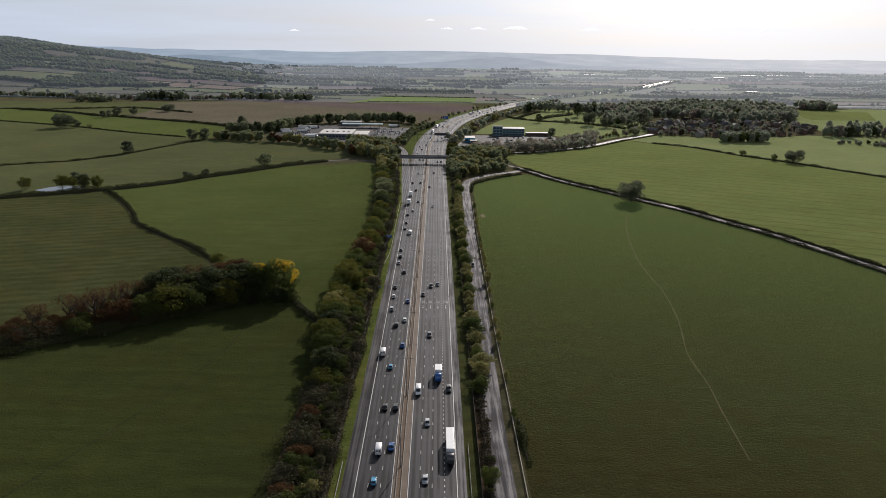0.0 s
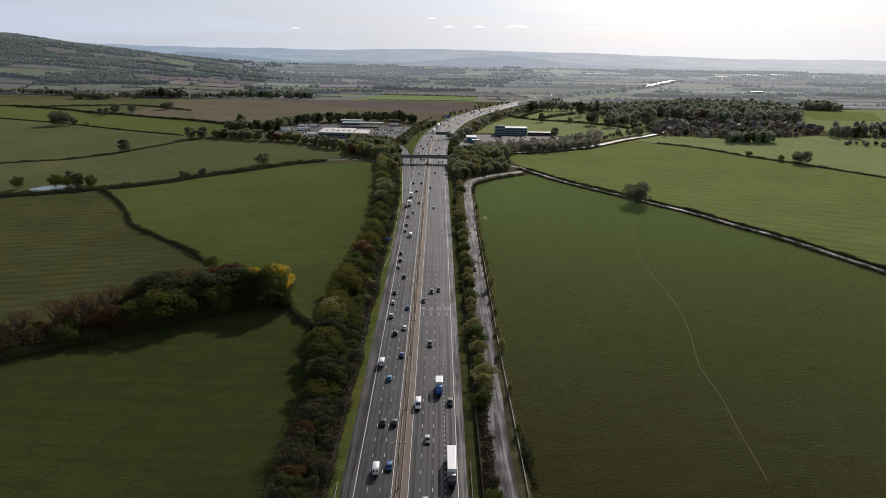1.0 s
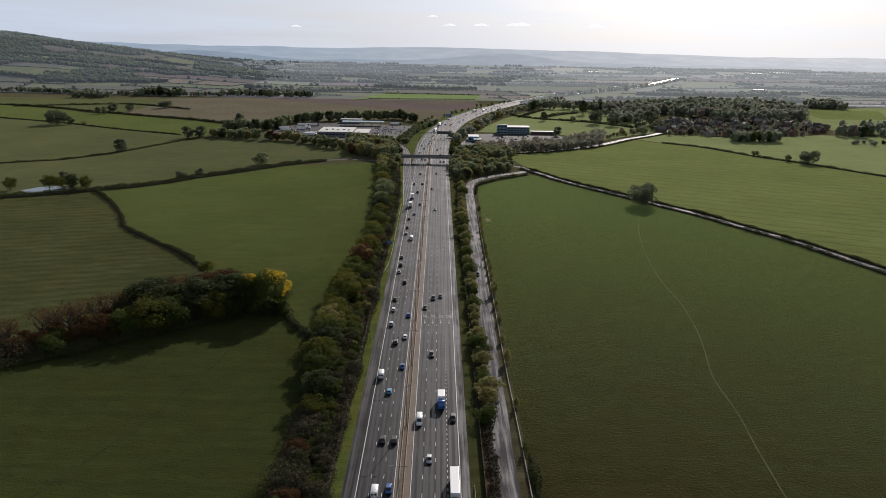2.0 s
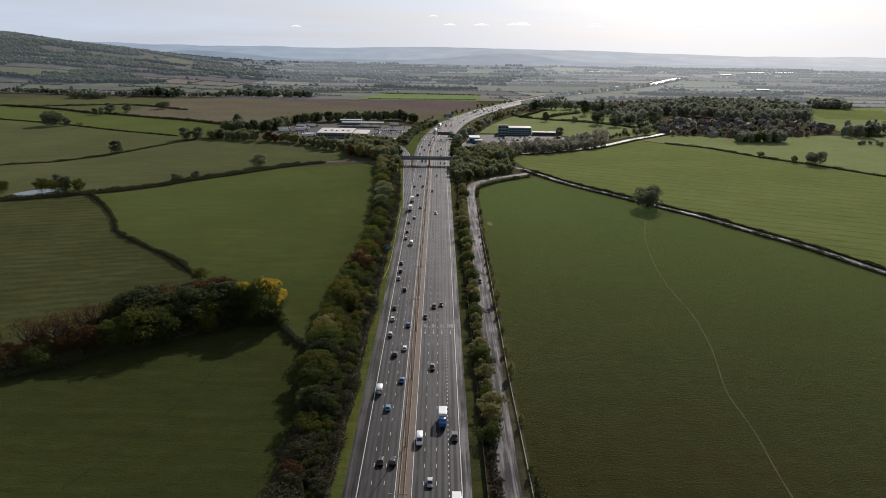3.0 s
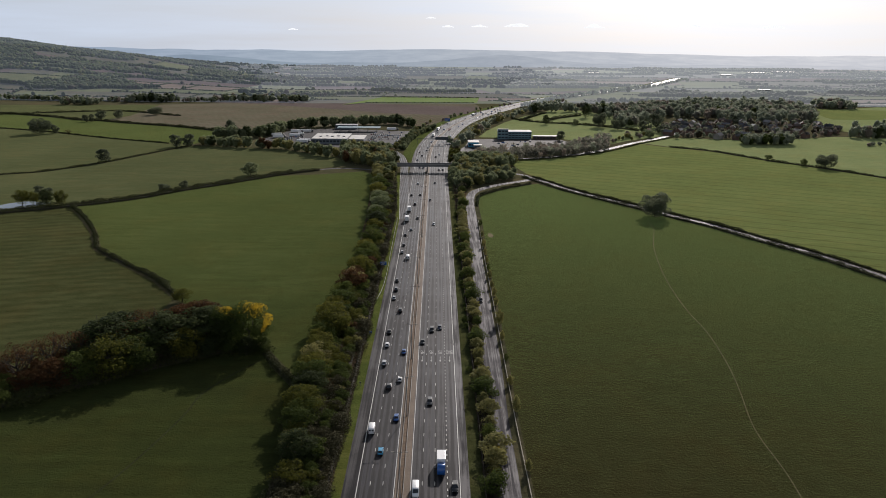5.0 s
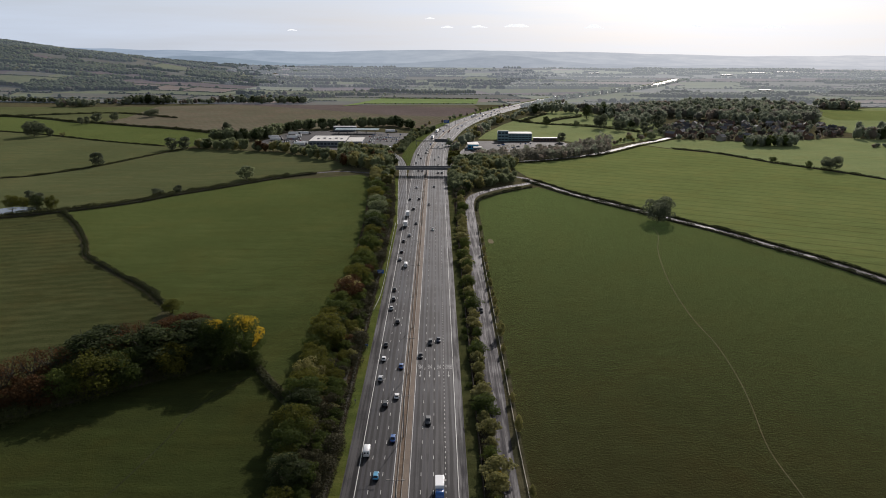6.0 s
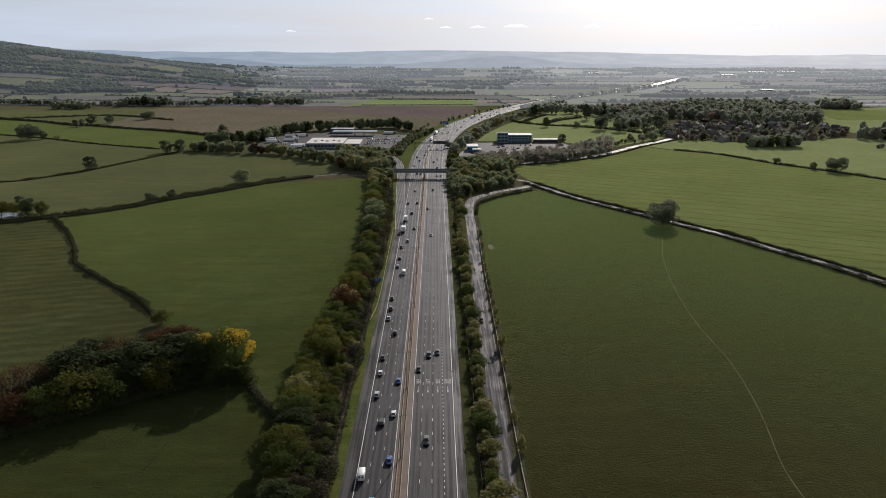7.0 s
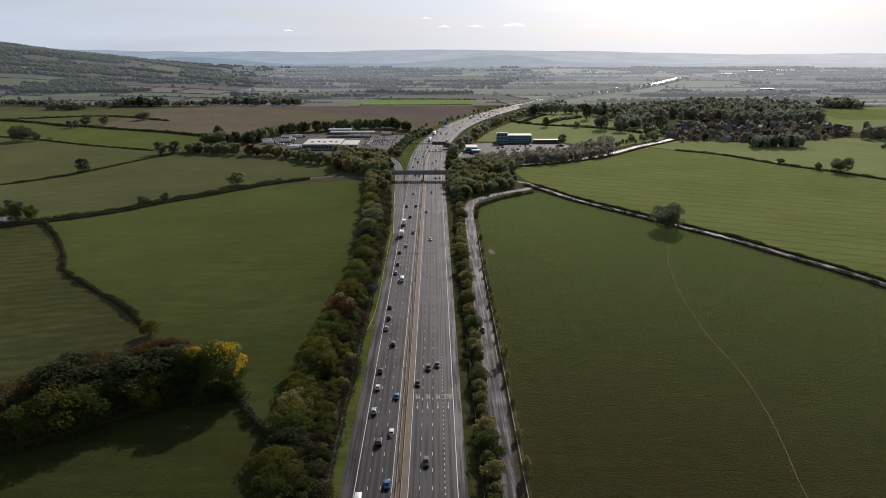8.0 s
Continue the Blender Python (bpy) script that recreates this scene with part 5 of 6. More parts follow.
# field trees
for k, x, y, h, w, lab in (("oak", 167, 570, 17, 22, "broad dark oak beside the country road"), ("oak", 401, 786, 13.5, 21, "wide field oak on the hedge line"), ("round_green", 363, 831, 6.2, 8, "small round tree in hedge"), ("round_green", 384, 796, 7.7, 6.5, "small upright hedge tree"), ("oak", -505, 1013, 19, 27, "large spreading field oak"), ("far_dark", -488, 1018, 12, 10, "dark tree beside a field oak"), ("bare", -462, 999, 8, 9, "dead leafless field tree"), ("far_dark", -327, 795, 14.5, 15, "round dark field tree"), ("far_green", -163, 726, 13.4, 15.8, "round green field tree"), ("far_dark", -292, 905, 15, 14, "dark round hedgerow tree"), ("far_dark", -280, 909, 15, 14, "dark round hedgerow tree"), ("far_dark", -480, 1197, 14.7, 13.6, "dark round field tree"), ("far_dark", -503, 1186, 13.7, 16, "dark spreading field tree"), ("far_dark", -510, 1153, 11, 10, "dark bushy field tree"), ("far_dark", -502, 1153, 11.7, 9, "dark bushy field tree"), ("oak", -446, 1256, 12.7, 21, "wide spreading field tree"), ("round_olive", -303, 597, 12, 11, "yellowing tree at the pond"), ("round_olive", -296, 600, 10, 8, "yellowing willow at the pond"), ("tall_dark", -284, 596, 13, 11, "dark tree at the pond"), ("round_olive", -273, 596, 12, 9, "yellow-green tree at the pond"), ("round_olive", -330, 590, 11, 10, "yellowing tree at the pond"), ("far_dark", -306, 630, 9, 9, "dark bush by the pond field"), ("far_dark", -298, 625, 8, 8, "dark bush by the pond field"), ("far_dark", -216, 652, 6.5, 9, "dark bush in a field hedge"), ("far_dark", -203, 662, 7.5, 7, "dark bush in a field hedge"), ("far_dark", -254, 1000, 22, 15, "tall dark tree above the belt"), ("oak", 243, 1122, 21, 21, "thin-topped tree in the paddock"), ("oak", 264, 1096, 15, 18, "dark round paddock oak"), ("tall_dark", 171, 1156, 15, 11, "dark conifer in the paddock"), ("tall_dark", 250, 1256, 25, 15, "tall dark conifer above the hedgerow"), ("far_green", 214, 1150, 10, 10, "round green tree in the paddock hedge"), ("far_dark", 163, 976, 13, 12, "dark tree beside the shed"), ("far_dark", 294, 1068, 17, 18, "dark tree at the village edge"), ("far_dark", 326, 1120, 22, 22, "large dark tree at the village edge"), ("far_dark", 312, 1060, 11, 13, "dark bushy tree at the village edge"), ("far_green", 286, 1012, 11, 14, "green tree beside the village road"), ("far_dark", -525, 1180, 7, 6, "small dark field bush")):
    plant(k, x, y, h, w, lab, "tree")

# hedges
foliage_run("hedge", HEDGE_BEND, 2.2, 2.8, 80, 0.2, "leaf_hedge", "dark winding field hedge")
foliage_run("hedge", [(-61, 331), (-56, 321), (-45, 304), (-38, 294)], 2.2, 3.0, 90, 0.2, "leaf_hedge", "short dark hedge between pasture and tree belt")
off = lambda ln, d: [tuple((p + n * d)[:2]) for p, n in zip(ln[::4], sides(ln)[::4])]
foliage_run("hedge", off(road_d, 4.0)[:-3], 2.6, 3.0, 60, 0.24, "leaf_hedge", "dark hedge along the farm lane")
foliage_run("hedge", off(road_d, -4.0)[:-4], 2.4, 2.6, 60, 0.24, "leaf_hedge", "dark hedge along the farm lane")
foliage_run("hedge", off(road_b, 4.4)[:-2], 1.6, 2.0, 60, 0.22, "leaf_hedge", "clipped dark hedge along the country road")
foliage_run("hedge", off(road_b, -5.8)[:-2], 1.9, 3.2, 60, 0.22, "leaf_hedge", "clipped dark hedge along the country road")
foliage_run("hedge", [(40, 600), (43, 632), (52, 650), (70, 671), (92, 690)], 2.2, 2.4, 30, 0.3, "leaf_hedge", "dark hedge at the lane bend")
foliage_run("hedge", off(road_c, 10.0)[2:-3], 1.2, 2.2, 20, 0.4, "leaf_hedge", "dark hedge along the village road")
foliage_run("hedge", HEDGE_U1, 1.6, 2.2, 16, 0.4, "leaf_hedge", "thin hedge between fields")
foliage_run("hedge", HEDGE_U2, 1.4, 2.0, 12, 0.5, "leaf_hedge", "thin hedge between fields")
foliage_run("hedge", HEDGE_U3, 3.2, 4.0, 14, 0.6, "leaf_hedge", "thick dark hedge between fields")
foliage_run("hedge", HEDGE_R, 1.8, 2.4, 16, 0.4, "leaf_hedge", "gappy hedge across the pasture")
foliage_run("hedge", [(-690, 1245), (-600, 1290), (-520, 1310), (-400, 1240)], 2.4, 3.0, 10, 0.6, "leaf_hedge", "dark hedge between fields")
foliage_run("hedge", [(-900, 1180), (-716, 1268), (-598, 1219)], 2.2, 3.0, 10, 0.6, "leaf_hedge", "dark hedge between fields")
for pts, hh in (([(128, 1236), (140, 1208), (174, 1174), (196, 1166), (237, 1144), (251, 1131)], 3.0), ([(182, 1205), (209, 1247), (247, 1286)], 4.5), ([(137, 1200), (178, 1292), (196, 1326)], 3.0), ([(251, 1131), (275, 1105), (290, 1080)], 3.0)):
    foliage_run("hedge", pts, hh, hh * 1.3, 14, 0.6, "leaf_hedge", "dark uneven hedge between the paddocks")

# ---- woods and far hedgerows: joined foliage ----
LEAF_SET = ["leaf_dark", "leaf_green", "leaf_olive", "leaf_russet", "leaf_brown", "leaf_grey", "leaf_yellow"]


def grove(name, spots, per, size, weights, label, category="woodland", seed=5, lob=5, core=2, rough=0.6):
    """Many trees too many to count in one mesh; spots of (x, y, height, width).
    A tree is a lumpy core, lob leaf clumps round it and per loose leaf sprays."""
    rng = np.random.default_rng(seed)
    names = list(weights)
    pw = np.array([weights[k] for k in names], float)
    kind = rng.choice(len(names), len(spots), p=pw / pw.sum())
    verts, faces, mats, base = [], [], [], 0
    for (x, y, h, w), k in zip(spots, kind):
        z = hill(x, y) if y > 1480 else 0.0
        r = w / 2
        cores = [(x, y, z + h * 0.42, r * 0.74, r * 0.74, h * 0.44)]
        outer = []
        for j in range(lob):
            a, e = rng.uniform(0, 6.28), rng.uniform(-0.25, 1.0) if lob > 3 else rng.uniform(0.2, 0.8)
            q = r * 0.72 * math.sqrt(max(0.05, 1 - 0.8 * e * e)) * rng.uniform(0.6, 0.95)
            s = rng.uniform(0.30, 0.48)
            outer.append((x + math.cos(a) * q, y + math.sin(a) * q, z + h * (0.46 + 0.36 * e), r * s, r * s, min(r, h * 0.5) * s))
        for lobes, sub in ((cores, core), (outer, 1)):
            if lobes and core:
                co, fa = clumps([(*q[:3], *(0.76 * v for v in q[3:])) for q in lobes], sub, rng)
                verts.append(co)
                faces += (fa + base).tolist()
                mats += [k] * len(fa)
                base += len(co)
        if per:
            co = sprays(cores + outer, per, size, rng, 0.3, (0.8, 1.1) if core else (0.5, 1.1), 1.0, rough)
            verts.append(co)
            faces += (np.arange(len(co)).reshape(-1, 4) + base).tolist()
            mats += [k] * per
            base += len(co)
    me = bpy.data.meshes.new(name)
    me.from_pydata(np.concatenate(verts), [], faces)
    for nm in names:
        me.materials.append(M[nm])
    me.polygons.foreach_set("material_index", np.array(mats, np.int32))
    me.polygons.foreach_set("use_smooth", np.ones(len(mats), bool))
    me.update()
    return tagged(new(name, me), label, category, kind="stuff")


def spots_in(poly, n, h0, h1, wr, rng, gap=3.0):
    x0, x1 = min(p[0] for p in poly), max(p[0] for p in poly)
    y0, y1 = min(p[1] for p in poly), max(p[1] for p in poly)
    out, tries = [], 0
    while len(out) < n and tries < n * 40:
        tries += 1
        x, y = rng.uniform(x0, x1), rng.uniform(y0, y1)
        if inside(x, y, poly) and all((x - q[0]) ** 2 + (y - q[1]) ** 2 > gap * gap for q in out[-60:]):
            h = rng.uniform(h0, h1)
            out.append((x, y, h, h * rng.uniform(*wr)))
    return out


def spots_on(pts, step, jit, h0, h1, wr, rng):
    return [(p.x + rng.normal() * jit, p.y + rng.normal() * jit, h, h * rng.uniform(*wr)) for p in spline(pts, step) for h in (rng.uniform(h0, h1),)]


wr = np.random.default_rng(77)
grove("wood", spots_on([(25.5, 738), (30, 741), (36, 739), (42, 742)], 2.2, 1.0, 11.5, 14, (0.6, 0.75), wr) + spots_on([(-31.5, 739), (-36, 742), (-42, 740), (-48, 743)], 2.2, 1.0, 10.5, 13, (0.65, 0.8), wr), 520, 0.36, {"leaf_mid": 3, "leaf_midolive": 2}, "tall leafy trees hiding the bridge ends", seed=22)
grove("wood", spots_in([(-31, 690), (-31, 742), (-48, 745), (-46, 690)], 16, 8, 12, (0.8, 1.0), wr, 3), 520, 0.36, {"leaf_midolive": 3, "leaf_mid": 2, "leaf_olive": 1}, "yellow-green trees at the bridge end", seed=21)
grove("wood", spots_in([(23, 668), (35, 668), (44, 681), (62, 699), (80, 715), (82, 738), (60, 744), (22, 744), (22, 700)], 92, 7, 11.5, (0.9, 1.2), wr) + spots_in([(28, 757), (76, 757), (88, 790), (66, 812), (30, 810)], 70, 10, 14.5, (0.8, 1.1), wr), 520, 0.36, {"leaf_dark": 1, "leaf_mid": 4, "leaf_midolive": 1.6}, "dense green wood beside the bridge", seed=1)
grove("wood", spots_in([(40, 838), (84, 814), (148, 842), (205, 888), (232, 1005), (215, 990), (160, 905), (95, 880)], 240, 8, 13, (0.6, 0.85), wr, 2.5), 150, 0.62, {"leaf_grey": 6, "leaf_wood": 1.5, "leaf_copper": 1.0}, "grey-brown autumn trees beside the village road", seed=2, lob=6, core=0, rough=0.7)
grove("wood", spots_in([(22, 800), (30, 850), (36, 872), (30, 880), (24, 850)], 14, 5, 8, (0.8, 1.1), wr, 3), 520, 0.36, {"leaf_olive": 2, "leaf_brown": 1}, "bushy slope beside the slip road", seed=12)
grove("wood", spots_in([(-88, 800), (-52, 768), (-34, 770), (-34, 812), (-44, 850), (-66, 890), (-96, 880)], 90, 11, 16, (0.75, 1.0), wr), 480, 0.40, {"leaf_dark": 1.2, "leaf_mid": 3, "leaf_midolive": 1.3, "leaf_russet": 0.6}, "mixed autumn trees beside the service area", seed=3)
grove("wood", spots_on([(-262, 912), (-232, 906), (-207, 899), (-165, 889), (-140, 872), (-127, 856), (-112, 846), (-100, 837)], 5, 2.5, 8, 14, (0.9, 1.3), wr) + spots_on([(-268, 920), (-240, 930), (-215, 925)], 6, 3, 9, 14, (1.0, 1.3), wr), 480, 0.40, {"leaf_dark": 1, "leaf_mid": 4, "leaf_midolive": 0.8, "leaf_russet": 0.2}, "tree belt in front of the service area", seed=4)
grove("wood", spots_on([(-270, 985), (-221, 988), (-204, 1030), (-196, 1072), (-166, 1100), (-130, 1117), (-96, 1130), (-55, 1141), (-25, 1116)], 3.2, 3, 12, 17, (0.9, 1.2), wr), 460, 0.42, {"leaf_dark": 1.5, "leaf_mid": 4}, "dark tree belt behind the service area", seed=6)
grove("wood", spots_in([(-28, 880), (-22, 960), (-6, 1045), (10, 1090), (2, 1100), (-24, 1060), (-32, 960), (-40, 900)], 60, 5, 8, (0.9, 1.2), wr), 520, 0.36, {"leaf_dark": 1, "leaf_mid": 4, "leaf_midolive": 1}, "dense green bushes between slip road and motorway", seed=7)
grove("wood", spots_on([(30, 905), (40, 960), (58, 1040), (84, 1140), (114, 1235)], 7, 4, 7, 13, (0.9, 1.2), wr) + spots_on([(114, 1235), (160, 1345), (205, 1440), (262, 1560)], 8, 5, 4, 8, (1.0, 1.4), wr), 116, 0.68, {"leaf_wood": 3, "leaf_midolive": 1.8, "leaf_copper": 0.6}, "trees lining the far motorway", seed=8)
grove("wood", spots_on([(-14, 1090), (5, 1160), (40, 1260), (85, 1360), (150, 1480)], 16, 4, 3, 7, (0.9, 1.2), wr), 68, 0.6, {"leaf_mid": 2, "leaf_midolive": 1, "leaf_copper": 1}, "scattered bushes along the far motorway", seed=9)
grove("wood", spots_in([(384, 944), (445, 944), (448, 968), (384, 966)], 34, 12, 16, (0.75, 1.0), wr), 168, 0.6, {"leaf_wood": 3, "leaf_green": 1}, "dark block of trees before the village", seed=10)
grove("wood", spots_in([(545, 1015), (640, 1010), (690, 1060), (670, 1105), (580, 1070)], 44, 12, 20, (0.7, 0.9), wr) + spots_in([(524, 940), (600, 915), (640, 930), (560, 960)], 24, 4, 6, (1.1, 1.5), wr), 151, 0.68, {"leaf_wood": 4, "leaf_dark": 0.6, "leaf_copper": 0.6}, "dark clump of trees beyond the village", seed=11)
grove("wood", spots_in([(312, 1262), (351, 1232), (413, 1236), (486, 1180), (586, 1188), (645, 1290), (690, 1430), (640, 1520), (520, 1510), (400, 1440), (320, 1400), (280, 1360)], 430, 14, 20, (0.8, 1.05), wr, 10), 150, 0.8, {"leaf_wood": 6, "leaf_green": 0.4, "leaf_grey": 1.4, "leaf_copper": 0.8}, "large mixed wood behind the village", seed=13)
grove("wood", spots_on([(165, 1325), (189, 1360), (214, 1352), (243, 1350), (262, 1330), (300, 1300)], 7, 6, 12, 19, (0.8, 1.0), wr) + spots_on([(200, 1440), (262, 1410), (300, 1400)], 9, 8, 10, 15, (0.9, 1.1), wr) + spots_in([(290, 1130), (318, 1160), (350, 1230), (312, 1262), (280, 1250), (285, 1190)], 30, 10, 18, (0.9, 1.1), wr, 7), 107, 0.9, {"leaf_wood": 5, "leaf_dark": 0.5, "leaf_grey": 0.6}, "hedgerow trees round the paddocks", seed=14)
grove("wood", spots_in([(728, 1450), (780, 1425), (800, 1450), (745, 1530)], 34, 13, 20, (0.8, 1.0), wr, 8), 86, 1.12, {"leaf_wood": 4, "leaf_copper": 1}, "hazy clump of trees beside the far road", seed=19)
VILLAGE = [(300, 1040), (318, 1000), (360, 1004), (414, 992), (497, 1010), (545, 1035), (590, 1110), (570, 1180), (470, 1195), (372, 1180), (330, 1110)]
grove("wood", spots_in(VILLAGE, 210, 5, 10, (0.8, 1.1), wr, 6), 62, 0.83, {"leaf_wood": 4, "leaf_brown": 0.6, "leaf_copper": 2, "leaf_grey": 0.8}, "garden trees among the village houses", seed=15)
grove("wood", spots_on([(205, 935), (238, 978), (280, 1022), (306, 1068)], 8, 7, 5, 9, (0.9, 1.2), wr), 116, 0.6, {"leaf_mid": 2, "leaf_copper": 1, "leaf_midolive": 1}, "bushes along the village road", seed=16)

# trees that screen the far motorway
screen = []
for i in range(170):
    p, _ = on_axis(1430 + 7 * i, 27 + wr.normal() * 3)
    h = wr.uniform(8, 13) if p.y < 2020 else wr.uniform(5.0, 8.0)
    if p.y < 2470:
        screen.append((p.x, p.y, h, h * wr.uniform(0.9, 1.3)))
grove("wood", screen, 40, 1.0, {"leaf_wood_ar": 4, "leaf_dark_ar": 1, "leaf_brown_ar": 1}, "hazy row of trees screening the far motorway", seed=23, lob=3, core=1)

# far hedges and hedgerow trees
AX2 = [(p.x, p.y) for p in AXIS[::6]]


def clear_of_road(x, y, d=30):
    return all((x - a) ** 2 + (y - b) ** 2 > d * d for a, b in AX2)


def far_foliage(name, spots, weights, label, category, seed):
    """Distant trees or hedge bushes past counting, one lumpy crown each, in one mesh."""
    rng = np.random.default_rng(seed)
    names = list(weights)
    pw = np.array([weights[k] for k in names], float)
    a = np.array(spots)
    z = np.array([hill(x, y) for x, y in a[:, :2]])
    co, fa = clumps(np.stack([a[:, 0], a[:, 1], z + a[:, 2] * 0.45, a[:, 3] / 2, a[:, 3] / 2, a[:, 2] * 0.56], 1), 1, rng, 0.2)
    me = bpy.data.meshes.new(name)
    me.from_pydata(co, [], fa)
    for nm in names:
        me.materials.append(M[nm])
    me.polygons.foreach_set("material_index", np.repeat(rng.choice(len(names), len(a), p=pw / pw.sum()), len(BALLS[1][1])).astype(np.int32))
    me.polygons.foreach_set("use_smooth", np.ones(len(fa), bool))
    me.update()
    return tagged(new(name, me), label, category, kind="stuff")


frng = np.random.default_rng(3)
hedge_spots, wood_spots = {t: [] for t in FAR_GLOW}, {t: [] for t in FAR_GLOW}
for edge in far_edges:
    if frng.uniform() < 0.2:
        continue
    trees = frng.uniform(0.0, 0.10)
    for p in spline(edge, 4.5):
        px, py = p.x + frng.normal() * 0.8, p.y + frng.normal() * 0.8
        if abs(px) > 0.72 * py or (py < 1515 and -520 < px < 100) or (py < 1650 and -190 < px < 112) or (1790 < py < 2100 and 100 < px < 560) or not clear_of_road(px, py) or not clear_of_road(px * 1.07, py * 1.07):
            continue
        if frng.uniform() > trees:
            hedge_spots[tier_of(px, py)].append((px, py, frng.uniform(1.6, 3.2), frng.uniform(4.5, 7.5)))
        else:
            hh = frng.uniform(4.5, 9)
            hedge_spots[tier_of(px, py)].append((px, py, hh, hh * frng.uniform(0.9, 1.4)))
for i in range(230):
    y = 1540 + 1760 * frng.uniform() ** 0.8
    x = frng.uniform(-0.70, 0.70) * y
    if not clear_of_road(x, y, 110):
        continue
    lx, ly, tilt = frng.uniform(50, 330), frng.uniform(8, 26), frng.normal() * 0.12
    for _ in range(int(lx * ly / 34)):
        hh = frng.uniform(5, 10)
        u = frng.uniform(-0.5, 0.5)
        px, py = x + u * lx, y + frng.uniform(-0.5, 0.5) * ly * (1.2 - 1.4 * abs(u)) + u * lx * tilt
        if clear_of_road(px, py, 40) and clear_of_road(px * 1.12, py * 1.12, 40):
            wood_spots[tier_of(px, py)].append((px, py, hh, hh * frng.uniform(0.9, 1.4)))
for i in range(26000):
    y = frng.uniform(1700, 2900)
    x = frng.uniform(-0.68, -0.20) * y
    up = hill(x, y)
    if up > 8 and noise.noise(Vector((x * 0.005, y * 0.006, 5.5))) + 0.5 * noise.noise(Vector((x * 0.016, y * 0.016, 2.5))) + up / 190 > 0.13:
        hh = frng.uniform(5, 9.5)
        wood_spots[tier_of(x, y)].append((x, y, hh, hh * frng.uniform(1.0, 1.5)))
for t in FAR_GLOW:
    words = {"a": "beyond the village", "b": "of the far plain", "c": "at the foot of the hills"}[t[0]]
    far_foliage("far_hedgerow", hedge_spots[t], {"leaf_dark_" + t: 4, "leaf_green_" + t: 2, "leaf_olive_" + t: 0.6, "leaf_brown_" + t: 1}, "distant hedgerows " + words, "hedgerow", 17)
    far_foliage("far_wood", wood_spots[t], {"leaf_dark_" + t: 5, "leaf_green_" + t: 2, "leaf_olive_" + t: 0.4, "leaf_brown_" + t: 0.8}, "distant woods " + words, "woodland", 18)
for pts, h0, h1, label in (([(-578, 1494), (-535, 1498), (-494, 1499)], 13, 18, "dense dark strip of wood along a far field edge"), ([(-494, 1502), (-411, 1522)], 6, 10, "dark row of trees along a far field edge"), ([(-411, 1532), (-350, 1526), (-296, 1524), (-246, 1528)], 11, 16, "long strip of wood beyond the ploughed field"), ([(-676, 1432), (-645, 1438), (-621, 1436)], 12, 15, "clump of trees at a field corner"), ([(-900, 1540), (-800, 1520), (-700, 1502), (-575, 1502)], 5, 11, "dark row of trees along a far field edge"), ([(-130, 1505), (-20, 1512), (80, 1518)], 3, 6, "low hedge with bushes along a far field edge"), ([(-108, 1640), (0, 1640), (97, 1632)], 4, 8, "low hedge with bushes along a far field edge")):
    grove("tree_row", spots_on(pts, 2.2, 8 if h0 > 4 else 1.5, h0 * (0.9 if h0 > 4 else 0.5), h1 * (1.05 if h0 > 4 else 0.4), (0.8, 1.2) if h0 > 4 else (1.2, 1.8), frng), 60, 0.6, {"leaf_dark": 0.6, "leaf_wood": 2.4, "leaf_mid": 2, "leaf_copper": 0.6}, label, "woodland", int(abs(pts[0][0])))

# ---- vehicles ----


def hull(bm, stations):
    """A closed skin through cross sections of (y, half width, z low, z high, round)."""
    rings = []
    for y, w, z0, z1, r in stations:
        rings.append([bm.verts.new((sx * ww, y, zz)) for sx, ww, zz in ((-1, w * 0.94, z0), (-1, w, z0 + (z1 - z0) * 0.35), (-1, w * 0.97, z1 - r), (-1, w * 0.97 - r, z1), (1, w * 0.97 - r, z1), (1, w * 0.97, z1 - r), (1, w, z0 + (z1 - z0) * 0.35), (1, w * 0.94, z0))])
    for a, b in zip(rings, rings[1:]):
        for i in range(8):
            bm.faces.new((a[i], a[(i + 1) % 8], b[(i + 1) % 8], b[i]))
    bm.faces.new(rings[0])
    bm.faces.new(rings[-1][::-1])
    bmesh.ops.recalc_face_normals(bm, faces=bm.faces[:])
    for f in bm.faces:
        f.smooth = True
    return bm


def pane(vs):
    bm = bmesh.new()
    f = bm.faces.new([bm.verts.new(v) for v in vs])
    g = bmesh.ops.extrude_face_region(bm, geom=[f])
    n = f.normal if f.normal.length else Vector((0, 0, 1))
    f.normal_update()
    for v in g["geom"]:
        if isinstance(v, bmesh.types.BMVert):
            v.co -= f.normal * 0.02
    bmesh.ops.recalc_face_normals(bm, faces=bm.faces[:])
    return bm


def wheels(e, wx, ys, r):
    me = None
    for y in ys:
        for sx in (-1, 1):
            if me is None:
                bm = rod(bmesh.new(), (-0.11, 0, 0), (0.11, 0, 0), r, r, 16)
                me = bpy.data.meshes.new("wheel")
                bm.to_mesh(me)
                bm.free()
                me.materials.append(M["tyre"])
                hub = bpy.data.meshes.new("rim")
                bm = rod(bmesh.new(), (-0.125, 0, 0), (0.125, 0, 0), r * 0.62, r * 0.62, 12)
                bm.to_mesh(hub)
                bm.free()
                hub.materials.append(M["steel"])
            o = new("wheel", me)
            o.location, o.parent = (sx * wx, y, r), e
            h = new("rim", hub)
            h.parent = o


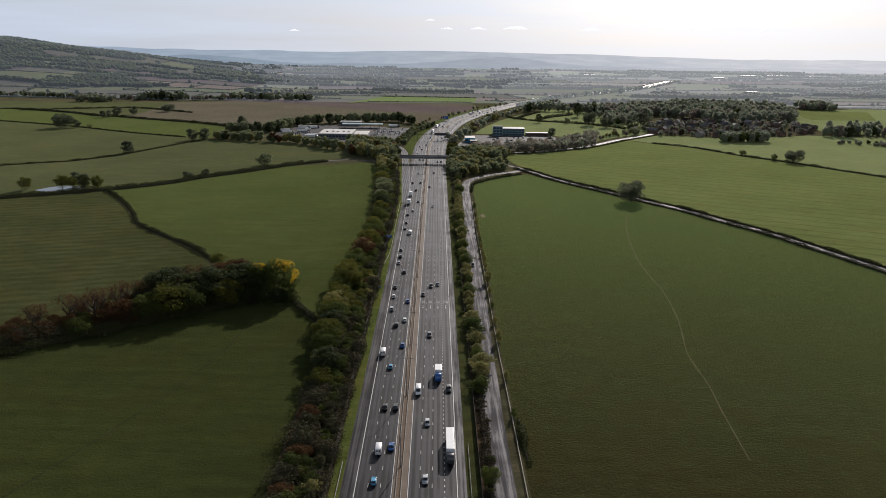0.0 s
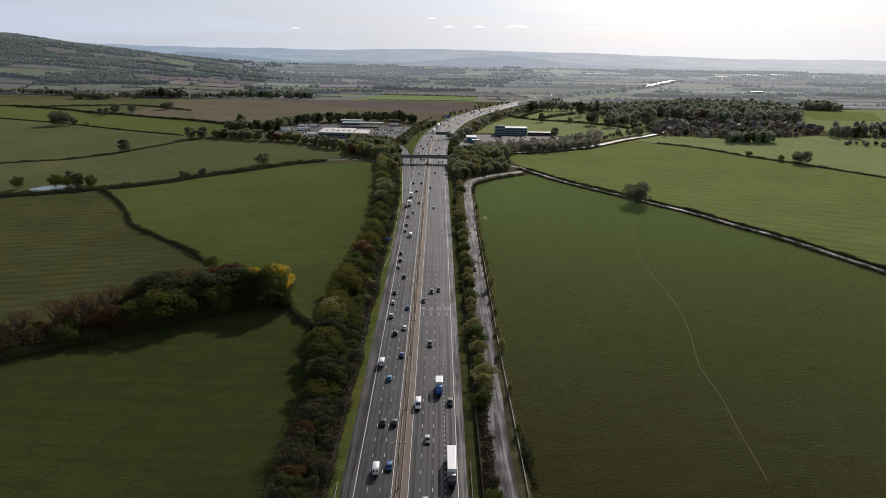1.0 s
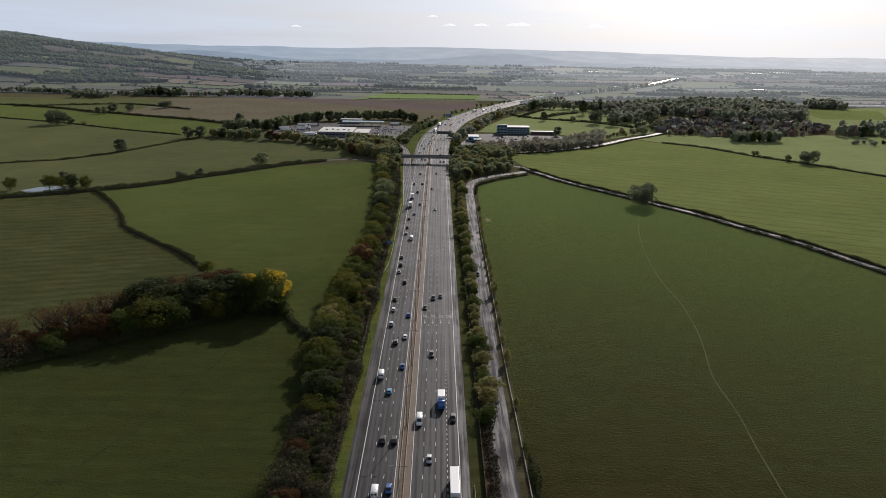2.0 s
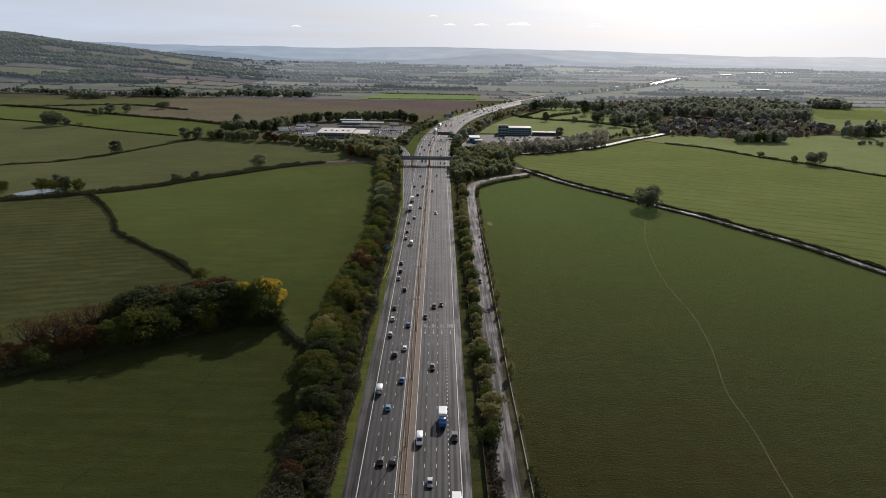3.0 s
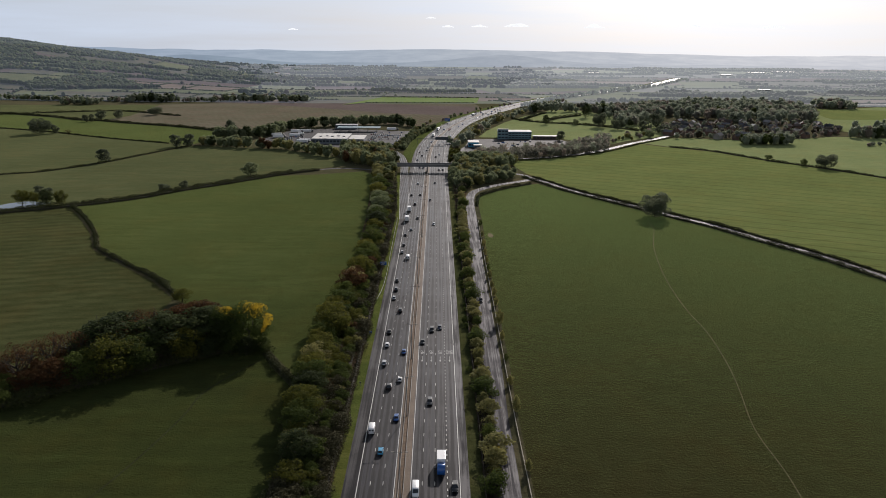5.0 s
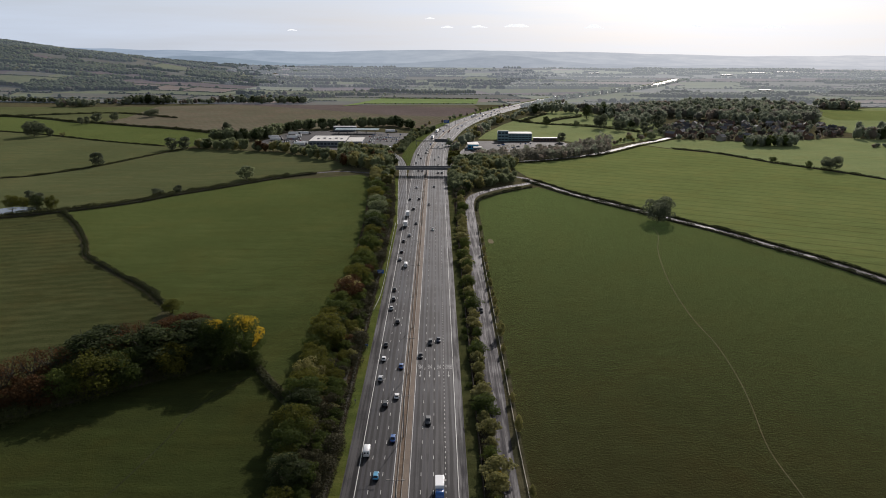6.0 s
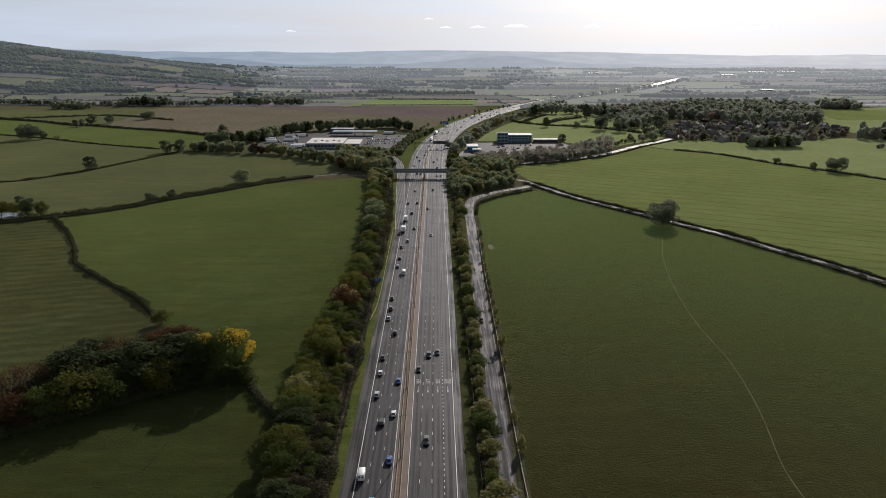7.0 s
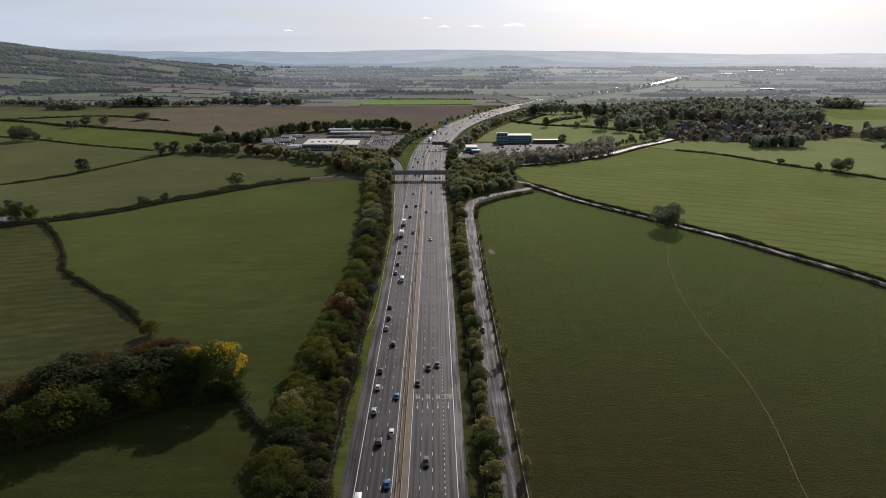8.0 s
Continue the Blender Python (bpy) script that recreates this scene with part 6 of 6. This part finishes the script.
def car(kind):
    """A car that faces +y, wheels on z = 0."""
    L, W, H, cab, lift = {"hatchback": (4.1, 0.88, 1.46, (-1.95, -1.45, 0.25, 1.05), 0.0), "saloon": (4.7, 0.90, 1.44, (-1.75, -0.95, 0.45, 1.2), 0.0), "suv": (4.6, 0.94, 1.68, (-2.15, -1.75, 0.35, 1.15), 0.12)}[kind]
    e = thing("car", 0, 0, 0, "", "car", "motorway traffic")
    h, b = L / 2, 0.86 + lift
    part("body", hull(bmesh.new(), [(-h, W * 0.80, 0.40 + lift, 0.72 + lift, 0.06), (-h + 0.12, W * 0.93, 0.26 + lift, b, 0.08), (-h + 0.9, W, 0.22 + lift, b + 0.04, 0.08), (0, W, 0.22 + lift, b + 0.02, 0.08), (h - 1.2, W, 0.22 + lift, b - 0.02, 0.1), (h - 0.3, W * 0.94, 0.24 + lift, b - 0.16, 0.12), (h, W * 0.74, 0.36 + lift, b - 0.30, 0.08)]), PAINTS["silver"], e)
    y0, y1, y2, y3 = cab
    wb, wt = W * 0.93, W * 0.72
    zb, zt = b - 0.02, H
    bm = bmesh.new()
    lo = [bm.verts.new(v) for v in ((-wb, y0, zb), (wb, y0, zb), (wb, y3, zb), (-wb, y3, zb))]
    hi = [bm.verts.new(v) for v in ((-wt, y1, zt), (wt, y1, zt), (wt, y2, zt), (-wt, y2, zt))]
    for i in range(4):
        bm.faces.new((lo[i], lo[(i + 1) % 4], hi[(i + 1) % 4], hi[i]))
    bm.faces.new(hi)
    bmesh.ops.recalc_face_normals(bm, faces=bm.faces[:])
    bmesh.ops.bevel(bm, geom=[ed for ed in bm.edges if all(v.co.z > zb + 0.1 for v in ed.verts)], offset=0.07, segments=2, affect="EDGES")
    part("cabin", bm, PAINTS["silver"], e)
    mix = lambda p, q, t: tuple(a + (c - a) * t for a, c in zip(p, q))
    L4 = [(-wb, y0, zb), (wb, y0, zb), (wb, y3, zb), (-wb, y3, zb)]
    H4 = [(-wt, y1, zt), (wt, y1, zt), (wt, y2, zt), (-wt, y2, zt)]
    for nm, i in (("rear_window", 0), ("side_window", 1), ("windscreen", 2), ("side_window", 3)):
        a, c, d, f = L4[i], L4[(i + 1) % 4], H4[(i + 1) % 4], H4[i]
        q = [mix(mix(a, c, 0.08), mix(f, d, 0.08), 0.12), mix(mix(a, c, 0.92), mix(f, d, 0.92), 0.12), mix(mix(a, c, 0.88), mix(f, d, 0.88), 0.88), mix(mix(a, c, 0.12), mix(f, d, 0.12), 0.88)]
        cx = Vector([sum(v[k] for v in q) / 4 for k in range(3)])
        out = Vector((cx.x, cx.y - (y1 + y2) / 2, 0.25)).normalized() * 0.03
        part(nm, pane([tuple(Vector(v) + out) for v in q]), M["car_glass"], e)
    for sx in (-1, 1):
        part("headlight", box(bmesh.new(), sx * W * 0.62 - 0.16, sx * W * 0.62 + 0.16, h - 0.16, h - 0.02, b - 0.42, b - 0.28, 0.02), M["lamp_glass"], e)
        part("tail_light", box(bmesh.new(), sx * W * 0.72 - 0.12, sx * W * 0.72 + 0.12, -h - 0.01, -h + 0.1, b - 0.28, b - 0.12, 0.02), M["tail_red"], e)
        part("mirror", box(bmesh.new(), sx * (W + 0.06) - 0.09, sx * (W + 0.06) + 0.09, y3 - 0.4, y3 - 0.28, b, b + 0.13, 0.03), PAINTS["black"], e)
    wheels(e, W - 0.1, (-h + 0.8, h - 0.85), 0.32 + lift * 0.3)
    return e


def van(long=5.6, hgt=2.4):
    e = thing("van", 0, 0, 0, "white panel van on the motorway", "van", "motorway traffic")
    h, W = long / 2, 1.0
    part("body", hull(bmesh.new(), [(-h, W * 0.95, 0.4, hgt - 0.05, 0.1), (-h + 0.1, W, 0.3, hgt, 0.12), (h - 1.9, W, 0.3, hgt, 0.14), (h - 1.4, W, 0.3, hgt - 0.12, 0.16), (h - 0.75, W * 0.98, 0.3, 1.25, 0.14), (h - 0.1, W * 0.9, 0.3, 0.98, 0.14), (h, W * 0.82, 0.4, 0.8, 0.1)]), PAINTS["white"], e)
    part("windscreen", pane([(-0.78, h - 0.70, 1.32), (0.78, h - 0.70, 1.32), (0.72, h - 1.28, hgt - 0.2), (-0.72, h - 1.28, hgt - 0.2)]), M["car_glass"], e)
    for sx in (-1, 1):
        part("side_window", box(bmesh.new(), sx * 1.0 - 0.02, sx * 1.0 + 0.02, h - 1.9, h - 1.1, 1.35, 1.85), M["car_glass"], e)
        part("rear_window", box(bmesh.new(), sx * 0.45 - 0.3, sx * 0.45 + 0.3, -h - 0.02, -h + 0.02, 1.4, 1.9), M["car_glass"], e)
        part("tail_light", box(bmesh.new(), sx * 0.85 - 0.07, sx * 0.85 + 0.07, -h - 0.03, -h + 0.05, 0.9, 1.3), M["tail_red"], e)
        part("headlight", box(bmesh.new(), sx * 0.68 - 0.16, sx * 0.68 + 0.16, h - 0.12, h + 0.01, 0.72, 0.9, 0.02), M["lamp_glass"], e)
    wheels(e, 0.88, (-h + 1.0, h - 0.95), 0.36)
    return e


def lorry(long, box_mat, cab_mat, label, gap=0.6):
    """Lorry that faces +y: cab, cargo box, wheels."""
    e = thing("lorry", 0, 0, 0, label, "lorry", "lorries")
    h = long / 2
    part("cargo_box", box(bmesh.new(), -1.25, 1.25, -h, h - 2.2 - gap, 1.1, 4.0, 0.05), box_mat, e)
    part("chassis", box(bmesh.new(), -1.0, 1.0, -h + 0.2, h - 0.3, 0.6, 1.08), M["tyre"], e)
    c = part("cab", hull(bmesh.new(), [(h - 2.2, 1.2, 0.5, 3.3, 0.12), (h - 0.9, 1.22, 0.5, 3.2, 0.16), (h - 0.15, 1.2, 0.5, 2.75, 0.14), (h, 1.12, 0.5, 1.7, 0.1)]), cab_mat, e)
    part("windscreen", pane([(-1.02, h - 0.02, 1.8), (1.02, h - 0.02, 1.8), (0.98, h - 0.20, 2.6), (-0.98, h - 0.20, 2.6)]), M["car_glass"], c)
    for sx in (-1, 1):
        part("side_window", box(bmesh.new(), sx * 1.2 - 0.03, sx * 1.2 + 0.03, h - 1.6, h - 0.6, 1.8, 2.5), M["car_glass"], c)
    wheels(e, 1.05, (-h + 1.2, -h + 2.4, h - 1.3) if long > 9 else (-h + 1.4, h - 1.3), 0.5)
    return e


PROTO = {k: car(k) for k in ("hatchback", "saloon", "suv")}
PROTO["van"] = van()
PROTO["box_truck"] = lorry(7.5, PAINTS["white"], PAINTS["white"], "white box lorry on the motorway")
PROTO["blue_truck"] = lorry(8.0, PAINTS["white"], PAINTS["blue"], "lorry with white box and blue cab")
PROTO["artic"] = lorry(16.0, PAINTS["white"], PAINTS["grey"], "long white articulated lorry on the motorway", 0.9)
for i, e in enumerate(PROTO.values()):
    e.matrix_world = pose(-200 + 6 * i, -300, 0)
USED = set()


def traffic(kind, x, y, colour, away=True, turn=None, group=None, where="on the motorway", z=0.08):
    src = PROTO[kind]
    rz = (0 if away else 180) if turn is None else turn
    m = pose(x, y, z, 0, 0, rz)
    if kind in USED:
        e = copy_thing(src, m)
    else:
        USED.add(kind)
        e = src
        e.matrix_basis = m
    for o in e.children:
        if o.name.split(".")[0] in ("body", "cabin") and kind in ("hatchback", "saloon", "suv"):
            o.material_slots[0].link = "OBJECT"
            o.material_slots[0].material = PAINTS[colour]
    if kind in ("hatchback", "saloon", "suv"):
        cn = {"teal": "light blue", "navy": "dark navy blue", "grey": "dark grey"}.get(colour, colour)
        e["label"] = f"{cn} {kind} car {where}"
    if group:
        e["group"] = group
    return e


LANE_X = {"a": -11.1, "b": -7.5, "c": -3.9, "d": 3.9, "e": 7.5, "f": 11.1, "g": 14.8}
FLOW = "a490h-black a474h-silver b462v-white a421s-black a407u-grey a394s-silver b377u-black a351s-black a337h-white c330s-blue a319u-silver c305h-white b299u-black a268v-white c276s-blue b255h-teal a514s-black b528h-silver c560s-grey a553t-white a583t-white b605u-black b687s-silver a639h-black c640h-black e353u-black f356s-navy d340s-black e287u-grey d234v-white e211h-silver e543s-silver f757s-black g757h-grey d620s-black e690h-black b770s-black c769h-silver a816h-white b845u-black a869s-grey c883s-black c906h-white e837s-black f854h-silver f800u-black b194v-white c196s-blue b177h-teal c222u-black b222s-black e178s-silver g236u-black f246l-white"
NAMES = {"h": "hatchback", "s": "saloon", "u": "suv", "v": "van", "t": "box_truck", "l": "blue_truck"}
for w in FLOW.split():
    code, colour = w.split("-")
    ln, yy, kd = code[0], float(code[1:-1]), code[-1]
    p, a = on_axis(yy - 40, LANE_X[ln] + prng.uniform(-0.25, 0.25))
    traffic(NAMES[kd], p.x, p.y, colour, ln in "abc", math.degrees(a) + (0 if ln in "abc" else 180))
traffic("artic", 14.8, 194, "white", False)
for i in range(34):
    ln = "abcdefg"[int(prng.integers(7))]
    s = prng.uniform(880, 1360)
    p, a = on_axis(s, LANE_X[ln])
    kd = str(prng.choice(["hatchback", "saloon", "suv", "van", "artic"], p=[0.32, 0.28, 0.2, 0.12, 0.08]))
    traffic(kd, p.x, p.y, str(prng.choice(["black", "silver", "white", "grey", "blue", "red"])), ln in "abc", math.degrees(a) + (0 if ln in "abc" else 180))
for i in range(26):
    ln = "abcdefg"[int(prng.integers(7))]
    p, a = on_axis(prng.uniform(1400, 2450), LANE_X[ln])
    kd = str(prng.choice(["saloon", "suv", "van", "artic"], p=[0.3, 0.25, 0.2, 0.25]))
    traffic(kd, p.x, p.y, str(prng.choice(["black", "silver", "grey", "blue"])), ln in "abc", math.degrees(a) + (0 if ln in "abc" else 180), z=0.88)
traffic("suv", 31.1, 391, "black", False, None, "lane cars", "on the country lane")
traffic("hatchback", 93, 722, "black", True, -25, "lane cars", "at the road junction")

# parked cars and lorries of the service area and the yard
park_body = bpy.data.meshes.new("body")
bm = hull(bmesh.new(), [(-2.1, 0.8, 0.2, 0.8, 0.06), (-1.8, 0.88, 0.15, 0.95, 0.1), (1.3, 0.88, 0.15, 0.92, 0.1), (2.1, 0.75, 0.2, 0.68, 0.06)])
bm.to_mesh(park_body)
bm.free()
park_body.materials.append(PAINTS["silver"])
park_cab = bpy.data.meshes.new("cabin")
bm = hull(bmesh.new(), [(-1.9, 0.74, 0.85, 0.95, 0.03), (-1.3, 0.72, 0.85, 1.42, 0.08), (0.2, 0.72, 0.85, 1.44, 0.08), (1.0, 0.74, 0.85, 0.93, 0.03)])
bm.to_mesh(park_cab)
bm.free()
park_cab.materials.append(M["car_glass"])


def parked(x, y, rz, colour):
    e = thing("parked_car", x, y, 0.05, f"{colour} car parked on the tarmac car park", "car", "parked cars", rz)
    o = new("body", park_body)
    o.parent = e
    o.material_slots[0].link = "OBJECT"
    o.material_slots[0].material = PAINTS[colour]
    c = new("cabin", park_cab)
    c.parent = e


COLS = ["black", "silver", "white", "grey", "blue", "red", "silver", "white", "white", "silver"]
for r in range(9):
    lean = prng.uniform(-8, 8)
    for c in range(16):
        x, y = -74 + c * 2.75 + prng.uniform(-0.3, 0.3) - 1.6 * r * (r % 2), 930 + r * 13.8 + prng.uniform(-0.8, 0.8) + 0.14 * lean * c
        if prng.uniform() < (0.75 if noise.noise(Vector((c * 0.35, r * 0.9, 4.4))) > -0.12 else 0.2) and x < -34:
            parked(x, y, lean + prng.uniform(-4, 4), COLS[int(prng.integers(len(COLS)))])
for r in range(3):
    for c in range(9):
        if prng.uniform() < 0.7:
            parked(-182 + c * 2.8, 968 + r * 14, prng.uniform(-4, 4), COLS[int(prng.integers(len(COLS)))])
for x, y, rz in ((100, 930, 70), (106, 936, 75), (112, 962, 0), (118, 962, 0), (124, 962, 5), (84, 945, 80), (90, 952, 60), (134, 940, 20)):
    parked(x, y, rz, COLS[int(prng.integers(len(COLS)))])
for x, y, rz, k in ((-178, 1040, -80, "artic"), (-165, 1044, -80, "artic"), (-168, 1016, -85, "box_truck"), (-172, 1000, -85, "artic"), (-150, 950, -88, "artic"), (-152, 941, -88, "artic"), (-52, 1070, -85, "artic"), (-196, 1005, -85, "artic"), (-190, 985, -85, "artic")):
    e = traffic(k, x, y, "white", True, rz, "lorry park", "", 0.05)
    e["label"] = "white lorry parked at the service area"

# ---- buildings ----


def block(name, x0, x1, y0, y1, h, wall, roof, label, category="building", bands=1, lip=0.5, z=0.0):
    """Flat-roofed building: walls, roof with a raised edge, window bands on the front and one side."""
    e = thing(name, (x0 + x1) / 2, (y0 + y1) / 2, z, label, category)
    a, b = (x1 - x0) / 2, (y1 - y0) / 2
    part("wall", box(bmesh.new(), -a, a, -b, b, 0, h, 0.05), wall, e)
    part("roof", box(bmesh.new(), -a - lip, a + lip, -b - lip, b + lip, h, h + 0.35, 0.06), roof, e)
    for k in range(bands):
        zz = h * (0.35 + k) / (bands + 0.2)
        n = max(2, int(a * 2 / 4))
        for i in range(n):
            px = -a + (i + 0.5) * 2 * a / n
            part("window", box(bmesh.new(), px - a / n * 0.78, px + a / n * 0.78, -b - 0.06, -b + 0.05, zz, zz + h / (bands + 0.2) * 0.48), M["window"], e)
    return e


srv = block("service_building", -141, -99, 936, 984, 6.0, M["wall_cream"], M["roof_white"], "large service building with pale sheet roof", bands=1)
for k in range(5):
    part("roof_unit", box(bmesh.new(), -14 + 7 * k, -11 + 7 * k, -8 + 5 * (k % 2), -5 + 5 * (k % 2), 6.34, 7.3, 0.05), M["roof_grey"], srv)
block("service_building", -98, -80, 946, 984, 4.2, M["wall_cream"], M["roof_white"], "low annex with pale flat roof")
block("service_building", -132, -102, 1082, 1095, 5.5, M["wall_cream"], M["roof_grey"], "flat grey building behind the fuel station")


def canopy(x0, x1, y0, y1, h, label):
    e = thing("fuel_canopy", (x0 + x1) / 2, (y0 + y1) / 2, 0.05, label, "canopy")
    a, b = (x1 - x0) / 2, (y1 - y0) / 2
    part("roof", box(bmesh.new(), -a, a, -b, b, h, h + 0.9, 0.08), M["wall_teal"], e)
    part("roof_edge", box(bmesh.new(), -a - 0.12, a + 0.12, -b - 0.12, -b - 0.01, h + 0.1, h + 0.8, 0.02), M["roof_grey"], e)
    for i in range(5):
        for s in (-0.6, 0.6):
            part("pillar", rod(bmesh.new(), (-a * 0.85 + i * a * 0.42, s * b, 0), (-a * 0.85 + i * a * 0.42, s * b, h), 0.25, 0.25, 8), M["concrete"], e)
    return e


canopy(-126, -68, 1050, 1066, 5.0, "wide flat fuel station canopy on pillars")
block("office_building", 87, 129, 990, 1008, 9.0, M["wall_teal"], M["roof_grey"], "teal-grey three-storey office building", bands=3)
block("office_building", 86, 99, 986, 989.5, 12.5, M["wall_teal"], M["roof_grey"], "taller entrance block of the office building", bands=3)
block("shed", 131, 163, 986, 994, 4.0, M["wall_brick"], M["roof_grey"], "long low brown shed beside the offices")
block("shed", 46, 58, 915, 934, 5.5, PAINTS["teal"], M["roof_white"], "small building with light blue walls")
block("shed", 52, 61, 904, 911, 3.6, M["wall_cream"], M["roof_white"], "small pale cabin in the yard")
for x, y, w, d in ((1190, 2900, 60, 30), (1310, 2960, 90, 30), (1010, 2700, 40, 24), (1420, 2860, 70, 26), (1640, 2940, 60, 30), (560, 2800, 40, 20), (1800, 2900, 50, 24)):
    tagged(block("warehouse", x, x + w, y, y + d, 3.6, M["roof_white"], M["roof_white"], "far pale warehouse with a bright sheet roof", "warehouse", 0, 0.0), group="far warehouses")
block("barn", 812, 842, 1912, 1936, 3.6, M["wall_render"], M["roof_white"], "far barn with a bright white roof", lip=0.0)


def house(w, d, h, wall, roof, label):
    e = thing("house", 0, 0, 0, label, "house", "village houses")
    part("wall", box(bmesh.new(), -w / 2, w / 2, -d / 2, d / 2, 0, h), wall, e)
    bm = bmesh.new()
    rise = d * 0.36
    for s in (-1, 1):
        vs = [bm.verts.new(v) for v in ((-w / 2 - 0.4, s * (d / 2 + 0.5), h - 0.3), (w / 2 + 0.4, s * (d / 2 + 0.5), h - 0.3), (w / 2 + 0.4, 0, h + rise), (-w / 2 - 0.4, 0, h + rise))]
        bm.faces.new(vs)
    bmesh.ops.solidify(bm, geom=bm.faces[:], thickness=0.2)
    part("roof", bm, roof, e)
    for s in (-1, 1):
        bm = bmesh.new()
        bm.faces.new([bm.verts.new(v) for v in ((s * w / 2, -d / 2, h), (s * w / 2, d / 2, h), (s * w / 2, 0, h + rise))])
        part("gable", bm, wall, e)
    part("chimney", box(bmesh.new(), w * 0.3 - 0.4, w * 0.3 + 0.4, -0.4, 0.4, h + rise - 0.8, h + rise + 1.1, 0.03), M["wall_brick"], e)
    for i in range(3):
        for z in (1.0, 3.4):
            px = (-0.3 + 0.3 * i) * w
            part("window", box(bmesh.new(), px - 0.5, px + 0.5, -d / 2 - 0.05, -d / 2 + 0.05, z, z + 1.1), M["window"], e)
    return e


H0 = [house(9, 7.5, 5.2, M["wall_brick"], M["roof_tile"], "red brick house with brown tiled roof"), house(11, 8, 5.2, M["wall_render"], M["roof_slate"], "pale rendered house with slate roof"), house(13, 7, 4.8, M["wall_brick"], M["roof_slate"], "long brick house with slate roof")]
spots = spots_in(VILLAGE, 56, 5, 6, (1, 1), np.random.default_rng(4), 15)
for i, (x, y, _, _) in enumerate(spots):
    m = pose(x, y, 0, 0, 0, prng.uniform(-50, 50) + 90 * int(prng.integers(4)))
    if i < 3:
        H0[i].matrix_basis = m
    else:
        copy_thing(H0[i % 3], m)

# ---- low clouds far beyond the hills ----
M["cloud"] = speckled("white_cloud", [(0.3, (0.50, 0.50, 0.52)), (0.7, (0.66, 0.66, 0.66))], (0.01, 0.05), 1.0, 0.0, bump=0)
# the brightness of sunlit cloud is painted in as emission
M["cloud"].node_tree.nodes["Principled BSDF"].inputs["Emission Color"].default_value = (0.96, 0.97, 1.0, 1)
M["cloud"].node_tree.nodes["Principled BSDF"].inputs["Emission Strength"].default_value = 0.86
crng = np.random.default_rng(9)
for x, z, w in ((497, 187, 150), (967, 183, 130), (264, 184, 100), (2078, 189, 150), (69, 182, 80), (-35, 233, 60), (1595, 193, 110), (-879, 161, 60)):
    bm = bmesh.new()
    for k in range(26):
        u = crng.uniform(-0.5, 0.5)
        r = w * crng.uniform(0.03, 0.10) * (1.25 - 1.8 * abs(u))
        bmesh.ops.create_icosphere(bm, subdivisions=2, radius=max(r, 2), matrix=Matrix.Translation((u * w, crng.uniform(-10, 10), r * 0.7 + crng.uniform(0, 0.10) * w * (0.5 - abs(u)))) @ Matrix.Diagonal((1.7, 1, 0.6, 1)))
    for f in bm.faces:
        f.smooth = True
    c = part("cloud", bm, M["cloud"])
    c.location = (x * 1.03, 4900, 124 + (z - 124) * 1.03)
    tagged(c, "small white fair-weather cloud low over hills", "cloud", "low clouds", "structure")
